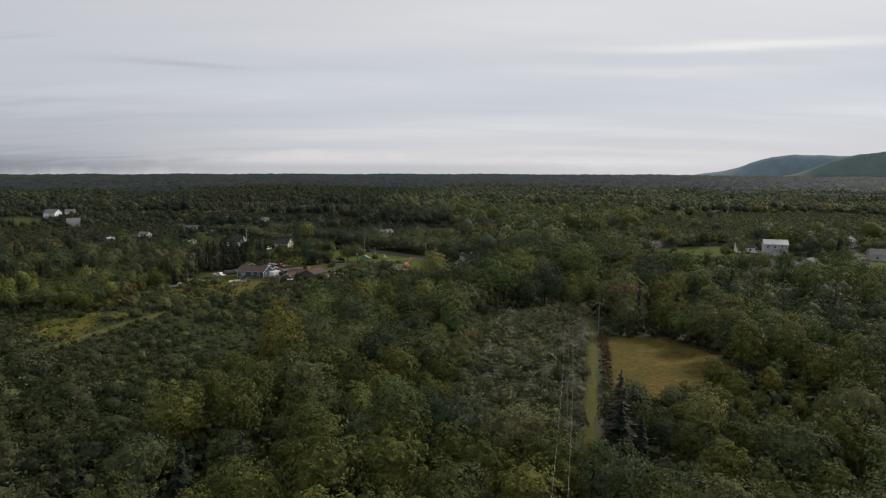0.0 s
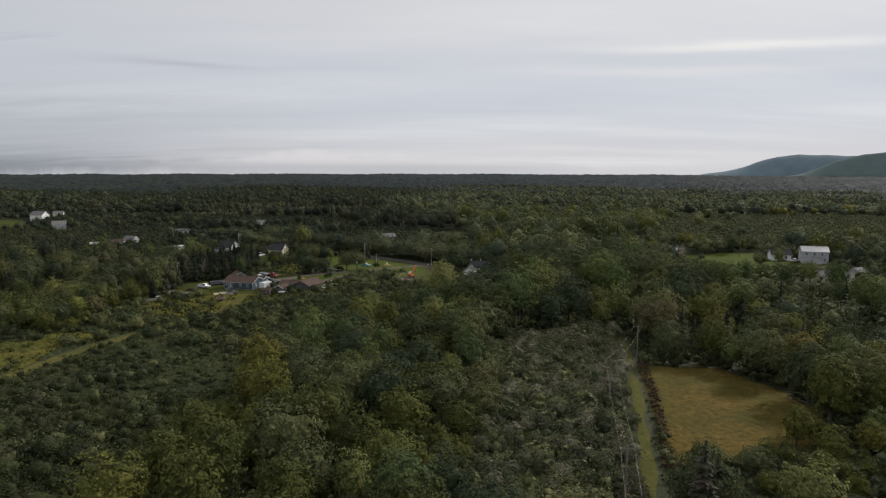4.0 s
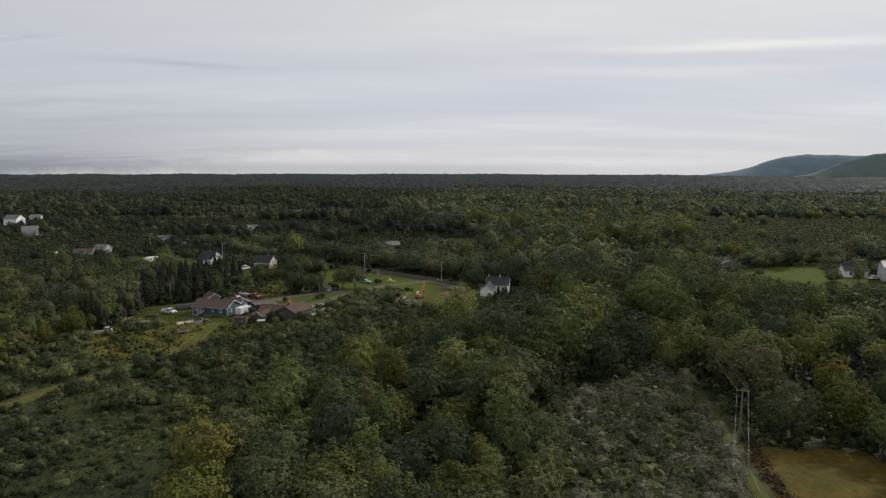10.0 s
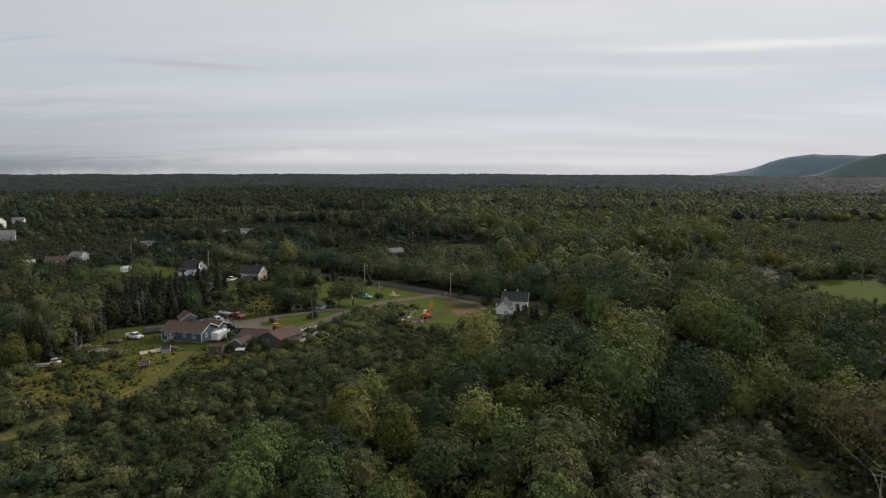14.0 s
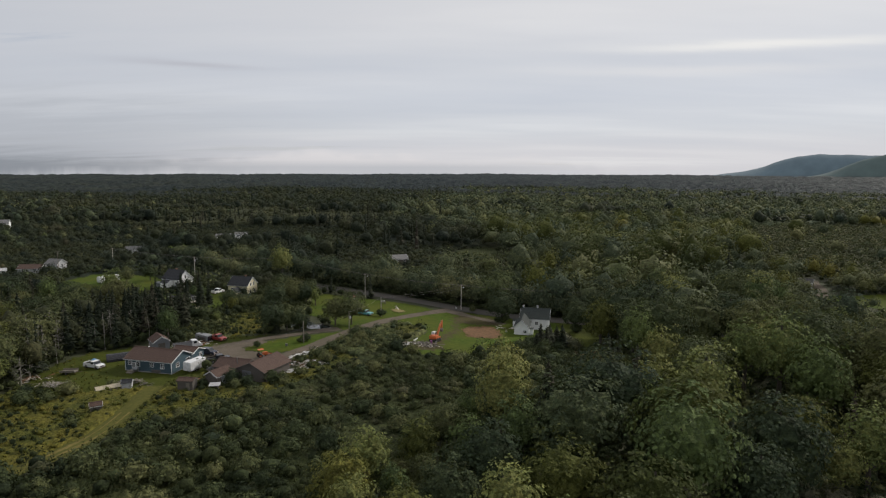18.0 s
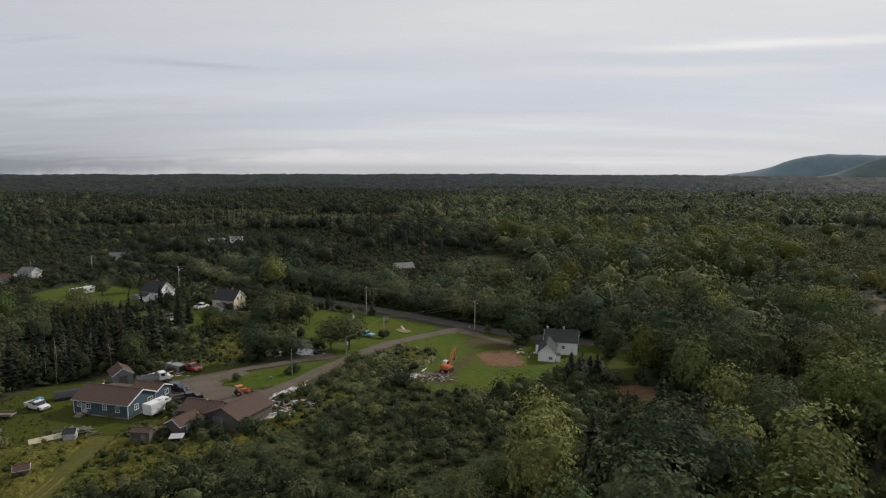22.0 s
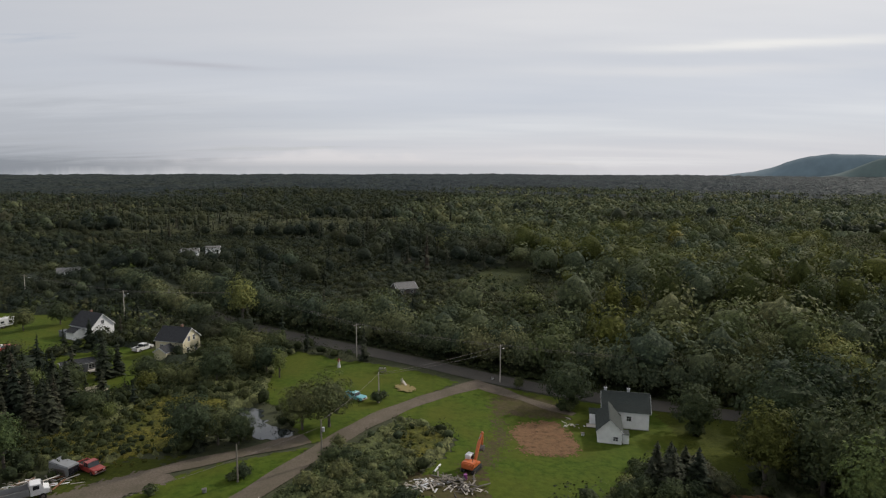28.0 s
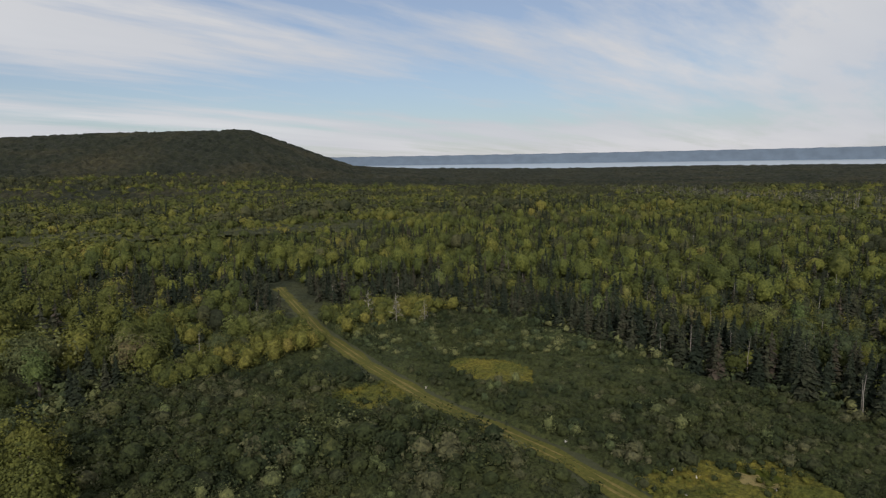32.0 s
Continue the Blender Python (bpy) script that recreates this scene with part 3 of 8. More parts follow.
drape("bare_earth", CLEAR_R, 0.4, 0.12, RUST_EARTH, "reddish bare clearing among the trees", "soil", 0.8)
drape("bare_earth", [(-118, 178), (-113, 180), (-112, 187), (-117, 186)], 0.5, 0.13, SAND, "bare sandy mound beside the back track", "soil", 0.5)
drape("mud_patch", [(-12, 299), (-9.5, 306), (-6.5, 315), (-6.5, 326), (-5, 334), (-8, 336), (-8, 326), (-8.5, 316), (-13, 306), (-16, 299)], 0.25, 0.10, MUD, "churned dark tyre marks across the lawn", "soil", 0.5, 0.8)
drape("mud_patch", [(-24, 292), (-24, 298), (-12, 299), (-11, 292), (-17, 290)], 0.3, 0.105, MUD, "dark churned ground under the rubble", "soil", 0.6)
# dirt apron whose dark mud colour also holds the tree's shade
drape("mud_patch", [(-8, 336), (-4, 343), (4, 340), (9, 334), (7, 328), (0, 328), (-6, 329)], 0.3, 0.108, MUD, "dark shaded dirt apron of the drive", "soil", 0.5, 0.7)
drape("yard", YARD, 0.4, 0.10, GRAVEL, "worn grey gravel yard beside the blue house", "yard", 0.4)
ribbon("main_road", MAIN, 6.3, 0.11, TARMAC, "grey chip-sealed country road", "road", 6, 0.05)
ribbon("lane", SIDE, 4.0, 0.13, GRAVEL, "grey gravel lane leaving the main road", "road", 5, 0.15)
ribbon("driveway", DRIVE, 3.7, 0.115, GRAVEL, "worn gravel driveway loop", "driveway", 5, 0.3)
ribbon("driveway", WDRIVE, 3.4, 0.15, GRAVEL, "pale gravel driveway to the white house", "driveway", 5, 0.4)
ribbon("track", TRACK, 1.9, 0.10, TRACKG, "straight grassy track beside the power line", "track", 5, 0.25)
ribbon("track", BACKTRACK, 4.4, 0.12, TRACKG, "grassy two-rut farm track through the shrubs", "track", 5, 0.3)
ribbon("lane", FARMLANE, 4.0, 0.11, GRAVEL, "pale gravel lane between the upper farm houses", "road", 5, 0.2)
ribbon("track", FARMTRACK, 3.5, 0.1, GRAVEL, "pale gravel track to the cabin", "track", 5, 0.2)
for off in (-0.8, 0.8):
    ribbon("wheel_rut", [(x + off, y) for x, y in BACKTRACK[:-1]], 0.34, 0.16, RUT, "bare sandy wheel rut of the farm track", "rut", 3, 0.12)
drape("pond", PONDP, 0.3, 0.12, POND, "small still pond mirroring the pale sky", "pond", 0.3, 0.0)

# ---------- bay and far shore ----------
rr = np.array([3500.0, 3700, 4000, 4400, 4860])
aa = np.radians(np.linspace(-175, np.interp(rr, [3500, 4860], [-91, -80]), 100, axis=1))
wx, wy = CX + rr[:, None] * np.sin(aa), CY + rr[:, None] * np.cos(aa)
wz = np.interp(np.repeat(rr[:, None], 100, 1), [3500, 3700, 4860], [6.0, 14.5, 43.0])
bay = thing("bay", mesh_of("bay", np.stack([wx, wy, wz], -1), grid_faces(*wx.shape)[:, ::-1], smooth=True), BAY, "pale grey-blue water of the distant bay", "water", "structure")


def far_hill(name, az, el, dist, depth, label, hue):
    """A far wooded ridge with haze painted into its blue-grey colour and faint glow."""
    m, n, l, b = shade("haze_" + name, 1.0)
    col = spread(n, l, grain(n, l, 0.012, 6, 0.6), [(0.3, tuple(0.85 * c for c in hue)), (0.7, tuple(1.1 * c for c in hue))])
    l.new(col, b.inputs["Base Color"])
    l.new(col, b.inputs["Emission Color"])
    # the slight glow stands in for light scattered by haze
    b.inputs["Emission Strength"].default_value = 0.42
    a = np.arange(az[0], az[-1], 0.2)
    e = np.interp(a, az, el) + 0.005 * np.sin(a * 7.3) + 0.015 * np.sin(a * 2.9)
    rows, zz = [], []
    for k, (d, f) in enumerate([(0, 0.0), (0.35, 0.55), (0.7, 0.9), (1.0, 1.0)]):
        x, y = CX + (dist + d * depth) * np.sin(np.radians(a)), CY + (dist + d * depth) * np.cos(np.radians(a))
        base = -30.0
        rows.append((x, y, base + f * (ALT + np.tan(np.radians(e)) * (dist + depth) - base)))
    v = np.stack([np.stack(q, -1) for q in rows], 0)
    return thing(name, mesh_of(name, v, grid_faces(v.shape[0], v.shape[1])[:, ::-1], smooth=True), m, label, "hill", "structure")


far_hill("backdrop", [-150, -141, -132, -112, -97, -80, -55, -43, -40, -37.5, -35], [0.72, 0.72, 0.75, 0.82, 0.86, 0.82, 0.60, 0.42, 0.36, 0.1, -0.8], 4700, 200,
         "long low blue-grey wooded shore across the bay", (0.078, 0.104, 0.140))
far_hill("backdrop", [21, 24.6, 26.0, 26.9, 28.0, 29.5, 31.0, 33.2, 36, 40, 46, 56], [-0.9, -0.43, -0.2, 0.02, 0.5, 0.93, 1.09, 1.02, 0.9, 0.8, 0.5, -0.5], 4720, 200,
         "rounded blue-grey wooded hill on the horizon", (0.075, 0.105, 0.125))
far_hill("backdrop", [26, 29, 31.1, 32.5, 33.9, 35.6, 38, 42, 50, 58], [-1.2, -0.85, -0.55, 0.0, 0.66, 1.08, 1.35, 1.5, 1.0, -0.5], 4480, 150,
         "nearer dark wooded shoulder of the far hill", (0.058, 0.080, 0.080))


# ---------- plants ----------
def lump(rng, centre, radius, squash=1.0, level=1):
    """A rough closed blob of 20 or 80 faces."""
    bm = bmesh.new()
    bmesh.ops.create_icosphere(bm, subdivisions=level, radius=1.0)
    v = np.array([q.co[:] for q in bm.verts])
    f = np.array([[q.index for q in t.verts] for t in bm.faces])
    bm.free()
    v = v * (1 + rng.uniform(-0.22, 0.22, (len(v), 1))) * radius
    v[:, 2] *= squash
    return v + centre, f


class Heap:
    """Gathers pieces of geometry into one mesh."""

    def __init__(self):
        self.v, self.q, self.t, self.n = [], [], [], 0

    def add(self, v, quads=None, tris=None):
        v = np.asarray(v, float).reshape(-1, 3)
        if quads is not None and len(quads):
            self.q.append(np.asarray(quads) + self.n)
        if tris is not None and len(tris):
            self.t.append(np.asarray(tris) + self.n)
        self.v.append(v)
        self.n += len(v)

    def arrays(self):
        e4, e3 = np.zeros((0, 4), int), np.zeros((0, 3), int)
        return np.concatenate(self.v), np.concatenate(self.q) if self.q else e4, np.concatenate(self.t) if self.t else e3

    def mesh(self, name, smooth=False):
        v, q, t = self.arrays()
        return mesh_of(name, v, q, t, smooth)


def cards(rng, p, out, size, droop=0.0, long=1.0):
    """A leaf spray at each point p, facing out, four corners each."""
    n = len(p)
    out = out + rng.normal(0, 0.34, (n, 3)) + np.array([0, 0, 0.2])
    out /= np.linalg.norm(out, axis=1)[:, None]
    a = np.cross(out, rng.normal(0, 1, (n, 3)))
    a /= np.linalg.norm(a, axis=1)[:, None]
    b = np.cross(out, a)
    s = size * rng.uniform(0.6, 1.35, (n, 1))
    k = rng.uniform(0.55, 1.0, (n, 4, 1))
    c = np.stack([p + a * s * long * k[:, 0], p + b * s * k[:, 1], p - a * s * long * k[:, 2], p - b * s * k[:, 3]], 1)
    c[:, 0, 2] -= droop * s[:, 0]
    c[:, 2, 2] -= droop * s[:, 0]
    return c.reshape(-1, 3), np.arange(n * 4).reshape(n, 4)


def stalk(line, r0, r1, sides=6):
    """A tapering limb along a line of points."""
    line = np.asarray(line, float)
    rings = []
    for i, p in enumerate(line):
        r = r0 + (r1 - r0) * i / (len(line) - 1)
        a = np.arange(sides) * 2 * math.pi / sides
        d = line[min(i + 1, len(line) - 1)] - line[max(i - 1, 0)]
        d = d / (np.linalg.norm(d) + 1e-9)
        u = np.cross(d, [0.3, 0.9, 0.2])
        u /= np.linalg.norm(u)
        w = np.cross(d, u)
        rings.append(p + r * (np.cos(a)[:, None] * u + np.sin(a)[:, None] * w))
    v = np.concatenate(rings)
    q = []
    for i in range(len(line) - 1):
        for k in range(sides):
            q.append([i * sides + k, i * sides + (k + 1) % sides, (i + 1) * sides + (k + 1) % sides, (i + 1) * sides + k])
    return v, np.array(q)


def billow(rng, level, lobes, depth=0.36, width=0.38, rough=0.09):
    """A closed unit form with rounded swellings, the under side drawn in."""
    bm = bmesh.new()
    bmesh.ops.create_icosphere(bm, subdivisions=level, radius=1.0)
    d = np.array([q.co[:] for q in bm.verts])
    f = np.array([[q.index for q in t.verts] for t in bm.faces])
    bm.free()
    k = np.arange(lobes) + 0.5
    z = 1 - 1.55 * k / lobes + rng.uniform(-0.1, 0.1, lobes)
    z = np.clip(z, -1, 1)
    a = k * 2.4 + rng.uniform(-0.4, 0.4, lobes)
    c = np.stack([np.sqrt(1 - z * z) * np.cos(a), np.sqrt(1 - z * z) * np.sin(a), z], 1)
    wd = width * rng.uniform(0.8, 1.35, lobes)
    amp = depth * rng.uniform(0.5, 1.3, lobes)

    def reach(u):
        ang = np.arccos(np.clip(u @ c.T, -1, 1))
        return 0.72 + (amp * np.exp(-(ang / wd) ** 2)).max(1) - 0.16 * np.clip(-u[:, 2], 0, 1)

    v = d * (reach(d) * (1 + rng.uniform(-rough, rough, len(d))))[:, None]
    return v, f, reach, c


def tufts(rng, half, mid, count, per, size, reach, low=-0.55, swell=0.30, spiky=0.0):
    """Leaf sprays gathered into rounded tufts over a crown, with gaps between them."""
    k = np.arange(count) + 0.5
    z = np.clip(1 - (1 - low) * k / count + rng.uniform(-0.08, 0.08, count), -1, 1)
    a = k * 2.39996 + rng.uniform(-0.35, 0.35, count)
    d = np.stack([np.sqrt(1 - z * z) * np.cos(a), np.sqrt(1 - z * z) * np.sin(a), z], 1)
    c = mid + d * half * (reach(d) * rng.uniform(0.80, 0.96 + spiky, count))[:, None]
    r = swell * half.mean() * rng.uniform(0.7, 1.35, count)
    e = rng.normal(0, 1, (count, per, 3)) + 0.75 * d[:, None, :] + np.array([0, 0, 0.35])
    e /= np.linalg.norm(e, axis=2)[:, :, None]
    flat = np.array([1.0, 1.0, 0.72])
    p = c[:, None, :] + e * flat * (r[:, None] * rng.uniform(0.55, 1.1, (count, per)))[:, :, None]
    face = 0.6 * e + 0.9 * d[:, None, :]
    face /= np.linalg.norm(face, axis=2)[:, :, None]
    return cards(rng, p.reshape(-1, 3), face.reshape(-1, 3), size, 0.15)


def broad_crown(rng, width, height, base, lobes, count, size, spiky=0.0, level=2, clumps=60, heart=0.78):
    """A crown of leafy tufts round a shaded heart. Also gives the swellings' centres."""
    hp = Heap()
    half = np.array([width / 2 * rng.uniform(0.9, 1.1), width / 2 * rng.uniform(0.9, 1.1), (height - base) / 2])
    mid = np.array([0, 0, base + half[2]])
    v, f, reach, c = billow(rng, level, lobes, rough=0.10)
    hp.add(v * half * heart + mid, tris=f)
    hp.add(*tufts(rng, half, mid, clumps, max(3, count // clumps), size, reach, spiky=spiky, swell=2.15 / math.sqrt(clumps)))
    return hp, np.concatenate([mid + c * half * 0.7, np.full((len(c), 1), 1.0)], 1)


def broad_trunk(rng, height, radius, mid):
    hp = Heap()
    lean = rng.uniform(-0.3, 0.3, 2)
    line = [(0, 0, -0.3), (lean[0] * 0.3, lean[1] * 0.3, height * 0.3), (lean[0], lean[1], height * 0.62), (lean[0] * 1.3, lean[1] * 1.3, height * 0.85)]
    hp.add(*stalk(line, radius, radius * 0.3, 7))
    for x, y, z, rl in mid[:: max(1, len(mid) // 6)]:
        s = np.array([lean[0] * 0.6, lean[1] * 0.6, min(z * 0.6, height * 0.5)])
        e = np.array([x, y, z])
        hp.add(*stalk([s, 0.5 * (s + e) + [0, 0, 0.2], e], radius * 0.45, radius * 0.12, 5))
    return hp


def spruce_crown(rng, height, width, tiers, per, base=0.8, dead=0.0):
    """Whorls of drooping boughs round a narrow core."""
    hp = Heap()
    core = np.array([(0, 0, height * 0.97)] + [(width * 0.17 * math.cos(a), width * 0.17 * math.sin(a), base) for a in np.arange(7) * 0.8976])
    hp.add(core, tris=[[0, 1 + k, 1 + (k + 1) % 7] for k in range(7)])
    for i in range(tiers):
        f = i / (tiers - 1)
        z0, r = base + (height - base) * f ** 0.92 * 0.97, width / 2 * (1 - f) ** 0.8 * rng.uniform(0.75, 1.15) + 0.12
        k = max(4, int(per * (1 - 0.55 * f)))
        for j in range(k):
            if rng.random() < dead:
                continue
            a = rng.uniform(0, 2 * math.pi)
            z = z0 + rng.uniform(-0.6, 0.6) * height / tiers
            c, s, rj = math.cos(a), math.sin(a), r * rng.uniform(0.5, 1.25)
            w, dz = rj * rng.uniform(0.20, 0.36) + 0.12, -rng.uniform(0.15, 0.55) * rj
            tip, midp = (rj * c, rj * s, z + dz), (0.55 * rj * c, 0.55 * rj * s, z + 0.30 * dz)
            v = [(0, 0, z + 0.1), (midp[0] - w * s, midp[1] + w * c, midp[2] - rng.uniform(0.05, 0.5) * w), tip, (midp[0] + w * s, midp[1] - w * c, midp[2] - rng.uniform(0.05, 0.5) * w),
                 (0.5 * rj * c, 0.5 * rj * s, midp[2] - 0.6 * w - 0.15)]
            hp.add(v, [[0, 1, 2, 3]], [[0, 4, 2]])
    return hp


def shrub_crown(rng, width, height, count, size, lobes=6, level=2):
    """A low heaped bush of leaf sprays."""
    hp = Heap()
    half = np.array([width / 2 * rng.uniform(0.85, 1.15), width / 2 * rng.uniform(0.85, 1.15), height * 0.58])
    mid = np.array([0, 0, height * 0.42])
    v, f, reach, c = billow(rng, level, lobes, 0.36, 0.5, 0.10)
    hp.add(v * half * 0.82 + mid, tris=f)
    clumps = max(4, count // 14)
    hp.add(*tufts(rng, half, mid, clumps, max(3, count // clumps), size, reach, -0.2, 1.7 / math.sqrt(clumps), 0.1))
    return hp, np.concatenate([mid + c * half * 0.6, np.full((len(c), 1), 1.0)], 1)


def bare_tree(rng, height, radius, limbs):
    hp = Heap()
    hp.add(*stalk([(0, 0, -0.3), (0.1, 0, height * 0.5), (0.15, 0.1, height)], radius, 0.03, 6))
    for i in range(limbs):
        z, a, ln = height * (0.25 + 0.7 * i / limbs), i * 2.4, height * 0.22 * (1.15 - i / limbs) * rng.uniform(0.6, 1.2)
        e = np.array([ln * math.cos(a), ln * math.sin(a), z + rng.uniform(-0.1, 0.5) * ln])
        hp.add(*stalk([(0.08, 0.03, z), 0.6 * e + np.array([0, 0, 0.4 * z + 0.06 * ln]), e], 0.05, 0.012, 4))
        for _ in range(3):
            m = np.array([0.08, 0.03, z]) * (1 - 0.7) + e * 0.7
            hp.add(*stalk([m, m + rng.normal(0, 0.16 * ln + 0.1, 3), m + rng.normal(0, 0.25 * ln + 0.15, 3)], 0.025, 0.008, 3))
    return hp


# ---------- woods that nobody could count ----------
def template(kind, r, level):
    """Small models for the massed woods; level 0 is the finest."""
    if kind == "broad":
        w, h = 7.6 * r.uniform(0.85, 1.2), 8.8 * r.uniform(0.85, 1.15)
        if level == 0:
            hp, _ = broad_crown(r, w, h, 0.3, 12, 410, 0.33, 0.10, 2, 34, 0.68)
        elif level == 1:
            hp, _ = broad_crown(r, w, h, 0.2, 9, 260, 0.40, 0.06, 2, 24, 0.76)
        else:
            hp, _ = broad_crown(r, w * 0.95, h * 0.9, 0.0, 8, 40, 0.75, 0.08, 1, 12, 0.84)
    elif kind == "young":
        hp, _ = broad_crown(r, 6.8 * r.uniform(0.8, 1.2), 8.4 * r.uniform(0.8, 1.2), 0.2, 10, 190, 0.34, 0.22, 2, 26)
    elif kind == "spruce":
        t, p = ((15, 8), (8, 5), (4, 4))[level]
        hp = spruce_crown(r, 10 * r.uniform(0.85, 1.15), 4.4, t, p, 0.6)
    elif kind == "dead":
        hp = Heap()
        hp.add(*stalk([(0, 0, -0.3), (r.uniform(-0.3, 0.3), 0, 6), (r.uniform(-0.5, 0.5), 0, 12)], 0.15, 0.03, 5))
        for k in range(9):
            z, a, ln = 4 + 0.85 * k, 2.4 * k, r.uniform(0.6, 1.7) * (1.2 - 0.09 * k)
            hp.add(*stalk([(0, 0, z), (ln * math.cos(a), ln * math.sin(a), z + 0.4 * ln)], 0.05, 0.015, 3))
    else:
        n, sz, lobes = ((84, 0.19, 7), (24, 0.36, 5), (6, 0.7, 4))[level]
        hp, _ = shrub_crown(r, 3.0 * r.uniform(0.85, 1.2), 2.4 * r.uniform(0.8, 1.2), n, sz, lobes, 1)
    return hp.arrays()


def brush(name, polys, cell, low, high, mat, label, seed, keep=None):
    """A continuous mat of low growth, heaped and ragged on top, that falls to the ground at its edges."""
    r = np.random.default_rng(seed)
    allp = [p for poly in polys for p in poly]
    x0, x1, y0, y1 = min(p[0] for p in allp) - 2, max(p[0] for p in allp) + 2, min(p[1] for p in allp) - 2, max(p[1] for p in allp) + 2
    px, py = np.meshgrid(np.arange(x0, x1, cell), np.arange(y0, y1, cell), indexing="ij")
    m = np.zeros(px.shape, bool)
    for poly in polys:
        m |= inside(px + r.uniform(-0.7, 0.7, px.shape), py + r.uniform(-0.7, 0.7, px.shape), poly)
    if keep is not None:
        m &= keep(px, py)
    hgt = low + high * (0.4 * patchy(px, py, 1.3, 1) + 0.9 * patchy(px, py, 3.4, 2) ** 2 + 0.5 * patchy(px, py, 9.5, 3) ** 2) + r.uniform(-0.5, 0.5, px.shape) * high * 0.7
    z = land(px, py) + np.where(m, np.maximum(hgt, 0.1), -0.3)
    jx, jy = px + r.uniform(-0.35, 0.35, px.shape) * cell, py + r.uniform(-0.35, 0.35, px.shape) * cell
    f = grid_faces(*px.shape)[:, ::-1]
    f = f[m.ravel()[f].any(1)]
    used, inv = np.unique(f.ravel(), return_inverse=True)
    v = np.stack([jx, jy, z], -1).reshape(-1, 3)[used]
    return thing(name, mesh_of(name, v, inv.reshape(-1, 4), smooth=True), mat, label, "weeds" if mat is GOLDROD else "undergrowth" if name == "undergrowth" else "thicket", "stuff")


def massed(name, xs, ys, scales, kind, level, mat, label, category, seed, models=5):
    if not len(xs):
        return None
    r = np.random.default_rng(seed)
    out, tint = Heap(), []
    for k in range(models):
        v, q, t = template(kind, r, level)
        sel = np.arange(len(xs)) % models == k
        x, y, s = xs[sel], ys[sel], scales[sel]
        if not len(x):
            continue
        a = r.uniform(0, 6.283, len(x))
        c, sn = np.cos(a) * s, np.sin(a) * s
        V = np.empty((len(x), len(v), 3), np.float32)
        V[:, :, 0] = c[:, None] * v[:, 0] - sn[:, None] * v[:, 1] + x[:, None]
        V[:, :, 1] = sn[:, None] * v[:, 0] + c[:, None] * v[:, 1] + y[:, None]
        V[:, :, 2] = (s * r.uniform(0.85, 1.15, len(x)))[:, None] * v[:, 2] + land(x, y)[:, None]
        tint.append(np.repeat(r.random(len(x)), len(v)))
        off = (np.arange(len(x)) * len(v))[:, None, None]
        out.add(V.reshape(-1, 3), (q[None] + off).reshape(-1, 4), (t[None] + off).reshape(-1, 3))
    me = out.mesh(name, kind != "spruce")
    me.attributes.new("tint", "FLOAT", "POINT").data.foreach_set("value", np.concatenate(tint).astype(np.float32))
    return thing(name, me, mat, label, category, "stuff")


rng = np.random.default_rng(7)
KINDS = {}


def root(name, label, category, group):
    e = new(name)
    e.empty_display_size = 0.5
    return tagged(e, label, category, group)


def piece(name, mesh, mat, parent, label=""):
    ob = new(name, mesh)
    if mat and not mesh.materials:
        mesh.materials.append(mat)
    ob.parent = parent
    if label:
        ob["label"] = label
    return ob


def grow(name, label, group, variants):
    """Keep one model of each variant, far below the land until it is copied; the first copies reuse it."""
    KINDS[name] = []
    for trunk, tmat, crown, cmat in variants:
        r = root(name, label, "tree" if "shrub" not in name and "bush" not in name else "shrub", group)
        if trunk:
            piece("stem" if "shrub" in name or "bush" in name else "trunk", trunk, tmat, r)
        if crown:
            piece("crown", crown, cmat, r)
        KINDS[name].append([r, False])


def plant(name, k, x, y, s, turn, tall=1.0, sink=0.0):
    model = KINDS[name][k % len(KINDS[name])]
    m = pose(x, y, float(land(x, y)) - sink, 0, 0, turn)
    if not model[1]:
        model[0].matrix_basis = m
        ob = model[0]
        model[1] = True
    else:
        ob = copy_thing(model[0], m)
    ob.scale = (s, s, s * tall)
    return ob


def broad_set(n, w, h, base, lobes, count, size, mat, spiky=0.0):
    out = []
    for i in range(n):
        wi, hi = w * rng.uniform(0.85, 1.15), h * rng.uniform(0.9, 1.1)
        hp, mid = broad_crown(rng, wi, hi, base, lobes + i % 3, count, size, spiky, 3, 80, 0.70)
        out.append((broad_trunk(rng, hi, 0.17 + 0.012 * h, mid).mesh("trunk"), BARK, hp.mesh("crown"), mat))
    return out


grow("maple_tree", "broad maple tree with a dense olive-green crown", "woodland trees", broad_set(8, 8.2, 9.4, 0.2, 17, 3000, 0.20, MAPLE, 0.10))
grow("birch_tree", "slender birch tree with light green leaves", "woodland trees", broad_set(5, 5.2, 9.2, 1.0, 10, 1700, 0.18, BIRCH, 0.18))
sp = []
for i in range(6):
    h = rng.uniform(8.5, 12)
    t = Heap()
    t.add(*stalk([(0, 0, -0.3), (0, 0, h * 0.5), (0, 0, h * 0.97)], 0.17, 0.02, 6))
    sp.append((t.mesh("trunk"), BARK, spruce_crown(rng, h, rng.uniform(3.8, 5.0), 26, 17, 0.7, 0.06 + 0.05 * i).mesh("crown"), NEEDLE))
grow("spruce_tree", "dark narrow spruce tree with drooping boughs", "woodland trees", sp)
sh = []
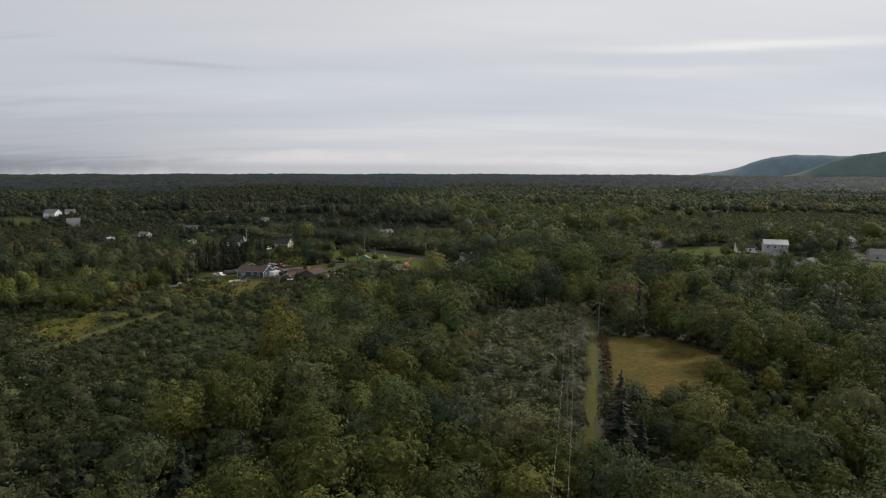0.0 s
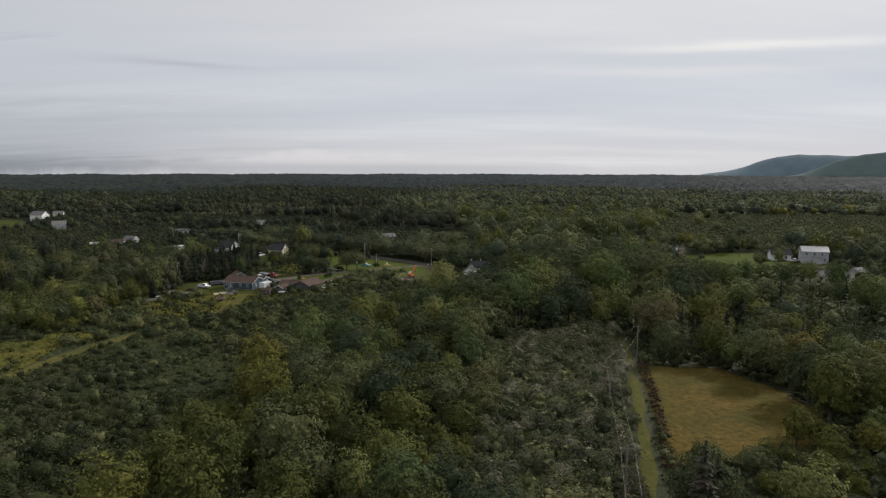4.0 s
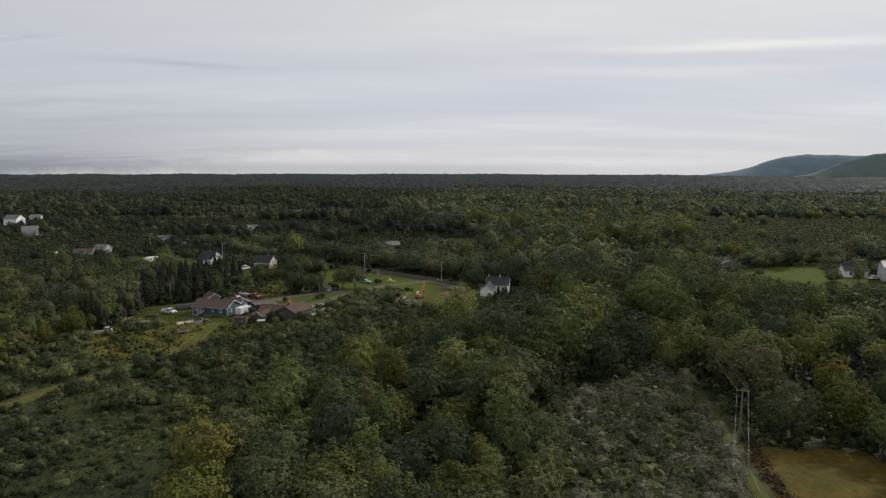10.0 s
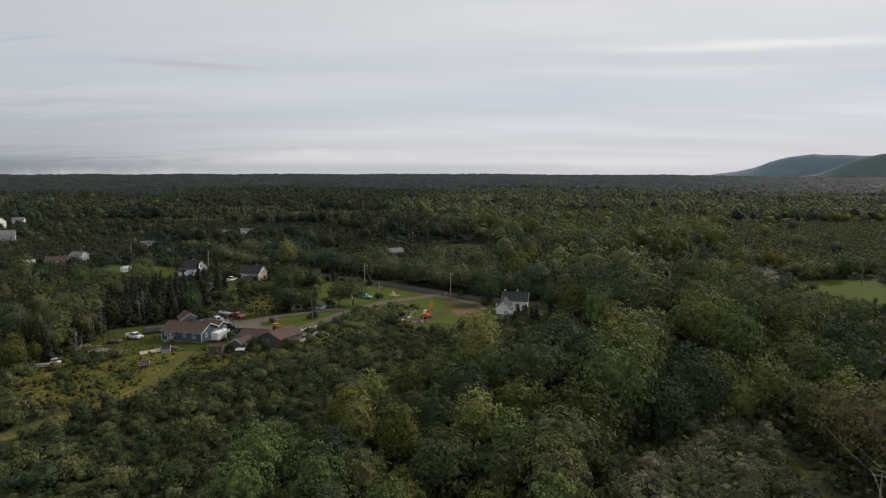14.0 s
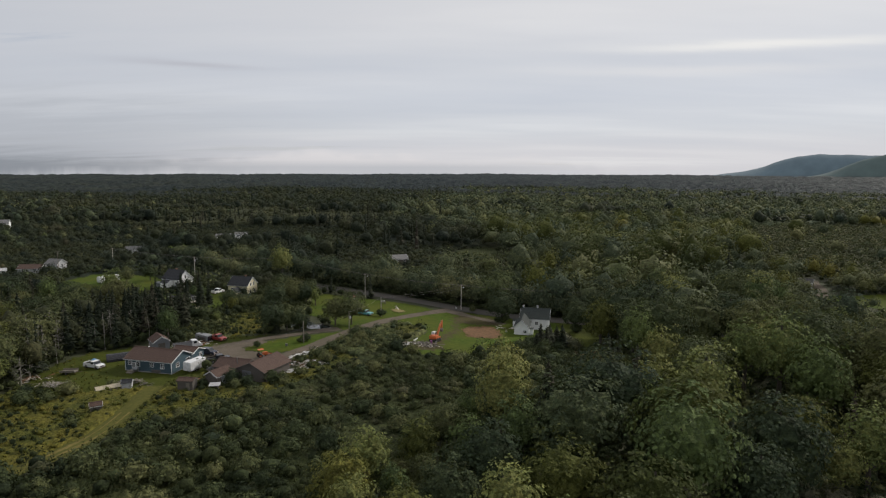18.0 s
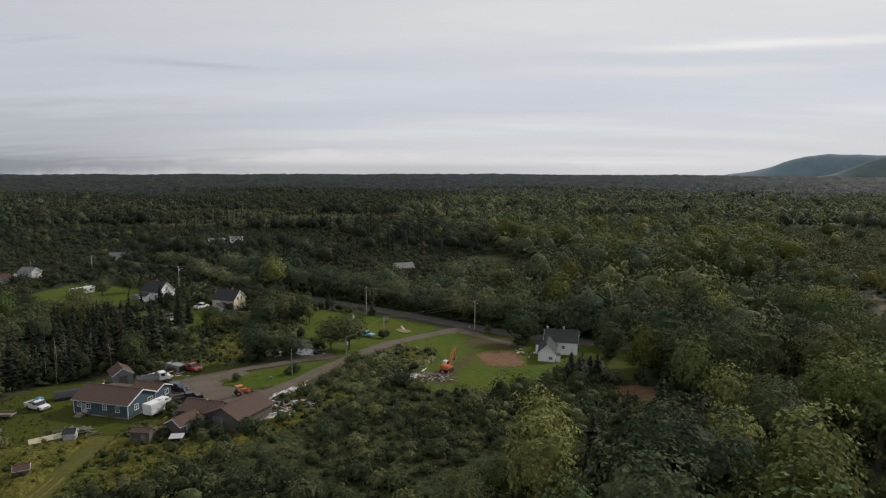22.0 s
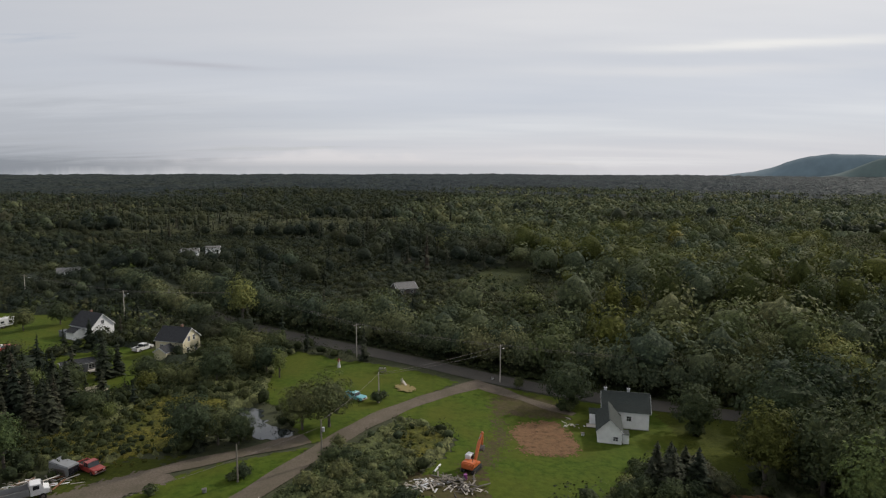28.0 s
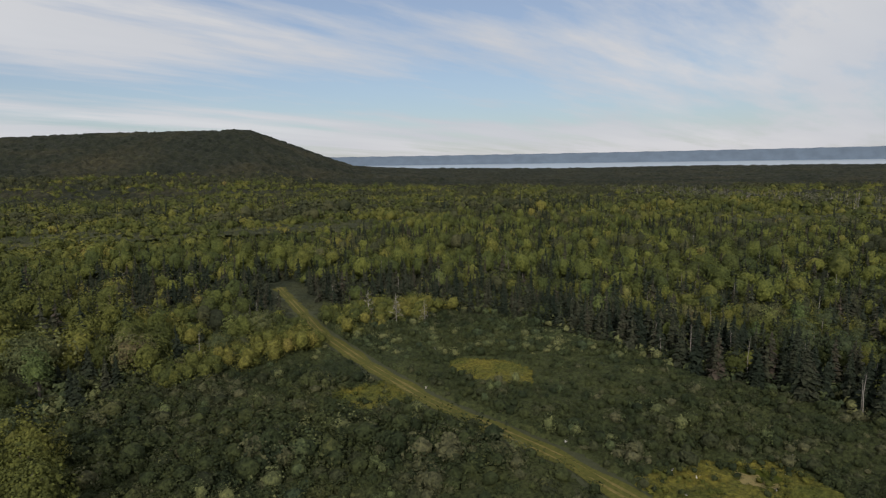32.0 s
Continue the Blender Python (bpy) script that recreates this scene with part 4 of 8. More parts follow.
for i in range(5):
    hp, mid = shrub_crown(rng, rng.uniform(2.6, 3.6), rng.uniform(2.0, 3.0), 520, 0.17, 8, 2)
    t = Heap()
    for x, y, z, rl in mid:
        t.add(*stalk([(0, 0, -0.2), (x * 0.4, y * 0.4, z * 0.5), (x, y, z)], 0.05, 0.015, 4))
    sh.append((t.mesh("stem"), BARK, hp.mesh("crown"), ALDER))
grow("alder_shrub", "leafy green alder shrub in the thicket", "thicket shrubs", sh)
wl = []
for i in range(4):
    hp, mid = shrub_crown(rng, rng.uniform(3.6, 4.8), rng.uniform(3.2, 4.2), 700, 0.18, 9, 2)
    t = Heap()
    for x, y, z, rl in mid:
        t.add(*stalk([(0, 0, -0.2), (x * 0.4, y * 0.4, z * 0.5), (x, y, z)], 0.06, 0.015, 4))
    wl.append((t.mesh("stem"), BARK, hp.mesh("crown"), WILLOW))
grow("willow_shrub", "silvery grey-green willow shrub under the power line", "willow shrubs", wl)
grow("dead_tree", "bare grey dead tree at the wood's edge", "dead trees",
     [(bare_tree(rng, rng.uniform(9, 11), 0.13, 22).mesh("trunk"), DEADWOOD, None, None) for i in range(3)])
grow("ash_tree", "young ash tree with a yellowish olive crown", "woodland trees", broad_set(6, 6.6, 9.0, 0.2, 14, 2400, 0.19, OLIVE, 0.14))
grow("russet_tree", "small tree with reddish-brown leaves", "woodland trees", broad_set(1, 5.0, 7.5, 1.8, 8, 1200, 0.16, RUSSET))

# ---------- where they stand ----------
ROADS = [(MAIN, 6.5), (SIDE, 4.2), (DRIVE, 4.0), (WDRIVE, 3.5), (TRACK, 2.0), (BACKTRACK, 3.6), (FARMTRACK, 4), (FARMLANE, 5)]
HOUSE_SPOTS = [(-79, 275, 11), (-55, 270, 11), (17, 325, 9), (-90, 366, 8), (-122, 380, 9), (-107, 350, 6), (165, 300, 12), (150, 262, 11), (206, 288, 8), (224, 336, 8), (175, 255, 7), (128, 364, 6), (-92, 281, 5), (-34, 440, 7)]


FAR_HOMES = [(-357, 592), (-355, 617), (-292, 511), (-157, 541), (-149, 553), (-184, 477), (-198, 410), (-195, 423), (-207.5, 403), (-728, 778), (-458, 527)]
g = np.random.default_rng(17)
TOWN = []
for i in range(34):
    az_, d_ = radians(-76 + 33 * g.random() ** 0.9), g.uniform(1000, 2300)
    TOWN.append((CX + d_ * math.sin(az_), CY + d_ * math.cos(az_)))


def is_open(x, y, margin=True):
    o = np.zeros(x.shape, bool)
    for poly in OPEN:
        o |= inside(x, y, poly)
    for line, w in ROADS:
        o |= off_line(x, y, line) < w
    for hx, hy, hr in HOUSE_SPOTS:
        o |= np.hypot(x - hx, y - hy) < hr
    for k, (hx, hy) in enumerate(FAR_HOMES + TOWN):
        d = math.hypot(hx - CX, hy - CY)
        ux, uy, far = (CX - hx) / d, (CY - hy) / d, d > 700
        run_ = 45 if d < 1300 else 130
        veiled = 5 <= k <= 8
        o |= off_line(x, y, [(hx, hy), (hx + ux * (run_ if far else 5 if veiled else 16), hy + uy * (run_ if far else 5 if veiled else 16))]) < (15 if far else 6 if veiled else 8.5)
    return o


def jittered(x0, x1, y0, y1, cell, seed):
    g = np.random.default_rng(seed)
    px, py = np.meshgrid(np.arange(x0, x1, cell), np.arange(y0, y1, cell), indexing="ij")
    px, py = px.ravel(), py.ravel()
    return px + g.uniform(-0.48, 0.48, px.size) * cell, py + g.uniform(-0.48, 0.48, py.size) * cell, g


def thin(x, y, radius, gap=0.8):
    """Which plants stand, when the larger crown takes the room first."""
    big, cells, keep = float(np.max(radius)) * 2, {}, np.zeros(len(x), bool)
    for i in np.argsort(-radius):
        cx_, cy_ = int(x[i] // big), int(y[i] // big)
        free = True
        for a in (cx_ - 1, cx_, cx_ + 1):
            for b in (cy_ - 1, cy_, cy_ + 1):
                for j in cells.get((a, b), ()):
                    lim = gap * (radius[i] + radius[j])
                    if (x[i] - x[j]) ** 2 + (y[i] - y[j]) ** 2 < lim * lim:
                        free = False
                        break
                if not free:
                    break
            if not free:
                break
        if free:
            keep[i] = True
            cells.setdefault((cx_, cy_), []).append(i)
    return keep


def patchy(x, y, s, k=0.0):
    return 0.5 + 0.25 * (np.sin(x / s + k) * np.cos(y / (s * 0.83) - k) + np.sin((x + 0.7 * y) / (s * 1.7) + 2 * k))


def low_before(x, y):
    """The tallest growth on the slope below the pasture and the farm, which lie open to the track."""
    ex, ey, ez = 4.0, 66.0, 48.0
    edge = np.array([(112, 350), (118, 342), (127, 318), (135, 299), (146, 297), (165, 291), (182, 294)], float)
    turn = np.arctan2(edge[:, 0] - ex, edge[:, 1] - ey)
    reach, rise = np.hypot(edge[:, 0] - ex, edge[:, 1] - ey), land(edge[:, 0], edge[:, 1]) + 0.5
    b, d = np.arctan2(x - ex, y - ey), np.hypot(x - ex, y - ey)
    far = np.interp(b, turn, reach)
    cap = ez + (np.interp(b, turn, rise) - ez) * d / far - land(x, y)
    return np.where((b > turn[0]) & (b < turn[-1]) & (d < far), np.maximum(cap, 2.2), 99.0) / 10.0


def in_view(x, y):
    az = np.degrees(np.arctan2(x - CX, y - CY))
    fwd = (np.degrees(np.arctan2(np.abs(x), y + 12)) < 42) & (y > 40)
    side = (az > -176) & (az < -2) & (np.hypot(x - CX, y - CY) > 48)
    return fwd | side


FRONT = [(34, 104), (34, 122), (78, 136), (82, 112), (60, 98)]
NOTREE = [(-107, 255), (-107, 290), (-94, 297), (-84, 299), (-66, 304), (-52, 306), (-40, 309), (-33, 318), (-24, 322), (-14, 312), (-18, 298), (-30, 284), (-40, 268), (-50, 256), (-70, 248)]
PASTFRONT = [(104, 262), (122, 256), (140, 288), (130, 312), (119, 332), (110, 300)]
FARMTREES = [(140, 250), (140, 296), (152, 300), (176, 300), (200, 280), (190, 250)]
CORRIDOR = [(47, 190), (44, 222), (49, 250), (57, 290)]


def stature(x, y):
    """How tall the woods stand: two groves of old trees, taller growth along the corridor."""
    x, y = np.asarray(x, float), np.asarray(y, float)
    g3 = np.exp(-((x - 52) / 20) ** 2 - ((y - 298) / 24) ** 2)
    g1 = np.exp(-((x - 22) / 22) ** 2 - ((y - 217) / 26) ** 2)
    g2 = np.exp(-((x - 68) / 20) ** 2 - ((y - 252) / 28) ** 2)
    body = ease(0, 18, x) * (1 - ease(105, 135, x)) * ease(165, 195, y) * (1 - ease(310, 350, y))
    return (1 + 0.38 * g1 + 0.36 * g2 + 0.42 * g3 + 0.14 * body) * (0.80 + 0.40 * patchy(x, y, 11, 2.5))


low_land = lambda x, y: inside(x, y, SHRUBLAND) | inside(x, y, BACKSHRUB) | inside(x, y, SHRUB2)
half_low = lambda x, y: inside(x, y, MIDSHRUB) | inside(x, y, UPSHRUB)
# individual trees near the flight
px, py, g = jittered(-215, 150, 50, 345, 3.1, 11)
ok = in_view(px, py) & ~is_open(px, py) & ~low_land(px, py) & ~inside(px, py, NOTREE) & ~inside(px, py, WILLOWS) & ~(inside(px, py, BELT) & (px > -80)) & (np.hypot(px + 51, py - 319) > 11) & (np.hypot(px + 81, py - 348) > 9) & ((off_line(px, py, TRACK) > 7.5) | (py < 104)) & (np.hypot(px - 16, py - 301) > 10) & (off_line(px, py, CORRIDOR) > 4.5) & (np.hypot(px - 30, py - 94) > 9) & (off_line(px, py, BACKTRACK) > 7.5)
px, py = px[ok], py[ok]
size = np.clip(np.exp(g.normal(-0.22, 0.33, px.size)), 0.36, 1.25) * stature(px, py) * np.where(inside(px, py, FRONT), 0.6, 1.0) * np.where(inside(px, py, BELT), 0.5, 1.0) * np.where((px < -85) & (py < 262), 0.68, 1.0)
size = np.minimum(size, low_before(px, py))
ok = thin(px, py, 3.9 * size, 0.74)
px, py, size = px[ok], py[ok], size[ok]
near = np.minimum(np.where((px > -75) & (px < 95), np.abs(py - 160) * 0.55 + np.abs(px - 10) * 0.35, 1e9), np.hypot(px + 95, py - 215) * 0.75)
order = np.argsort(near)
px, py, size = px[order], py[order], size[order]
conif = (patchy(px, py, 23, 1.0) + g.uniform(-0.3, 0.3, px.size)) > np.where(px > 20, 0.97, 0.78)
wall = (off_line(px, py, [(-158, 40), (-176, 62), (-180, 95), (-176, 130), (-164, 160), (-158, 186)]) < 17) | (off_line(px, py, [(-104, 262), (-112, 290), (-100, 312)]) < 14)
conif |= wall & (g.random(px.size) < 0.85)
conif |= (inside(px, py, BELT) & (g.random(px.size) < 0.55)) | ((px < -85) & (py > 238) & (g.random(px.size) < 0.5))
conif &= ~((off_line(px, py, [(-106, 216), (-125, 218), (-130, 240), (-112, 262)]) < 24) & (g.random(px.size) < 0.85))
light = g.random(px.size) < np.where((px < -95) & (py < 250), 0.4, np.where(px < -95, 0.1, 0.34))
counts = {"ash_tree": 0, "maple_tree": 0, "birch_tree": 0, "spruce_tree": 0}
stuff_near = []
taken = np.zeros(px.size, bool)
for i in range(px.size):
    kind = "spruce_tree" if conif[i] else ("birch_tree" if light[i] else "maple_tree")
    if kind != "spruce_tree" and g.random() < (0.7 if py[i] < 150 else 0.1 if py[i] > 255 else 0.55 if px[i] < -95 else 0.22):
        kind = "ash_tree"
    if counts[kind] >= 300:
        continue
    taken[i] = True
    counts[kind] += 1
    s = float(size[i]) * (1.15 if kind == "birch_tree" else 1.0)
    if kind == "spruce_tree":
        s = max(s, g.uniform(0.82, 1.15)) if wall[i] else 0.8 * s
    if kind == "birch_tree" and g.random() < 0.04 and s < 0.8:
        kind = "russet_tree"
    plant(kind, i, px[i], py[i], s, g.uniform(0, 360), g.uniform(0.9, 1.12))
rest = (px[~taken], py[~taken], conif[~taken], size[~taken])

for i, (x, y) in enumerate([(-104, 262), (-106, 268), (-108, 275), (-109, 284), (-106, 292), (-103, 298), (-112, 270), (-114, 280), (-100, 303), (-110, 300), (-116, 292), (-118, 262), (-121, 274), (-124, 285), (-142, 66), (-146, 74), (-152, 80)]):
    plant("dead_tree", i, x, y, 0.75 + 0.12 * (i % 4), 40 * i)
# trees that stand alone by the houses
for kind, k, x, y, s in [("maple_tree", 0, -61, 305.5, 0.95), ("maple_tree", 5, -56.8, 307.5, 0.8), ("maple_tree", 1, -43.8, 313.8, 0.95), ("maple_tree", 2, -39.2, 315.5, 1.0), ("maple_tree", 3, -78.5, 337, 0.58),
                         ("maple_tree", 4, -73.5, 336.5, 0.6), ("maple_tree", 0, -68.5, 339, 0.88), ("maple_tree", 1, -64, 345, 0.85), ("maple_tree", 2, -59.5, 346, 0.8), ("birch_tree", 3, -56, 344, 0.7),
                         ("maple_tree", 5, -72, 352, 0.85), ("maple_tree", 3, -66.5, 357.5, 0.85), ("birch_tree", 0, -97, 347.5, 0.75), ("birch_tree", 4, -101, 351, 0.6), ("maple_tree", 0, -62, 364, 0.6),
                         ("maple_tree", 3, 8.2, 334.6, 1.15), ("maple_tree", 4, 30.5, 322, 1.12), ("maple_tree", 1, -1, 345, 0.32), ("maple_tree", 0, 12, 294.5, 0.36),
                         ("maple_tree", 6, 39, 318.5, 0.45), ("maple_tree", 2, 44, 326, 0.4), ("spruce_tree", 0, -104, 358, 0.75), ("spruce_tree", 3, -112, 366, 0.8),
                         ("spruce_tree", 1, -108, 362, 0.7), ("maple_tree", 4, -136, 392, 0.8), ("maple_tree", 0, -142, 384, 0.7), ("maple_tree", 1, -74, 366, 0.8),
                         ("spruce_tree", 2, -120, 348, 0.6), ("spruce_tree", 0, -124, 352, 0.65), ("spruce_tree", 3, 30.5, 99, 1.42), ("spruce_tree", 1, 33.5, 102, 1.3), ("spruce_tree", 0, 29.5, 95.0, 1.3), ("spruce_tree", 2, 32.5, 94, 0.95), ("spruce_tree", 1, 30, 91.5, 0.8), ("birch_tree", 2, -80, 392, 1.75), ("spruce_tree", 4, -95.5, 342.5, 1.0), ("spruce_tree", 5, -93.5, 345, 0.85), ("maple_tree", 5, 187, 322, 1.35), ("maple_tree", 6, 181, 325, 1.1),
                         ("maple_tree", 3, 179, 292, 0.6), ("spruce_tree", 1, 186, 284, 1.25), ("spruce_tree", 2, 182, 279, 1.1), ("maple_tree", 1, 172, 280, 0.5), ("maple_tree", 6, 196, 310, 0.9), ("maple_tree", 4, 203, 318, 0.8)]:
    plant(kind, k, x, y, s, 57 * k + x)
for k, (x, y, s) in enumerate([(18, 298.5, 0.82), (20.5, 300.5, 0.74), (16, 300.5, 0.70), (19, 302.5, 0.62), (21.5, 297.5, 0.70), (17, 296, 0.72), (14.5, 298, 0.55), (22.5, 302, 0.5)]):
    plant("spruce_tree", k, x, y, s * 1.5, 71 * k, 0.62)
# willows along the line, shrubs in the open
px, py, g = jittered(-12, 62, 88, 230, 3.7, 5)
ok = inside(px, py, WILLOWS) & ~is_open(px, py)
for i, (x, y) in enumerate(list(zip(px[ok], py[ok]))[:260]):
    plant("willow_shrub", i, x, y, g.uniform(0.6, 1.05), g.uniform(0, 360), g.uniform(0.8, 1.1))
brush("thicket", [WILLOWS], 0.6, 0.3, 0.9, ALDER, "grey-green willow thicket under the power line", 311, lambda x, y: ~is_open(x, y))
px, py, g = jittered(-12, 62, 88, 230, 2.3, 15)
ok = inside(px, py, WILLOWS) & ~is_open(px, py)
px, py, m = px[ok], py[ok], g.random(ok.sum())
for a, mat, sd in ((m < 0.6, WILLOW, 151), (m >= 0.6, ALDER, 152)):
    massed("thicket", px[a], py[a], g.uniform(0.45, 1.15, a.sum()), "shrub", 0, mat, "grey-green willow thicket under the power line", "thicket", sd)
px, py, g = jittered(-115, 40, 190, 300, 5.2, 6)
ok = low_land(px, py) & ~is_open(px, py)
for i, (x, y) in enumerate(list(zip(px[ok], py[ok]))[:250]):
    plant("alder_shrub", i, x, y, 0.5 + 1.1 * g.random() ** 1.6, g.uniform(0, 360), g.uniform(0.8, 1.15))
for i, (x, y) in enumerate([(24, 299), (25, 296), (23.5, 302)]):
    plant("willow_shrub", i, x, y, 0.95, 70 * i)
for i, (x, y, s) in enumerate([(-60.5, 290.5, 0.75), (-50, 294.5, 0.6), (-48.5, 295.5, 0.75), (-32, 330, 0.9), (-31, 333, 0.6), (-52, 309, 0.5), (-62, 266, 1), (-58, 263, 1.1), (-54, 261, 1),
                               (-49, 263, 1.1), (-46, 262, 0.9), (-64, 262, 0.8), (-36, 307, 0.7), (-33, 303, 0.8), (-30, 299, 0.8), (-33, 295, 0.9), (-37, 298, 0.7), (-38, 291, 1.0),
                               (-40, 286, 1.0), (-34, 289, 1.0), (-29, 306, 0.5), (-26, 309, 0.5), (-28, 294, 0.8), (10, 296, 1.0), (13, 300, 1.1), (17, 297, 1.2), (14, 305, 0.8), (18, 302, 1.0), (21, 300, 1.2), (9, 292, 1.2), (12, 294, 1.1), (20, 295, 1.2), (16, 293, 1.2), (21, 309, 0.6), (-56, 259.5, 0.9), (-52, 259, 0.8), (-60, 256, 0.8), (-66, 252, 0.7), (-50, 256, 0.6), (-47, 264, 0.9), (-44, 268, 1.0),
                               (-84, 262, 0.7), (-90, 256, 1.1), (-92, 252, 0.9), (-96, 250, 1.2), (-100, 246, 1.0), (-84, 246, 0.6), (-80, 240, 0.7), (-95, 240, 0.9), (-88, 232, 0.8), (-99, 256, 1.0), (-42, 281, 1.1), (-40, 278, 0.9), (-37, 283, 1.0), (143.5, 306, 1.9), (145.5, 308, 1.5), (7, 333.6, 0.9), (9.4, 335, 0.9), (8.4, 333, 0.8), (30, 321, 1.0), (31.6, 323, 0.9), (30.8, 320.6, 0.8)]):
    plant("alder_shrub", i, x, y, s, 37 * i)


# ---------- woods and edges ----------
# the closed row of trees along the far side of the main road
g = np.random.default_rng(33)
ln = np.array(MAIN, float)
run = np.concatenate([[0], np.cumsum(np.hypot(*np.diff(ln, axis=0).T))])
u = np.arange(48, run[-1] - 4, 2.4)
bx, by = np.interp(u, run, ln[:, 0]), np.interp(u, run, ln[:, 1])
slope = np.arctan2(np.gradient(by), np.gradient(bx))
off = g.uniform(5.0, 10.0, u.size)
massed("woods", bx - off * np.sin(slope), by + off * np.cos(slope), g.uniform(0.8, 1.3, u.size), "broad", 0, WOODS, "dense row of roadside broadleaf trees", "woods", 34)
u = np.arange(40, run[-1] - 4, 1.1)
bx, by = np.interp(u, run, ln[:, 0]), np.interp(u, run, ln[:, 1])
slope = np.arctan2(np.gradient(by), np.gradient(bx))
off = g.uniform(4.2, 5.6, u.size)
massed("undergrowth", bx - off * np.sin(slope), by + off * np.cos(slope), g.uniform(0.4, 0.9, u.size), "shrub", 0, THICKET, "leafy brush along the road verge", "undergrowth", 35)

# trees between the cottages and the road
u = np.arange(2, 100, 4.5)
bx, by = np.interp(u, run, ln[:, 0]), np.interp(u, run, ln[:, 1])
slope = np.arctan2(np.gradient(by), np.gradient(bx))
off = g.uniform(6.0, 9.0, u.size)
massed("woods", bx + off * np.sin(slope), by - off * np.cos(slope), g.uniform(0.75, 1.1, u.size), "broad", 0, WOODS, "trees between the cottages and the road", "woods", 36)

# what is left of the near woods
x, y, cf, size = rest
FARMFRONT = [(92, 240), (108, 330), (128, 345), (150, 345), (150, 240)]
size = size * np.where(inside(x, y, FARMFRONT), 0.62, 1.0) * np.where(inside(x, y, PASTFRONT) | inside(x, y, FARMTREES), 0.6, 1.0) * np.where((x > 112) & (y > 205) & (y < 262), 0.7, 1.0)
# gloom: shade of the western woods, given by the darker leaf copy
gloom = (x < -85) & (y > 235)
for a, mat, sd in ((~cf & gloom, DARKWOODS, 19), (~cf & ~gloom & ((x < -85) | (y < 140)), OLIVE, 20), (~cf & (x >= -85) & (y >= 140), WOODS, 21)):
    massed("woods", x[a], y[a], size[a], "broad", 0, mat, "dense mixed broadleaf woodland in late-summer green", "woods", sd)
massed("spruce_woods", x[cf], y[cf], np.where(x[cf] < -140, np.maximum(size[cf], 0.9), size[cf] * 0.95), "spruce", 0, NEEDLE, "dark spruces standing among the broadleaf woods", "woods", 22)
# undergrowth: shaded brush on the wood's floor, and leafy brush along its edges
px, py, g = jittered(-215, 150, 50, 420, 3.4, 25)
ok = in_view(px, py) & ~is_open(px, py) & ~low_land(px, py) & ((off_line(px, py, TRACK) > 5.5) | (py < 104))
px, py = px[ok], py[ok]
rim = np.zeros(px.shape, bool)
for k in range(8):
    qx, qy = px + 7 * math.cos(k * 0.785), py + 7 * math.sin(k * 0.785)
    rim |= is_open(qx, qy)
massed("undergrowth", px[~rim], py[~rim], g.uniform(0.7, 1.3, (~rim).sum()), "shrub", 2, ALDER, "brush and saplings under the trees", "undergrowth", 26)
massed("undergrowth", px[rim], py[rim], g.uniform(0.6, 1.45, rim.sum()) * np.where(px[rim] > 100, 0.6, 1.0), "shrub", 0, THICKET, "leafy brush along the edge of the wood", "undergrowth", 27)
# mid woods
px, py, g = jittered(-480, 420, -120, 640, 4.4, 31)
near_zone = (px > -215) & (px < 150) & (py > 50) & (py < 345)
ok = in_view(px, py) & ~near_zone & ~is_open(px, py) & ~low_land(px, py) & ~inside(px, py, BELT) & (np.hypot(px + 81, py - 350) > 9)
px, py = px[ok], py[ok]
side = (px < -95) & (py < 330)
px, py = px[~side], py[~side]
scale = np.clip(np.exp(g.normal(-0.12, 0.32, px.size)), 0.42, 1.4) * (0.66 + 0.66 * patchy(px, py, 31, 4.0)) * np.where((px < -100) & (py < 300), 0.74, 1.0) * np.where((px < -95) & (py > 300) & (py < 470), 0.62, 1.0) * np.where((px < -200) & (px > -440) & (py > 380), 0.62, 1.0) * (1 + 0.75 * np.exp(-((px + 175) / 22) ** 2 - ((py - 445) / 14) ** 2)) * np.where((px > 105) & (px < 175) & (py > 230) & (py < 420), 0.62, 1.0) * np.where((px > 118) & (px < 235) & (py > 205) & (py < 262), 0.5, 1.0) * np.where(inside(px, py, FARMTREES), 0.6, 1.0)
scale = scale * np.where((px > 15) & (py > 340), 1.22, 1.0)
scale = np.minimum(scale, low_before(px, py))
ok = thin(px, py, 3.9 * scale, 0.68)
px, py, scale = px[ok], py[ok], scale[ok]
lowm = (half_low(px, py) & (g.random(px.size) < np.where(px > 0, 0.96, 0.86))) | ((patchy(px, py, 38, 5.0) + g.uniform(-0.15, 0.15, px.size) > 0.66) & (py > 365))
cf = (patchy(px, py, 40, 2.0) + g.uniform(-0.35, 0.35, px.size)) > np.where(px > -20, 1.06, np.where(py > 300, 0.70, 0.80))
r = np.minimum(np.hypot(px - CX, py - CY), np.hypot(px, py - 40))
fine = r < 235
hue = g.random(px.size) + 0.35 * (patchy(px, py, 21, 8.0) - 0.5)
pale = hue < np.where(px > 20, 0.16, 0.12)
tawny = (hue > 0.68) & (px > 20)
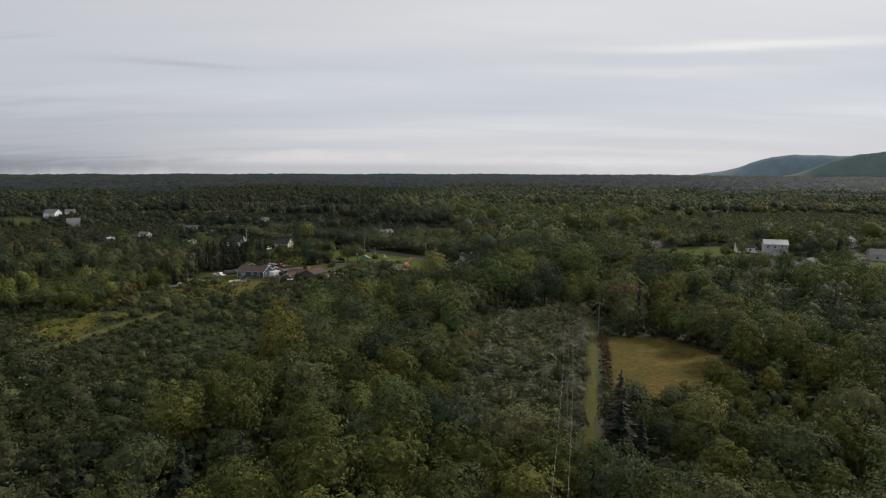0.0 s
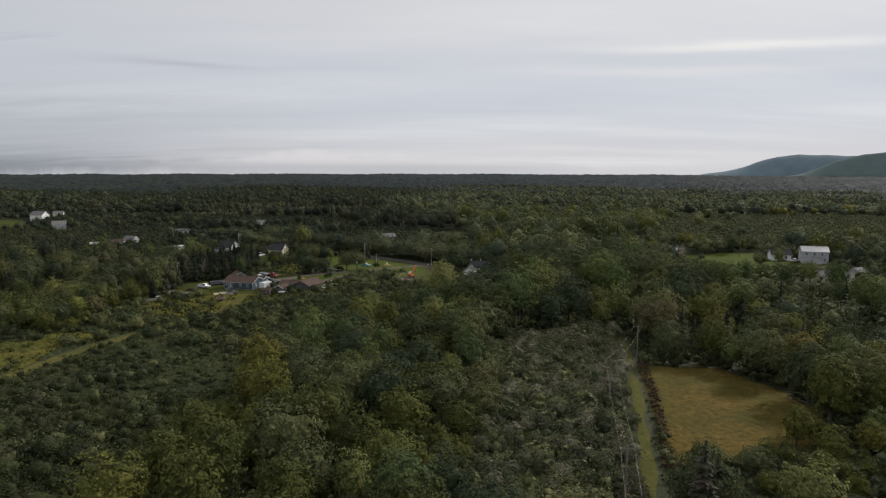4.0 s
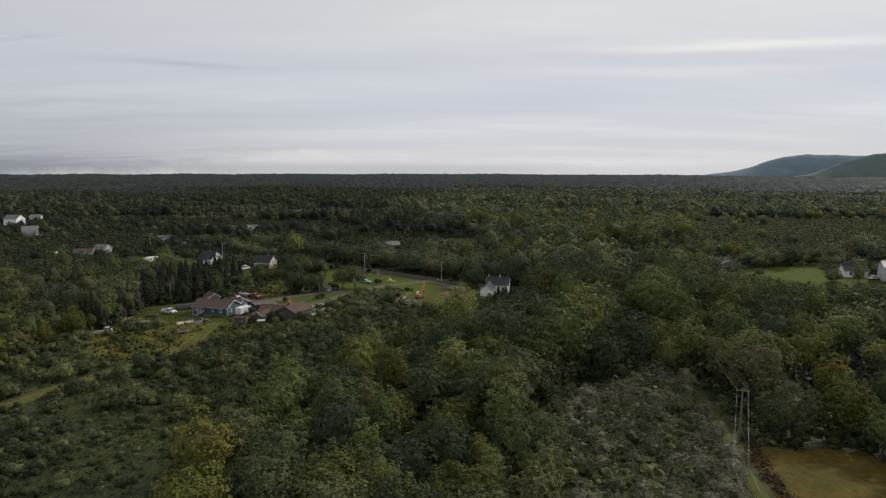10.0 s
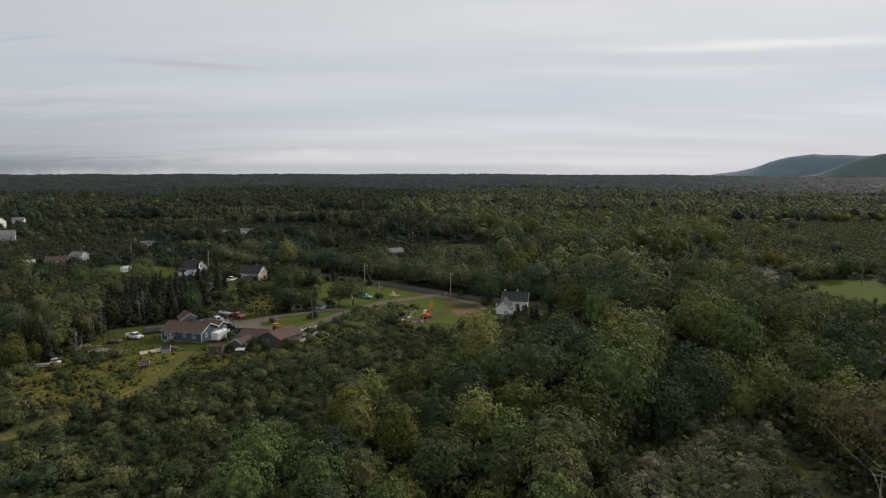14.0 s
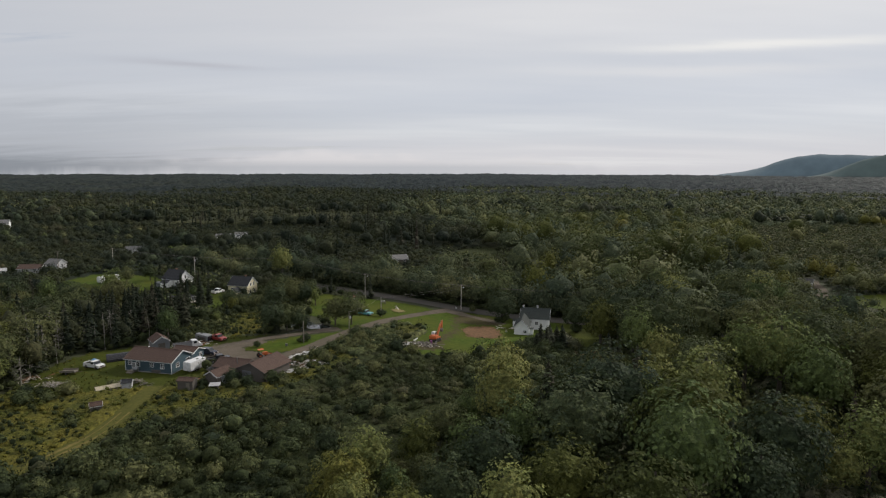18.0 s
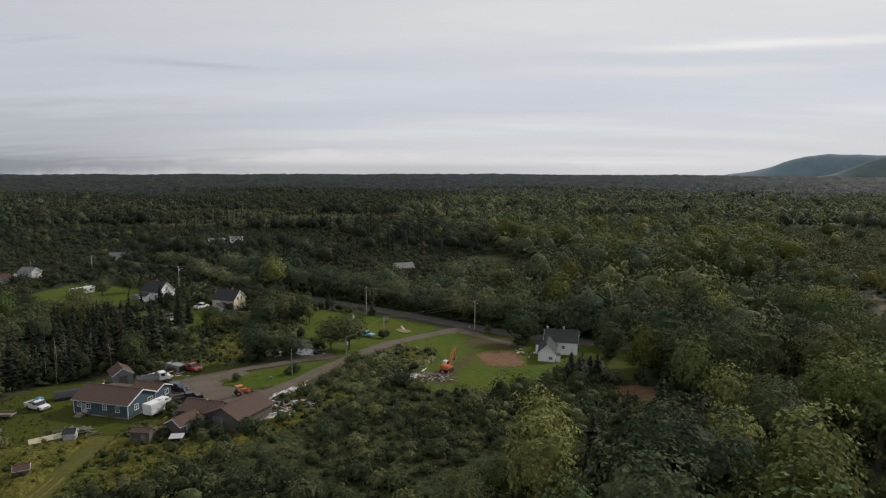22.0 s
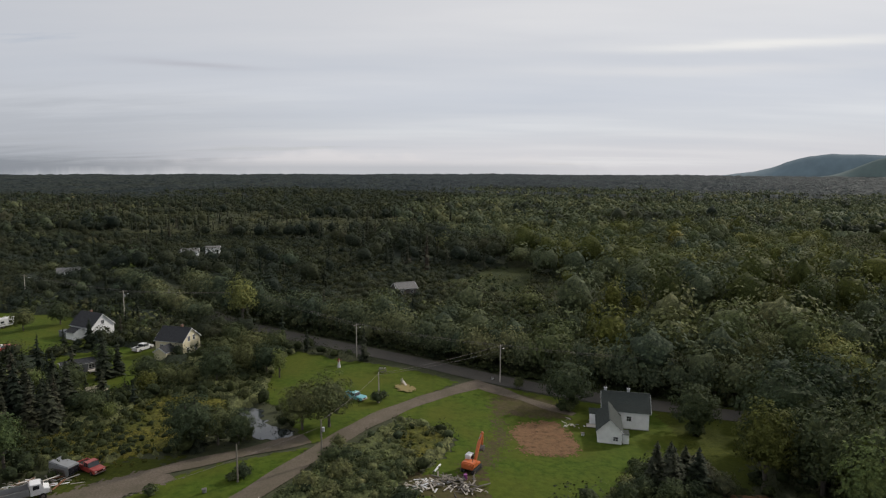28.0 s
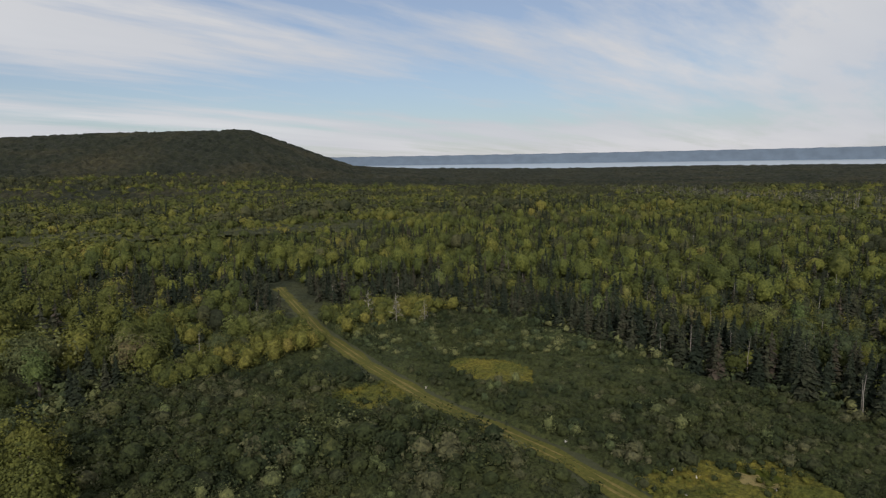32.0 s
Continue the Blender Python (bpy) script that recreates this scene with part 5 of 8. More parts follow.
for sel, lvl in ((fine, 0), (~fine, 1)):
    # trees northwest of the flight carry shade in a darker leaf colour
    dimmed = (px < -75 + 100 * patchy(px, py, 33, 7.0)) & (py > 320) & (px + 19 > -(1.5 + g.normal(0, 0.3, px.size)) * (py - 208)) & (g.random(px.size) < 0.92)
    for a, mat, sd in ((sel & ~lowm & ~cf & ~pale & ~dimmed & (tawny | (py < 150)), OLIVE, 40), (sel & ~lowm & ~cf & ~pale & ~dimmed & ~tawny & (py >= 150), WOODS, 41), (sel & ~lowm & ~cf & pale & ~dimmed, PALEWOODS, 43), (sel & ~lowm & ~cf & dimmed, DARKWOODS, 45)):
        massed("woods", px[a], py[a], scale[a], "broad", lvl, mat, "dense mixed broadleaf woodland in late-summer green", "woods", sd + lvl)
    a = sel & ~lowm & cf
    massed("spruce_woods", px[a], py[a], scale[a] * 1.05, "spruce", lvl, NEEDLE, "dark spruces standing among the broadleaf woods", "woods", 51 + lvl)
# shady: scrub whose shade is put in by the darker leaf copy
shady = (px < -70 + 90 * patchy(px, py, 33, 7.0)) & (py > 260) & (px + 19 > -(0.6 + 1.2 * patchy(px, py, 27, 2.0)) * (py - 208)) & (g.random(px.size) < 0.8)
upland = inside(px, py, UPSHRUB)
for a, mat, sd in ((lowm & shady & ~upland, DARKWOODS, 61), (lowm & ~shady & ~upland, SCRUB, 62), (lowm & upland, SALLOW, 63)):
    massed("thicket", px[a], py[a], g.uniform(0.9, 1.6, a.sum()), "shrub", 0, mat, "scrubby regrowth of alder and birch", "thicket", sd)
# low growth between the houses and over the scrubland behind them
brush("undergrowth", [BELT], 0.8, 0.3, 1.3, ALDER, "brambles and ferns between the houses", 312, lambda x, y: ~is_open(x, y))
px, py, g = jittered(-118, -54, 298, 370, 2.7, 38)
ok = inside(px, py, BELT) & ~is_open(px, py)
massed("undergrowth", px[ok], py[ok], g.uniform(0.45, 1.05, ok.sum()), "shrub", 0, THICKET, "alder and bramble bushes between the houses", "undergrowth", 188)
px, py, g = jittered(-420, 30, 345, 640, 2.9, 40)
ok = in_view(px, py) & ~is_open(px, py) & ~inside(px, py, BELT) & (half_low(px, py) | (patchy(px, py, 38, 5.0) > 0.6))
px, py, m = px[ok], py[ok], g.random(ok.sum())
for a, mat, sd in ((m < 0.3, DARKWOODS, 189), (m >= 0.3, SCRUB, 190)):
    massed("thicket", px[a], py[a], 0.45 + 0.95 * g.random(a.sum()) ** 1.7, "shrub", 1, mat, "scrubby regrowth of alder and birch", "thicket", sd, 8)
tall = m > 0.90
massed("woods", px[tall], py[tall], g.uniform(0.28, 0.55, tall.sum()), "broad", 1, DARKWOODS, "young birches standing in the scrub", "woods", 193, 7)
px, py, g = jittered(120, 425, 335, 645, 3.2, 42)
ok = inside(px, py, UPSHRUB) & ~is_open(px, py)
px, py, m = px[ok], py[ok], g.random(ok.sum())
for a, mat, sd in ((m < 0.7, SALLOW, 191), (m >= 0.7, ALDER, 192)):
    massed("thicket", px[a], py[a], g.uniform(0.6, 1.5, a.sum()), "shrub", 1, mat, "grey-green shrubs on the abandoned upland pasture", "thicket", sd, 8)
# young dense growth on the west side
px, py, g = jittered(-480, -85, -120, 330, 3.0, 37)
near_zone = (px > -215) & (py > 50)
ok = in_view(px, py) & ~is_open(px, py) & ~low_land(px, py) & ~inside(px, py, BELT) & (off_line(px, py, BACKTRACK) > 7.5) & (~near_zone | (g.random(px.size) < 0.45))
px, py = px[ok], py[ok]
scale = np.clip(np.exp(g.normal(-0.42, 0.34, px.size)), 0.3, 1.25) * (0.75 + 0.5 * patchy(px, py, 26, 3.0))
ok = thin(px, py, 3.4 * scale, 0.64)
px, py, scale = px[ok], py[ok], scale[ok]
cf = (patchy(px, py, 33, 2.0) + g.uniform(-0.3, 0.3, px.size)) > 0.80
cf |= (off_line(px, py, [(-150, 30), (-180, 62), (-188, 95), (-184, 132), (-170, 164), (-162, 186)]) < 26) & (g.random(px.size) < 0.85)
cf |= (px < -130) & (py < 190) & (g.random(px.size) < 0.25)
# shade_side: shade painted by darker scrub leaves, with more spruces
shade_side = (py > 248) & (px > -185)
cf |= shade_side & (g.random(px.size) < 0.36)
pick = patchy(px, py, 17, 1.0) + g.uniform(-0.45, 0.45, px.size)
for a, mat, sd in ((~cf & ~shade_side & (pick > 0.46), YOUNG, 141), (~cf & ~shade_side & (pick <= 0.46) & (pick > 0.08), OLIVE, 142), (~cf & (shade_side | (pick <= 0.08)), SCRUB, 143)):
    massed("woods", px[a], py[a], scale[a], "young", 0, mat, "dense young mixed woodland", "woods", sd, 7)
massed("spruce_woods", px[cf], py[cf], g.uniform(0.65, 1.15, cf.sum()), "spruce", 0, NEEDLE, "dark spruces standing among the young woods", "woods", 144)
bare = g.random(px.size) < 0.035
massed("dead_woods", px[bare], py[bare], g.uniform(0.35, 0.75, bare.sum()), "dead", 0, DEADWOOD, "bare grey dead saplings among the trees", "woods", 145)
# the woods go on beneath and beside the flight's start
px, py, g = jittered(-150, 210, -90, 235, 6.8, 39)
ok = ~in_view(px, py) & ~is_open(px, py) & ~low_land(px, py) & ~inside(px, py, WILLOWS)
px, py = px[ok], py[ok]
massed("woods", px, py, np.clip(np.exp(g.normal(0.0, 0.25, px.size)), 0.5, 1.5), "broad", 1, WOODS, "dense mixed broadleaf woodland in late-summer green", "woods", 49)
massed("undergrowth", px + 3.3, py + 3.1, g.uniform(0.9, 1.5, px.size), "shrub", 2, ALDER, "brush and saplings under the trees", "undergrowth", 50)
# the second mat holds the painted shade, in the darker leaf copy
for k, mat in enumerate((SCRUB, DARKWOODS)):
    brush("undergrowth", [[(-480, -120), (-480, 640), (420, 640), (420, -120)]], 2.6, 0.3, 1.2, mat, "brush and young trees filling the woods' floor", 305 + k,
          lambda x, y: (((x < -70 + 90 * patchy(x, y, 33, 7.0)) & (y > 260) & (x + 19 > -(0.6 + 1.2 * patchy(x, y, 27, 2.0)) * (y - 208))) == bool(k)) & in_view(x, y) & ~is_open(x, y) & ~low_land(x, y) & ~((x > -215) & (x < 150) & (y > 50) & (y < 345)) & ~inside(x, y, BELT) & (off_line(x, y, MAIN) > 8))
DEADSTAND = [(-1150, -420), (-850, -110), (-655, 85), (-680, 190), (-860, 165), (-1000, 20), (-1250, -250)]
# far woods to 1500 m
px, py, g = jittered(-1500, 1150, -1250, 1700, 7.6, 71)
r = np.hypot(px - CX, py - CY)
ok = in_view(px, py) & ~is_open(px, py) & ~((px > -480) & (px < 420) & (py > -120) & (py < 640)) & (r < 1500) & ~(inside(px, py, DEADSTAND) & (g.random(px.size) < 0.65))
px, py = px[ok], py[ok]
cf = (patchy(px, py, 90, 3.0) + g.uniform(-0.3, 0.3, px.size)) > np.where(px > 0, 0.92, 0.8)
# far trees on this bearing get shade through the darker leaf copy
dim_far = (px < -120 + 200 * patchy(px, py, 90, 7.0)) & (px + 19 > -(0.9 + g.normal(0, 0.3, px.size)) * (py - 208))
west = np.degrees(np.arctan2(px - CX, py - CY)) < -58
stand = patchy(px * 0.45, py, 30, 6.0) + g.uniform(-0.12, 0.12, px.size)
size = 1.22 * np.clip(np.exp(g.normal(-0.12, 0.3, px.size)), 0.45, 1.6) * (0.72 + 0.5 * patchy(px, py, 60, 4.0)) * np.where(stand > 0.62, 0.7, 1.0)
for a, kind, nm, mat, sd in ((~cf & west & (stand > 0.36), "broad", "woods", OLIVE, 75), (~cf & west & (stand <= 0.36), "broad", "woods", SCRUB, 76), (~cf & ~dim_far & ~west & (stand > 0.30), "broad", "woods", WOODS, 72),
                             (~cf & ~west & ((dim_far & (stand <= 0.58)) | (~dim_far & (stand <= 0.30))), "broad", "woods", DARKWOODS, 74), (~cf & dim_far & ~west & (stand > 0.58), "broad", "woods", SCRUB, 77), (cf, "spruce", "spruce_woods", NEEDLE, 73)):
    massed(nm, px[a], py[a], size[a], kind, 2, mat, "far mixed woodland running to the horizon", "woods", sd)
g = np.random.default_rng(77)
dx, dy = g.uniform(-1250, -650, 1500), g.uniform(-420, 190, 1500)
ok = inside(dx, dy, DEADSTAND)
dx, dy = dx[ok], dy[ok]
massed("dead_woods", dx, dy, g.uniform(0.8, 1.3, dx.size), "dead", 0, DEADWOOD, "stand of bare grey dead trees in the far woods", "woods", 78)
dx, dy = np.concatenate([g.normal(-107, 6, 26), g.normal(-160, 18, 26), g.normal(-250, 40, 60)]), np.concatenate([g.normal(281, 14, 26), g.normal(160, 30, 26), g.normal(150, 80, 60)])
ok = ~is_open(dx, dy) & ~low_land(dx, dy)
massed("dead_woods", dx[ok], dy[ok], g.uniform(0.45, 0.8, ok.sum()), "dead", 0, DEADWOOD, "bare grey dead saplings among the trees", "woods", 79)
# the canopy beyond, as a rough sheet of crowns
rad = 430 * 1.008 ** np.arange(0, 308)
ang = np.arange(-178, 44, 0.28)
cx, cy = polar_sheet(rad, ang)
g = np.random.default_rng(9)
bump = g.uniform(-1, 1, cx.shape)
bump = np.clip(0.004 * np.hypot(cx - CX, cy - CY), 2.5, 6) * bump + 3.0 * patchy(cx, cy, 37, 1) + 2.5 * patchy(cx, cy, 140, 2)
edge = ease(600, 1400, np.hypot(cx - CX, cy - CY))
cz = land(cx, cy) + 2.0 + edge * 1.5 + (0.45 + 0.55 * edge) * bump - 9.0 * (is_open(cx, cy) | ((cx > -478) & (cx < 418) & (cy > -118) & (cy < 636)))
# the land lifts a little before the bay
cz = cz + 24 * ease(2400, 3500, np.hypot(cx - CX, cy - CY)) * ease(-70, -84, np.degrees(np.arctan2(cx - CX, cy - CY)))
az = np.degrees(np.arctan2(cx - CX, cy - CY))
wet = ease(-80, -90, az) * ease(3650, 3750, np.hypot(cx - CX, cy - CY))
cz = cz - 60 * wet * (az > -143)
jx = cx + g.uniform(-2.0, 2.0, cx.shape)
jy = cy + g.uniform(-2.0, 2.0, cx.shape)
fs = grid_faces(*cx.shape)[:, ::-1]
# leaf colour by bearing: painted shade northward, painted sun tone southward
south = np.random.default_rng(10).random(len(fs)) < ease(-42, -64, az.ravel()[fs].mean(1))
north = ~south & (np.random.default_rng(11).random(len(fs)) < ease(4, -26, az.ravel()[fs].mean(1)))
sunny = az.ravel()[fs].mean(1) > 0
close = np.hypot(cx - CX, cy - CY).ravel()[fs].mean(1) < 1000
for half, mat, label in ((close & ~sunny, SCRUB, "brush and low crowns between the far trees"), (close & sunny, WOODS, "low crowns between the far broadleaf trees"), (north & ~close, FARWOOD_DIM, "dark far spruce forest to the horizon"), (~south & ~north & ~close, FARWOOD, "unbroken far forest canopy to the horizon"), (south & ~close, BACKWOOD, "sunlit far forest canopy towards the bay")):
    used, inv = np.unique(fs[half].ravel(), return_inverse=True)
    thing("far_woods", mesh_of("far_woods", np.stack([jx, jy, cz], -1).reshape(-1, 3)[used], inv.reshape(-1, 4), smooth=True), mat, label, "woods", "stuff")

# ---------- thicket and tall weeds ----------
brush("meadow_weeds", [GLADE], 0.8, -0.15, 0.55, THICKET, "light green weeds and saplings in the glade", 306)
px, py, g = jittered(-22, 24, 422, 505, 3.0, 308)
ok = inside(px, py, GLADE) & (patchy(px, py, 6.0, 0.7) + g.uniform(-0.3, 0.3, px.size) > 0.5)
massed("meadow_weeds", px[ok], py[ok], g.uniform(0.3, 0.8, ok.sum()), "shrub", 1, ALDER, "bushes scattered over the glade", "weeds", 309)
brush("thicket", [SHRUB2], 0.6, 0.3, 1.0, PALEWOODS, "low yellow-green bushes beside the lane", 300, lambda x, y: ~is_open(x, y))
brush("thicket", [SHRUBLAND], 0.6, 0.2, 0.75, THICKET, "low dense mat of alder and bramble", 301, lambda x, y: in_view(x, y) & ~is_open(x, y) & (y > 95))
brush("thicket", [BACKSHRUB], 0.6, 0.2, 0.9, THICKET, "low dense thicket beside the back track", 302, lambda x, y: in_view(x, y) & ~is_open(x, y) & ~inside(x, y, SHRUBLAND))
brush("goldenrod", [GOLD_A, GOLD_B, GOLD_C, GOLD_D, GOLD_E, GOLD_F, GOLD_G, GOLD_H], 0.5, 0.10, 0.6, GOLDROD, "yellow-green field of goldenrod and weeds", 303,
      lambda x, y: (off_line(x, y, BACKTRACK) > 2.0) & (off_line(x, y, DRIVE) > 3) & (np.hypot(x + 79, y - 275) > 9) & (np.hypot(x + 57, y - 269) > 9) & (np.hypot(x + 117, y - 183) > 3.5) & ~inside(x, y, YARDLAWN))
brush("tall_grass", [HAYFIELD], 0.45, 0.05, 0.25, HAY, "dry golden hay grass standing in the field", 304)
px, py, g = jittered(-190, 45, 25, 300, 2.1, 81)
ok = in_view(px, py) & low_land(px, py) & ~is_open(px, py)
px, py = px[ok], py[ok]
sc = (0.45 + 0.75 * g.random(px.size) ** 1.8) * (0.6 + 0.8 * patchy(px, py, 9, 0.5)) * np.where((py < 150) & (px > -100), 1.35, 1.0) * np.where(inside(px, py, SHRUB2), 0.8, 1.0)
mix = patchy(px, py, 14, 4.0) + g.uniform(-0.5, 0.5, px.size)
for a, mat, sd in ((mix > 0.85, SALLOW, 83), ((mix <= 0.85) & (mix > 0.1), THICKET, 82), ((mix <= 0.1) | inside(px, py, SHRUB2), ALDER, 84)):
    massed("thicket", px[a], py[a], sc[a], "shrub", 0, mat, "low dense thicket of alder, willow and bramble", "thicket", sd)
sap = (g.random(px.size) < 0.03) & ((py < 190) | (px < -95)) & (px > -135)
massed("thicket", px[sap], py[sap], g.uniform(0.22, 0.5, sap.sum()), "young", 0, PALEWOODS, "saplings standing in the thicket", "thicket", 85)
sap = (g.random(px.size) < 0.4) & (py < 78) & (px < -70)
massed("woods", px[sap], py[sap], g.uniform(0.4, 0.8, sap.sum()), "young", 0, OLIVE, "young trees beside the back track", "woods", 86)
px, py, g = jittered(-145, 0, 100, 330, 1.5, 91)
ok = np.zeros(px.shape, bool)
for poly in (GOLD_A, GOLD_B, GOLD_C, GOLD_D, GOLD_F, GOLD_G, GOLD_H):
    ok |= inside(px, py, poly)
ok &= (off_line(px, py, BACKTRACK) > 2.2) & (off_line(px, py, DRIVE) > 3) & (g.random(px.size) < 0.8)
for hx, hy, hr in HOUSE_SPOTS:
    ok &= np.hypot(px - hx, py - hy) > hr * 0.8
green = patchy(px, py, 6.5, 1.0) + g.uniform(-0.4, 0.4, px.size) > 0.5
for a, mat, lab, sd in ((ok & ~green, GOLDROD, "yellow flowering goldenrod and tall weeds", 92), (ok & green, THICKET, "green weeds and brambles among the goldenrod", 93)):
    massed("goldenrod", px[a], py[a], g.uniform(0.24, 0.6, a.sum()), "shrub", 0, mat, lab, "weeds", sd)
px, py, g = jittered(-108, -58, 254, 304, 1.3, 94)
ok = inside(px, py, YARDLAWN) & (patchy(px, py, 5.0, 2.0) + g.uniform(-0.35, 0.35, px.size) > 0.62) & (off_line(px, py, DRIVE) > 3.5)
for hx, hy, hr in HOUSE_SPOTS:
    ok &= np.hypot(px - hx, py - hy) > hr * 0.85
massed("goldenrod", px[ok], py[ok], g.uniform(0.12, 0.26, ok.sum()), "shrub", 1, GOLDROD, "tufts of long yellowing grass in the yard", "weeds", 97)
px, py, g = jittered(-52, -16, 276, 318, 1.9, 87)
ok = inside(px, py, SHRUB2) & ~is_open(px, py)
m = g.random(px.size) < 0.5
for a, mat, sd in ((ok & m, PALEWOODS, 186), (ok & ~m, ALDER, 187)):
    massed("thicket", px[a], py[a], g.uniform(0.35, 0.85, a.sum()), "shrub", 0, mat, "yellow-green bushes between the lane and the lawn", "thicket", sd)
px, py, g = jittered(-150, -90, 90, 200, 5.0, 95)
ok = (low_land(px, py) | inside(px, py, GOLD_D)) & (off_line(px, py, BACKTRACK) < 32) & (off_line(px, py, BACKTRACK) > 2.5) & (g.random(px.size) < 0.2)
massed("white_blossom", px[ok], py[ok], g.uniform(0.12, 0.28, ok.sum()), "shrub", 2, BLOOM, "pale flower heads scattered in the thicket", "flowers", 96)
# brambles along both sides of the power line track
px, py, g = jittered(20, 62, 92, 214, 1.7, 88)
o = off_line(px, py, TRACK)
ok = (o > 1.5) & (o < 7.5) & ~inside(px, py, HAYFIELD) & (g.random(px.size) < 0.85)
massed("undergrowth", px[ok], py[ok], g.uniform(0.3, 0.8, ok.sum()) * np.where(o[ok] < 2.6, 0.45, 1.0), "shrub", 0, ALDER, "brambles beside the grassy track", "undergrowth", 89)
# alder and bramble heaps that have grown into the meadow behind the pond
px, py, g = jittered(-94, -60, 300, 332, 1.7, 195)
ok = inside(px, py, GOLD_C) & (patchy(px, py, 4.5, 1.5) + g.uniform(-0.2, 0.2, px.size) + np.where(px < -76, 0.22, 0.0) > 0.58)
massed("thicket", px[ok], py[ok], g.uniform(0.35, 0.85, ok.sum()), "shrub", 0, THICKET, "alder and bramble heaps in the goldenrod meadow", "thicket", 196, 6)
# the tall hedge bank beside the hayfield
px, py, g = jittered(30, 52, 118, 180, 0.8, 98)
ok = (np.abs(off_line(px, py, TRACK) - 3.4) < 0.9) & (px > np.interp(py, [108, 127, 154, 172, 187], [28, 33, 40, 44, 48])) & (py > 120) & (py < 182)
massed("hedge", px[ok], py[ok], g.uniform(0.22, 0.42, ok.sum()), "shrub", 1, RUSSET, "low brown brushy hedge beside the hayfield", "hedge", 99)


# ---------- building materials ----------
def siding(name, col, course=0.2, rough=0.6):
    """Lapped boards: shadow lines at every course, weathering in patches."""
    m, n, l, b = shade(name, rough)
    tc = n.new("ShaderNodeTexCoord")
    sp = n.new("ShaderNodeSeparateXYZ")
    l.new(tc.outputs["Object"], sp.inputs[0])
    f = n.new("ShaderNodeMath")
    f.operation = "FRACT"
    d = n.new("ShaderNodeMath")
    d.operation = "DIVIDE"
    d.inputs[1].default_value = course
    l.new(sp.outputs[2], d.inputs[0])
    l.new(d.outputs[0], f.inputs[0])
    c = spread(n, l, grain(n, l, 0.9, 5, 0.6), [(0.3, tuple(0.82 * v for v in col)), (0.7, col)])
    c = blend(n, l, spread(n, l, grain(n, l, 9, 3), [(0.55, (0, 0, 0)), (0.8, (0.35, 0.35, 0.35))]), c, tuple(0.6 * v for v in col))
    l.new(c, b.inputs["Base Color"])
    relief(n, l, b, f.outputs[0], 0.35, 0.02)
    return m


def shingles(name, dark, light):
    m, n, l, b = shade(name, 0.9)
    tc = n.new("ShaderNodeTexCoord")
    br = n.new("ShaderNodeTexBrick")
    br.inputs["Scale"].default_value = 3.2
    br.inputs["Mortar Size"].default_value = 0.03
    br.inputs["Color1"].default_value, br.inputs["Color2"].default_value = (*dark, 1), (*light, 1)
    br.inputs["Mortar"].default_value = (*tuple(0.55 * v for v in dark), 1)
    l.new(tc.outputs["Object"], br.inputs["Vector"])
    c = blend(n, l, spread(n, l, grain(n, l, 0.5, 5, 0.65), [(0.38, (0, 0, 0)), (0.7, (0.55, 0.55, 0.55))]), br.outputs[0], tuple(0.62 * v for v in light))
    l.new(c, b.inputs["Base Color"])
    relief(n, l, b, br.outputs["Fac"], 0.4, 0.02)
    return m


def paint(name, col, rough=0.35, metal=0.0):
    m, n, l, b = shade(name, rough, metal, 0.5)
    c = spread(n, l, grain(n, l, 1.4, 5, 0.6), [(0.35, tuple(0.8 * v for v in col)), (0.65, col)])
    dirt = spread(n, l, grain(n, l, 5, 4), [(0.52, (0, 0, 0)), (0.78, (0.4, 0.4, 0.4))])
    l.new(blend(n, l, dirt, c, (0.13, 0.11, 0.085)), b.inputs["Base Color"])
    return m


WHITE_SIDE = siding("white_clapboard", (0.80, 0.81, 0.82))
BLUE_SIDE = siding("blue_siding", (0.050, 0.084, 0.106))
CREAM_SIDE = siding("cream_siding", (0.60, 0.55, 0.38))
GREY_SIDE = siding("grey_siding", (0.16, 0.17, 0.185))
OLD_BOARD = siding("weathered_board", (0.105, 0.095, 0.085), 0.15, 0.9)
PALE_SIDE = siding("pale_grey_siding", (0.42, 0.43, 0.45))
BROWN_ROOF = shingles("brown_shingles", (0.070, 0.045, 0.036), (0.115, 0.074, 0.060))
GREEN_ROOF = shingles("dark_green_shingles", (0.028, 0.036, 0.034), (0.050, 0.060, 0.056))
DARK_ROOF = shingles("charcoal_shingles", (0.026, 0.028, 0.032), (0.050, 0.052, 0.058))
PALE_ROOF = shingles("grey_shingles", (0.15, 0.15, 0.15), (0.23, 0.225, 0.22))
TIN = surface("tin_roof", (0.42, 0.43, 0.45), (0.58, 0.58, 0.60), 3, 0.4, 0.4, 0.4, 0.1, stain=(0.36, 0.33, 0.31))
TRIM = paint("white_trim", (0.66, 0.67, 0.68), 0.5)
CONCRETE = surface("concrete", (0.22, 0.215, 0.205), (0.33, 0.32, 0.31), 5, 0.5, 0.9)
BRICK = surface("chimney_brick", (0.16, 0.085, 0.065), (0.27, 0.15, 0.11), 8, 1, 0.9)
RAWWOOD = surface("grey_timber", (0.13, 0.115, 0.095), (0.25, 0.225, 0.19), 8, 1.2, 0.9, stretch=(1, 1, 6))
PALEWOOD = surface("pale_timber", (0.34, 0.31, 0.27), (0.52, 0.48, 0.43), 7, 1.0, 0.85)
WHITE_P = paint("white_paint", (0.66, 0.67, 0.68))
BLACK_P = paint("black_paint", (0.012, 0.013, 0.018), 0.25)
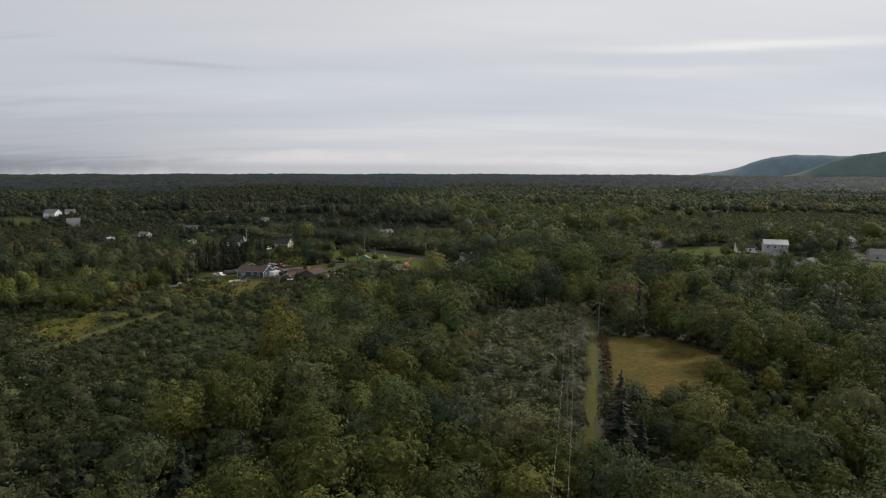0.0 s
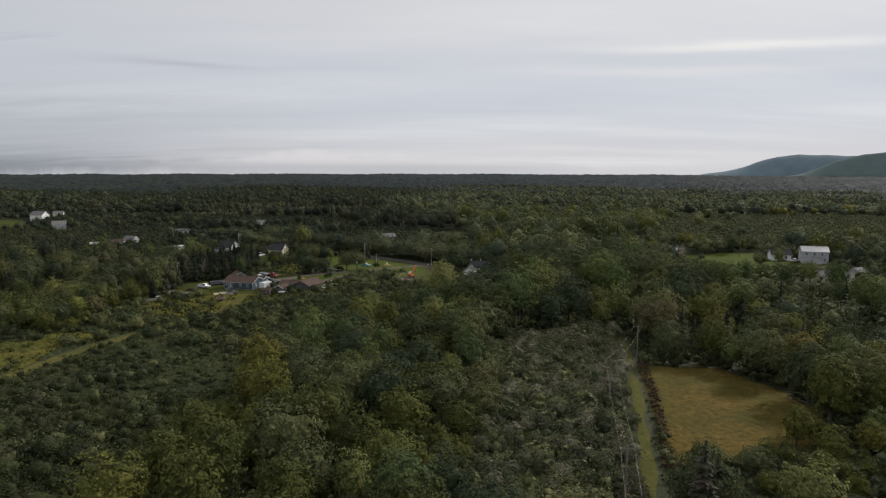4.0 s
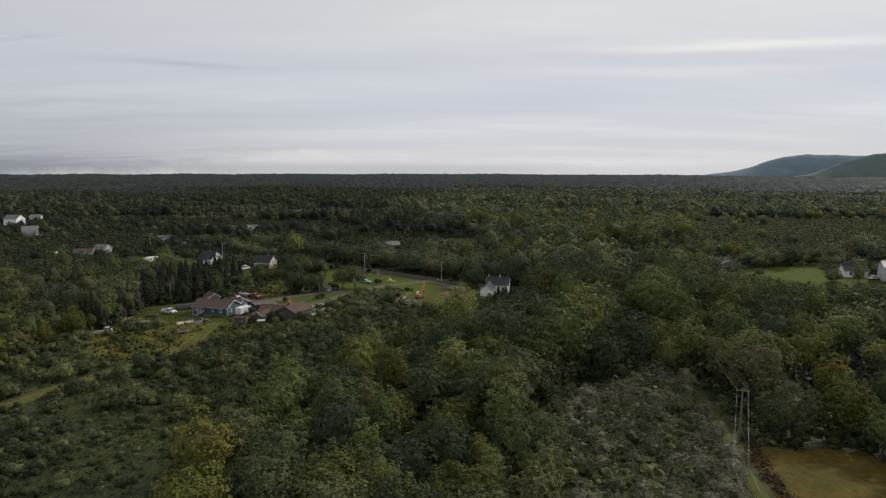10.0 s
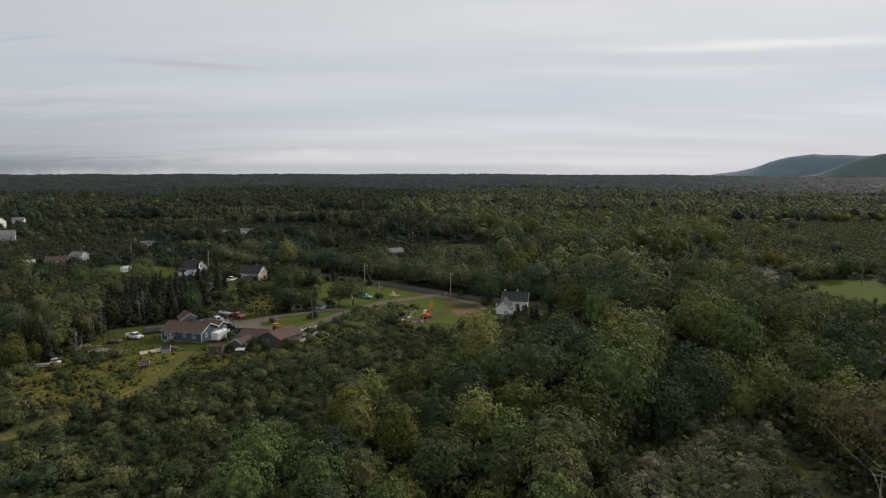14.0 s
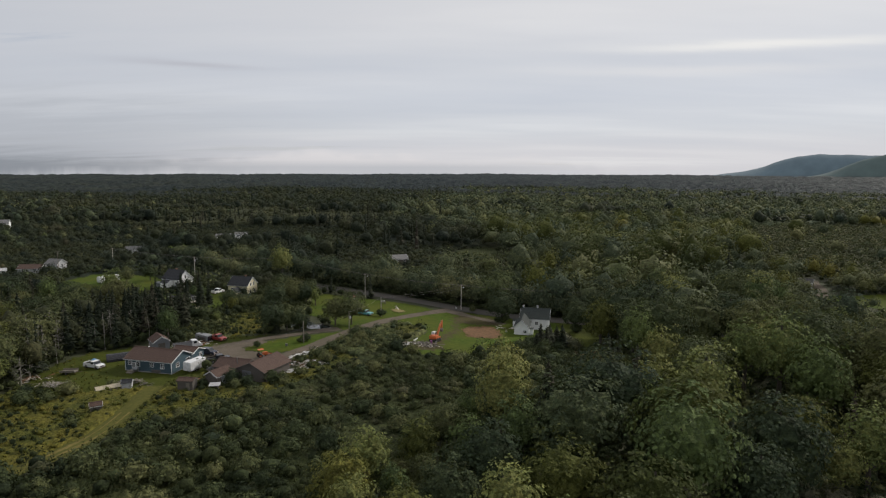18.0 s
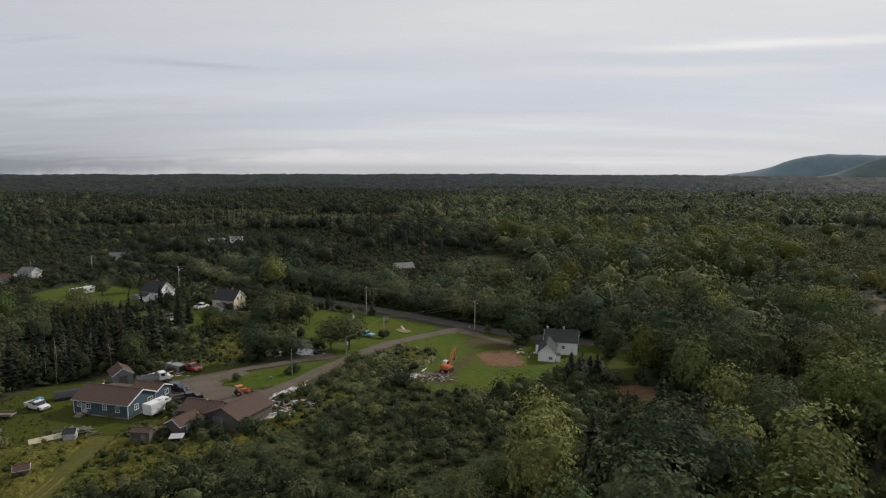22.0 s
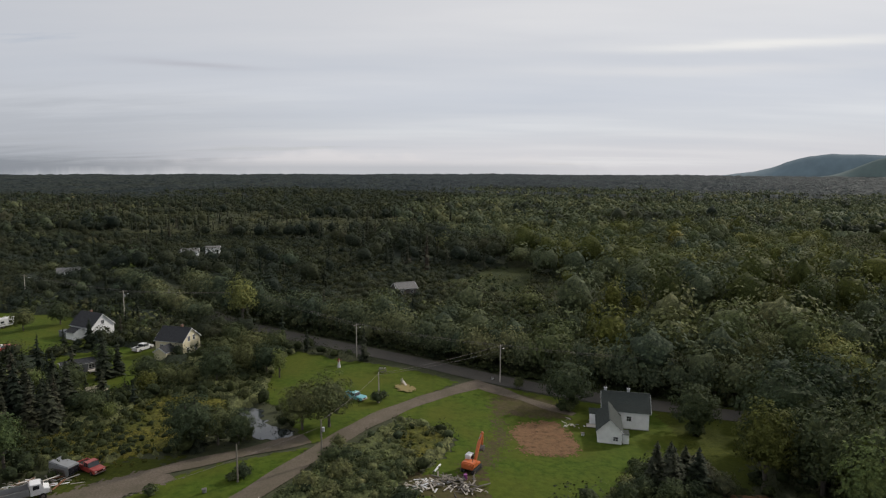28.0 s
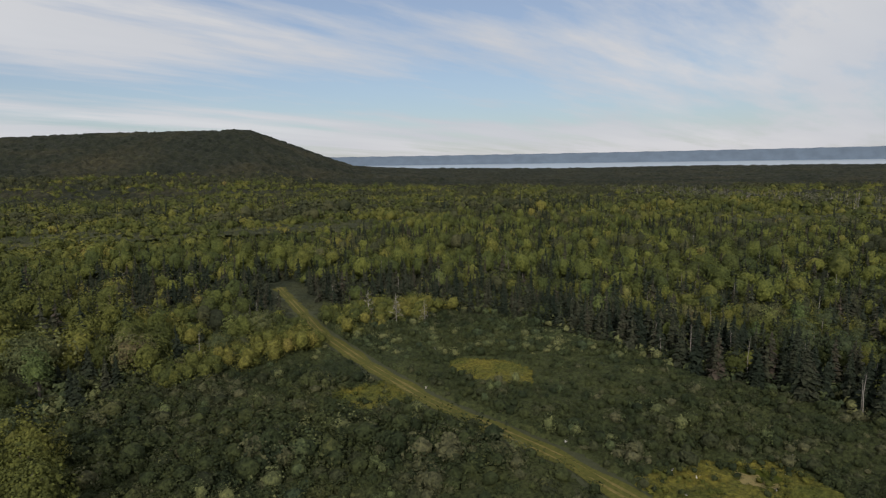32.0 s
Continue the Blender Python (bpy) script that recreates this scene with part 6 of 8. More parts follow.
NAVY_P = paint("navy_paint", (0.018, 0.022, 0.040), 0.25)
RED_P = paint("faded_red_paint", (0.30, 0.045, 0.038), 0.4)
AQUA_P = paint("aqua_paint", (0.12, 0.36, 0.40), 0.35)
ORANGE_P = paint("orange_paint", (0.50, 0.125, 0.035), 0.5)
GREY_P = paint("grey_paint", (0.20, 0.21, 0.22), 0.5)
BLUE_TARP = paint("blue_tarp", (0.07, 0.22, 0.42), 0.5)
TAN_P = paint("tan_paint", (0.42, 0.37, 0.27), 0.6)
STEEL = surface("worn_steel", (0.12, 0.12, 0.125), (0.26, 0.26, 0.27), 6, 0.8, 0.5, 0.7, 0.1, stain=(0.16, 0.10, 0.07))
RUSTY = surface("rusty_steel", (0.11, 0.050, 0.028), (0.24, 0.115, 0.060), 6, 0.9, 0.85)
RUBBER = surface("rubber", (0.012, 0.012, 0.012), (0.028, 0.027, 0.026), 12, 2, 0.85, bump=0.1)
LAMPGLASS = paint("lamp_lens", (0.55, 0.52, 0.46), 0.15)
m_, n_, l_, b_ = shade("window_glass", 0.06, 0.0, 0.6)
b_.inputs["Base Color"].default_value = (0.018, 0.022, 0.026, 1)
GLASS = m_


# ---------- shaping helpers ----------
def boxes(*specs):
    """One mesh of bevel-cornered blocks: (x, y, z) centre, (sx, sy, sz) size, optional turn about z, optional tilt about x."""
    bm = bmesh.new()
    for sp_ in specs:
        c, s = sp_[0], sp_[1]
        rz, rx = (sp_[2] if len(sp_) > 2 else 0), (sp_[3] if len(sp_) > 3 else 0)
        made = bmesh.ops.create_cube(bm, size=1.0)["verts"]
        bmesh.ops.scale(bm, vec=s, verts=made)
        bmesh.ops.transform(bm, matrix=pose(*c, rx, 0, rz), verts=made)
    return bm


def bevel(bm, width, seg=1):
    bmesh.ops.bevel(bm, geom=bm.edges[:], offset=width, segments=seg, affect="EDGES", clamp_overlap=True)
    return bm


def cyl(r0, r1, h, at_=(0, 0, 0), rx=0, ry=0, sides=12, bm=None):
    bm = bm or bmesh.new()
    made = bmesh.ops.create_cone(bm, cap_ends=True, segments=sides, radius1=r0, radius2=r1, depth=h)["verts"]
    bmesh.ops.transform(bm, matrix=pose(*at_, rx, ry, 0), verts=made)
    return bm


def prism(outline, half, axis="y", at_=(0, 0, 0)):
    """An outline in (u, z) drawn out along an axis to both sides of it."""
    bm = bmesh.new()
    ring = []
    for s in (-half, half):
        ring.append([bm.verts.new((u, s, z) if axis == "y" else (s, u, z)) for u, z in outline])
    k = len(outline)
    for i in range(k):
        bm.faces.new((ring[0][i], ring[0][(i + 1) % k], ring[1][(i + 1) % k], ring[1][i]))
    bm.faces.new(ring[0][::-1])
    bm.faces.new(ring[1])
    bmesh.ops.recalc_face_normals(bm, faces=bm.faces[:])
    bmesh.ops.translate(bm, vec=at_, verts=bm.verts[:])
    return bm


def part(name, bm, material, parent, label="", smooth=False):
    me = bpy.data.meshes.new(name)
    bm.to_mesh(me)
    bm.free()
    if smooth:
        me.polygons.foreach_set("use_smooth", [True] * len(me.polygons))
    me.materials.append(material)
    ob = new(name, me)
    ob.parent = parent
    if label:
        ob["label"] = label
    return ob


def base(name, label, category, x, y, turn=0, z=None, group=""):
    e = new(name)
    e.empty_display_size = 0.5
    e.matrix_basis = pose(x, y, float(land(x, y)) + 0.10 if z is None else z, 0, 0, turn)
    return tagged(e, label, category, group)


def wall_frame(L, W, side):
    """Where a wall's middle is and how it is turned: s, n along x; e, w across."""
    return {"s": pose(0, -W / 2, 0), "n": pose(0, W / 2, 0, 0, 0, 180), "e": pose(L / 2, 0, 0, 0, 0, 90), "w": pose(-L / 2, 0, 0, 0, 0, -90)}[side]


def opening(root_, L, W, side, u, z, w, h, door=False, trim=TRIM, dx=0.0, dy=0.0):
    """A window or a door on a wall: frame, panes with glazing bars, or leaf with knob."""
    m = pose(dx, dy, 0) @ wall_frame(L, W, side) @ pose(u, -0.02, z)
    t = 0.09
    fr = boxes(((0, 0, h / 2 + t / 2), (w + 2 * t, 0.10, t)), ((0, -0.02, -h / 2 - t / 2), (w + 2 * t + 0.08, 0.15, t)),
               ((-w / 2 - t / 2, 0, 0), (t, 0.10, h)), ((w / 2 + t / 2, 0, 0), (t, 0.10, h)))
    if door:
        o = part("door", fr, trim, root_)
        part("door_leaf", bevel(boxes(((0, 0.01, 0), (w, 0.06, h))), 0.01), GREY_P, o, "panelled entrance door")
        part("door_knob", cyl(0.04, 0.04, 0.06, (w / 2 - 0.1, -0.05, -0.05), 90), STEEL, o)
    else:
        o = part("window", fr, trim, root_)
        part("pane", boxes(((-w / 4, 0.012, 0), (w / 2, 0.02, h))), GLASS, o)
        part("pane", boxes(((w / 4, 0.012, 0), (w / 2, 0.02, h))), GLASS, o)
        part("glazing_bar", boxes(((0, -0.01, 0), (0.05, 0.05, h)), ((0, -0.01, 0), (w, 0.04, 0.045))), trim, o)
    o.matrix_basis = m
    return o


def gable_block(root_, L, W, eave, rise, wallm, roofm, over=0.35, dx=0, dy=0, turn=0, trim=TRIM, footing=0.35, thick=0.14, walls=("s", "n", "e", "w")):
    """Four walls with two gables, two roof slopes, ridge cap, barge boards and footing; the ridge runs along x."""
    k = pose(dx, dy, 0, 0, 0, turn)
    t = 0.16
    made = []
    for sd in walls:
        if sd in "sn":
            s = -1 if sd == "s" else 1
            b = boxes(((0, s * (W / 2 - t / 2), eave / 2), (L, t, eave)))
        else:
            s = -1 if sd == "w" else 1
            b = prism([(-W / 2 + t + 0.002, 0), (W / 2 - t - 0.002, 0), (W / 2 - t - 0.002, eave), (0, eave + rise * (1 - 2 * t / W)), (-W / 2 + t + 0.002, eave)], t / 2, "x", (s * (L / 2 - t / 2), 0, 0))
        made.append(part("wall", b, wallm, root_))
    ang = math.atan2(rise, W / 2)
    run = math.hypot(rise, W / 2) + over
    for s in (-1, 1):
        b = boxes(((0, 0, 0), (L + 2 * over, run, thick)))
        bmesh.ops.translate(b, vec=(0, -run / 2, thick / 2), verts=b.verts[:])
        bmesh.ops.transform(b, matrix=pose(0, 0, eave + rise, 0, 0, 0 if s < 0 else 180) @ pose(0, 0, 0, math.degrees(ang)), verts=b.verts[:])
        made.append(part("roof_slope", b, roofm, root_))
        e = boxes(((0, s * (W / 2 + over * math.cos(ang)), eave - over * math.sin(ang) + 0.02), (L + 2 * over + 0.02, 0.05, 0.20)))
        made.append(part("fascia", e, trim, root_))
    for s in (-1, 1):
        for q in (-1, 1):
            b = boxes(((0, 0, 0), (0.05, run, 0.20)))
            bmesh.ops.translate(b, vec=(0, -run / 2, 0.0), verts=b.verts[:])
            bmesh.ops.transform(b, matrix=pose(s * (L / 2 + over + 0.028), 0, eave + rise, 0, 0, 0 if q < 0 else 180) @ pose(0, 0, 0, math.degrees(ang)), verts=b.verts[:])
            made.append(part("barge_board", b, trim, root_))
    made.append(part("ridge_cap", boxes(((0, 0, eave + rise + thick + 0.02), (L + 2 * over, 0.26, 0.06))), roofm, root_))
    if footing:
        made.append(part("footing", boxes(((0, 0, -0.15), (L + 0.1, W + 0.1, footing + 0.25))), CONCRETE, root_))
    for o in made:
        o.matrix_basis = k @ o.matrix_basis
    return made


def stack(root_, x, y, z, h, mat=BRICK, s=0.5):
    o = part("chimney", bevel(boxes(((x, y, z + h / 2), (s, s, h)), ((x, y, z + h), (s + 0.12, s + 0.12, 0.12))), 0.01), mat, root_)
    part("flue", cyl(0.11, 0.10, 0.3, (x, y, z + h + 0.18)), STEEL, o)


def pipe(root_, x, y, z, h, r=0.10):
    o = part("stove_pipe", cyl(r, r, h, (x, y, z + h / 2)), STEEL, root_)
    part("cap", cyl(r * 1.9, r * 0.4, 0.18, (x, y, z + h + 0.1)), STEEL, o)


# ---------- the blue house ----------
blue = base("bungalow", "long blue-sided bungalow with a brown shingle roof and white trim", "house", -79.3, 274.9, -14.5)
gable_block(blue, 12.6, 7.6, 2.9, 1.75, BLUE_SIDE, BROWN_ROOF, 0.4)
gable_block(blue, 6.0, 4.6, 2.75, 0.95, BLUE_SIDE, BROWN_ROOF, 0.3, 3.3, 6.1, walls=("n", "e", "w"))
part("lean_to_roof", boxes(((-3.0, 5.0, 2.75), (6.6, 3.6, 0.14), 0, -9)), BROWN_ROOF, blue)
part("lean_to_wall", boxes(((-3.0, 6.6, 1.2), (6.4, 0.14, 2.4)), ((-6.2, 5.2, 1.25), (0.14, 2.7, 2.5))), BLUE_SIDE, blue)
for u, zz, w, h in ((-5.0, 1.9, 0.8, 0.8), (-2.8, 1.75, 0.9, 1.0), (1.0, 1.85, 0.8, 0.9), (3.9, 1.7, 0.8, 1.0)):
    opening(blue, 12.6, 7.6, "s", u, zz, w, h)
opening(blue, 12.6, 7.6, "e", -1.6, 1.7, 0.9, 1.0)
opening(blue, 12.6, 7.6, "e", 2.2, 1.75, 1.3, 1.0)
opening(blue, 12.6, 4.6, "e", 0.9, 1.75, 0.9, 0.9, dy=6.1)
opening(blue, 12.6, 7.6, "s", -4.0, 1.0, 0.9, 2.0, True)
opening(blue, 12.6, 7.6, "w", 0.5, 1.7, 1.0, 1.0)
for sx in (-6.31, 6.31):
    part("corner_board", boxes(((sx, -3.82, 1.45), (0.12, 0.12, 2.9))), TRIM, blue)
part("doorstep", bevel(boxes(((-4.0, -4.5, 0.15), (1.6, 1.3, 0.4)), ((-4.0, -5.4, 0.05), (1.6, 0.5, 0.2))), 0.02), RAWWOOD, blue, "weathered wooden doorstep")
part("oil_tank", cyl(0.4, 0.4, 1.3, (-3.0, -4.4, 0.75), 0, 90, 16), GREY_P, blue, "grey oil tank on legs")
part("cellar_hatch", boxes(((2.2, -3.95, 0.45), (2.4, 0.1, 0.7))), OLD_BOARD, blue)
pipe(blue, -3.4, 0.9, 4.2, 0.9)
part("roof_vent", cyl(0.22, 0.22, 0.35, (-3.0, 0.3, 4.7), 0, 0, 14), WHITE_P, blue, "white roof vent")
part("down_pipe", boxes(((6.36, 3.7, 1.4), (0.09, 0.09, 2.7))), TRIM, blue)


def shed(name, label, x, y, turn, L, W, eave, rise, wallm, roofm, over=0.25, trim=None, dr=True):
    r = base(name, label, "shed", x, y, turn)
    gable_block(r, L, W, eave, rise, wallm, roofm, over, trim=trim or wallm, footing=0)
    if dr:
        o = part("door", boxes(((L / 2 + 0.03, 0, eave * 0.42), (0.06, min(1.7, W * 0.5), eave * 0.84))), GREY_SIDE if wallm is not GREY_SIDE else OLD_BOARD, r)
        part("hinge", boxes(((L / 2 + 0.07, -0.6, eave * 0.25), (0.02, 0.3, 0.05)), ((L / 2 + 0.07, -0.6, eave * 0.65), (0.02, 0.3, 0.05))), STEEL, o)
    return r


shed("garden_shed", "grey gabled shed with a brown shingle roof", -86.2, 290.2, -52, 5.0, 4.0, 2.6, 1.3, GREY_SIDE, BROWN_ROOF, trim=TRIM)
gA = base("garage", "weathered grey garage with a broad brown shingle roof", "garage", -52.3, 268.6, 66)
gable_block(gA, 9.0, 7.4, 2.5, 1.6, OLD_BOARD, BROWN_ROOF, 0.4, trim=OLD_BOARD, footing=0)
opening(gA, 9.0, 7.4, "w", -1.5, 1.3, 1.0, 0.9, trim=OLD_BOARD)
part("door", boxes(((-4.53, 1.2, 1.1), (0.06, 2.4, 2.2))), GREY_SIDE, gA)
gB = base("workshop", "low brown-roofed workshop joined between the sheds", "shed", -59.2, 269.8, -14)
gable_block(gB, 7.6, 5.6, 2.3, 1.3, OLD_BOARD, BROWN_ROOF, 0.3, trim=OLD_BOARD, footing=0)
pipe(gB, 1.4, -1.6, 2.9, 1.5, 0.13)
gC = base("workshop", "small grey-boarded shed with a pale door", "shed", -61.0, 264.0, 62)
gable_block(gC, 4.6, 3.6, 2.2, 1.0, OLD_BOARD, BROWN_ROOF, 0.25, trim=TRIM, footing=0)
part("door", boxes(((0.3, -1.83, 0.95), (2.8, 0.05, 1.8))), PALE_SIDE, gC, "pale blue-grey boarded side")
gD = base("privy", "small dark wooden hut with a brown lid roof", "shed", -66.4, 259.7, -6)
for o in gable_block(gD, 3.4, 2.0, 2.2, 0.4, OLD_BOARD, BROWN_ROOF, 0.2, trim=OLD_BOARD, footing=0):
    pass
part("door", boxes(((0.6, -1.03, 0.95), (0.8, 0.05, 1.8))), RAWWOOD, gD)
gE = base("lean_to", "low shelter with a pale sheet-metal top", "shed", -60.3, 259.2, 0)
part("top_sheet", boxes(((0, 0, 1.35), (2.3, 1.8, 0.06), 10, 6)), TIN, gE)
for px_ in (-0.95, 0.95):
    for py_ in (-0.7, 0.7):
        part("post", boxes(((px_, py_, 0.6), (0.12, 0.12, 1.3))), RAWWOOD, gE)
part("back_board", boxes(((0, 0.75, 0.6), (2.1, 0.06, 1.1))), OLD_BOARD, gE)
hut = base("chicken_hut", "small grey hut with a dark pitched roof", "hut", -80.2, 261.2, 14)
gable_block(hut, 1.9, 1.6, 1.2, 0.5, PALE_SIDE, DARK_ROOF, 0.15, trim=PALE_SIDE, footing=0)
run = base("chicken_run", "long low run under a cream sheet roof", "coop", -83.2, 259.0, 38)
part("sheet", boxes(((0, 0.15, 0.85), (5.0, 1.2, 0.05), 0, 28)), TAN_P, run, "cream corrugated sheet")
part("side_board", boxes(((0, -0.35, 0.25), (5.0, 0.05, 0.5)), ((0, 0.7, 0.5), (5.0, 0.05, 1.0))), OLD_BOARD, run)
for q in (-2.4, 0, 2.4):
    part("post", boxes(((q, 0.3, 0.4), (0.08, 0.08, 0.8))), RAWWOOD, run)
old = base("pump_hut", "leaning brown hut half hidden in weeds", "hut", -79.3, 247.2, 30)
gable_block(old, 2.0, 1.6, 1.5, 0.5, OLD_BOARD, BROWN_ROOF, 0.15, trim=TRIM, footing=0)
qt = base("quonset_shelter", "dark half-round tarp shelter with a pale hooped front", "shelter", -92.3, 281.0, 30)
arc = [(1.45 * math.cos(a * math.pi / 10), 1.75 * math.sin(a * math.pi / 10)) for a in range(11)]
inner = [(1.38 * math.cos(a * math.pi / 10), 1.67 * math.sin(a * math.pi / 10)) for a in range(10, -1, -1)]
part("cover", prism(arc + inner, 2.7, "x"), BLACK_P, qt, "dark stretched tarp")
part("front_hoop", prism([(u * 1.03, z * 1.03) for u, z in arc] + inner, 0.06, "x", (2.72, 0, 0)), PALEWOOD, qt)
part("stored_wood", bevel(boxes(((0.8, 0.2, 0.5), (2.5, 1.6, 1.0))), 0.1), RAWWOOD, qt)

# ---------- the white house ----------
wh = base("farmhouse", "white clapboard farmhouse with a dark green shingle roof", "house", 18.4, 327.2, -12, z=float(land(17, 325)) + 0.1)
gable_block(wh, 8.8, 7.0, 3.7, 2.5, WHITE_SIDE, GREEN_ROOF, 0.35)
gable_block(wh, 9.0, 4.4, 2.9, 2.1, WHITE_SIDE, GREEN_ROOF, 0.3, -3.4, -7.6, 90)
stack(wh, -3.9, 0.3, 5.9, 1.0, PALE_SIDE)
stack(wh, 0.6, 0.2, 6.0, 1.0, PALE_SIDE)
opening(wh, 8.8, 7.0, "s", 0.6, 2.2, 0.8, 0.9)
opening(wh, 8.8, 7.0, "e", 0.5, 2.0, 0.9, 1.3)
opening(wh, 8.8, 7.0, "e", 0.0, 4.4, 0.8, 1.0)
opening(wh, 8.8, 7.0, "n", -2.0, 2.0, 0.9, 1.3)
opening(wh, 8.8, 7.0, "n", 2.0, 2.0, 0.9, 1.3)
opening(wh, 4.4, 9.0, "s", 0.9, 1.5, 0.8, 0.7, dx=-3.2, dy=-7.6)
opening(wh, 4.4, 9.0, "e", -3.0, 1.3, 0.9, 2.0, True, dx=-3.2, dy=-7.6)
part("porch_roof", boxes(((-0.5, -10.6, 2.3), (1.3, 2.2, 0.1), 0, 0)), GREEN_ROOF, wh)
part("porch_wall", boxes(((-0.45, -11.5, 1.1), (1.1, 0.12, 2.2)), ((0.05, -10.6, 1.1), (0.12, 1.9, 2.2))), WHITE_SIDE, wh)
part("side_porch", boxes(((-5.9, -1.6, 1.2), (2.0, 2.6, 2.4))), WHITE_SIDE, wh)
part("side_porch_roof", boxes(((-5.9, -1.6, 2.48), (2.4, 3.0, 0.12))), GREEN_ROOF, wh)
part("deck", bevel(boxes(((-6.4, -4.0, 0.35), (2.2, 1.6, 0.12))), 0.02), PALEWOOD, wh)
part("footing_step", boxes(((-0.4, -12.2, 0.1), (1.2, 0.8, 0.25))), CONCRETE, wh)

# ---------- houses beyond the pond ----------
cr = base("cottage", "cream-sided two-storey cottage with a charcoal roof", "house", -87.3, 363.0, -14)
gable_block(cr, 8.0, 7.0, 4.1, 2.7, CREAM_SIDE, DARK_ROOF, 0.3)
for u, zz in ((-1.5, 1.5), (1.6, 1.5), (-1.0, 4.3), (1.0, 4.3)):
    opening(cr, 8.0, 7.0, "e", u, zz, 0.8, 1.2)
for u in (-2.2, 0.6, 2.6):
    opening(cr, 8.0, 7.0, "s", u, 2.4, 0.9, 1.2)
gable_block(cr, 4.2, 3.4, 2.3, 1.1, CREAM_SIDE, DARK_ROOF, 0.25, 0.4, -5.4, 90)
stack(cr, 1.2, 0.3, 6.5, 0.9)
w1 = base("cottage", "white steep-gabled cottage with a dark roof and side shed", "house", -119.5, 380.6, -26)
gable_block(w1, 9.0, 7.0, 3.2, 3.2, WHITE_SIDE, DARK_ROOF, 0.3)
gable_block(w1, 3.6, 3.4, 2.1, 0.9, WHITE_SIDE, DARK_ROOF, 0.2, -0.2, -5.0)
opening(w1, 9.0, 7.0, "e", -1.5, 1.5, 0.8, 1.2)
opening(w1, 9.0, 7.0, "e", 1.5, 1.5, 0.8, 1.2)
opening(w1, 9.0, 7.0, "e", 0, 4.2, 0.8, 1.0)
opening(w1, 9.0, 7.0, "s", 3.0, 1.6, 1.0, 1.1)
part("side_store", boxes(((-4.6, -4.9, 0.9), (3.6, 2.0, 1.8))), GREY_SIDE, w1)
stack(w1, -0.6, 0.3, 6.0, 0.9)
bg = base("mobile_home", "low dark-roofed mobile home with a small deck", "house", -104.0, 348.6, 42)
gable_block(bg, 9.0, 4.0, 2.1, 0.6, GREY_SIDE, DARK_ROOF, 0.25)
opening(bg, 9.0, 4.0, "s", 1.5, 1.2, 1.2, 0.9)
opening(bg, 9.0, 4.0, "s", -2.5, 1.2, 1.0, 0.9)
opening(bg, 9.0, 4.0, "s", 3.4, 1.05, 0.85, 1.9, True)
part("deck", bevel(boxes(((2.6, -3.2, 0.4), (4.2, 2.2, 0.15))), 0.02), PALEWOOD, bg)
for q in (0.7, 2.6, 4.5):
    part("deck_post", boxes(((q, -4.2, 0.6), (0.1, 0.1, 1.4))), PALEWOOD, bg)
ts = base("garden_shed", "low shed with a tan sheet roof on the lawn", "shed", -91.2, 331.6, 40)
gable_block(ts, 3.6, 2.4, 1.3, 0.8, OLD_BOARD, TAN_P, 0.2, trim=OLD_BOARD, footing=0)


# ---------- farm on the rise and the far houses ----------
def simple_house(name, label, x, y, turn, L, W, eave, rise, wallm, roofm, wins=(), chim=False):
    r = base(name, label, "house", x, y, turn)
    gable_block(r, L, W, eave, rise, wallm, roofm, 0.35)
    for sd, u, zz in wins:
        opening(r, L, W, sd, u, zz, 0.95, 1.25)
    if chim:
        stack(r, 0.5, 0, eave + rise - 0.3, 1.0)
    return r


big = base("farmhouse", "tall pale grey farmhouse under a white metal roof", "house", 168.3, 307.0, -18)
gable_block(big, 10.5, 7.0, 5.4, 1.9, PALE_SIDE, TIN, 0.3)
for u in (-3.6, -0.4, 2.6):
    opening(big, 10.5, 7.0, "s", u, 4.2, 0.9, 1.2)
opening(big, 10.5, 7.0, "s", 3.8, 1.6, 0.9, 1.2)
opening(big, 10.5, 7.0, "w", 0, 1.8, 0.9, 1.2)
opening(big, 10.5, 7.0, "w", 0, 4.2, 0.9, 1.2)
gable_block(big, 3.4, 2.6, 2.4, 0.8, PALE_SIDE, PALE_ROOF, 0.2, 0.4, -4.8)
stack(big, 0.8, 0, 7.0, 0.9)
simple_house("cottage", "white cottage with a dark grey roof beside the farmhouse", 158.0, 316.5, -12, 8.4, 6.0, 2.7, 2.0, WHITE_SIDE, DARK_ROOF, (("s", -2, 1.5), ("s", 2, 1.5), ("e", 0, 1.5)))
ob_ = simple_house("outbuilding", "long cream outbuilding with a grey roof", 148.5, 260.5, -34, 12.0, 6.0, 2.5, 1.5, CREAM_SIDE, PALE_ROOF, (("s", -4, 1.4), ("s", 3.5, 1.4)))
part("garage_door", boxes(((0.2, -3.05, 1.0), (2.0, 0.08, 2.0))), BROWN_ROOF, ob_)
simple_house("cabin", "small white cabin with a dark flat-pitched roof", 124.4, 363.2, -30, 6.2, 4.4, 2.3, 0.9, WHITE_SIDE, DARK_ROOF, (("s", -1.6, 1.3), ("s", 1.4, 1.3)))
simple_house("house", "grey house with a pale roof beside the farm lane", 207, 287, -20, 9, 7, 3.0, 2.2, PALE_SIDE, PALE_ROOF, (("s", -2, 1.5), ("w", 0, 1.5), ("s", 2, 1.5)))
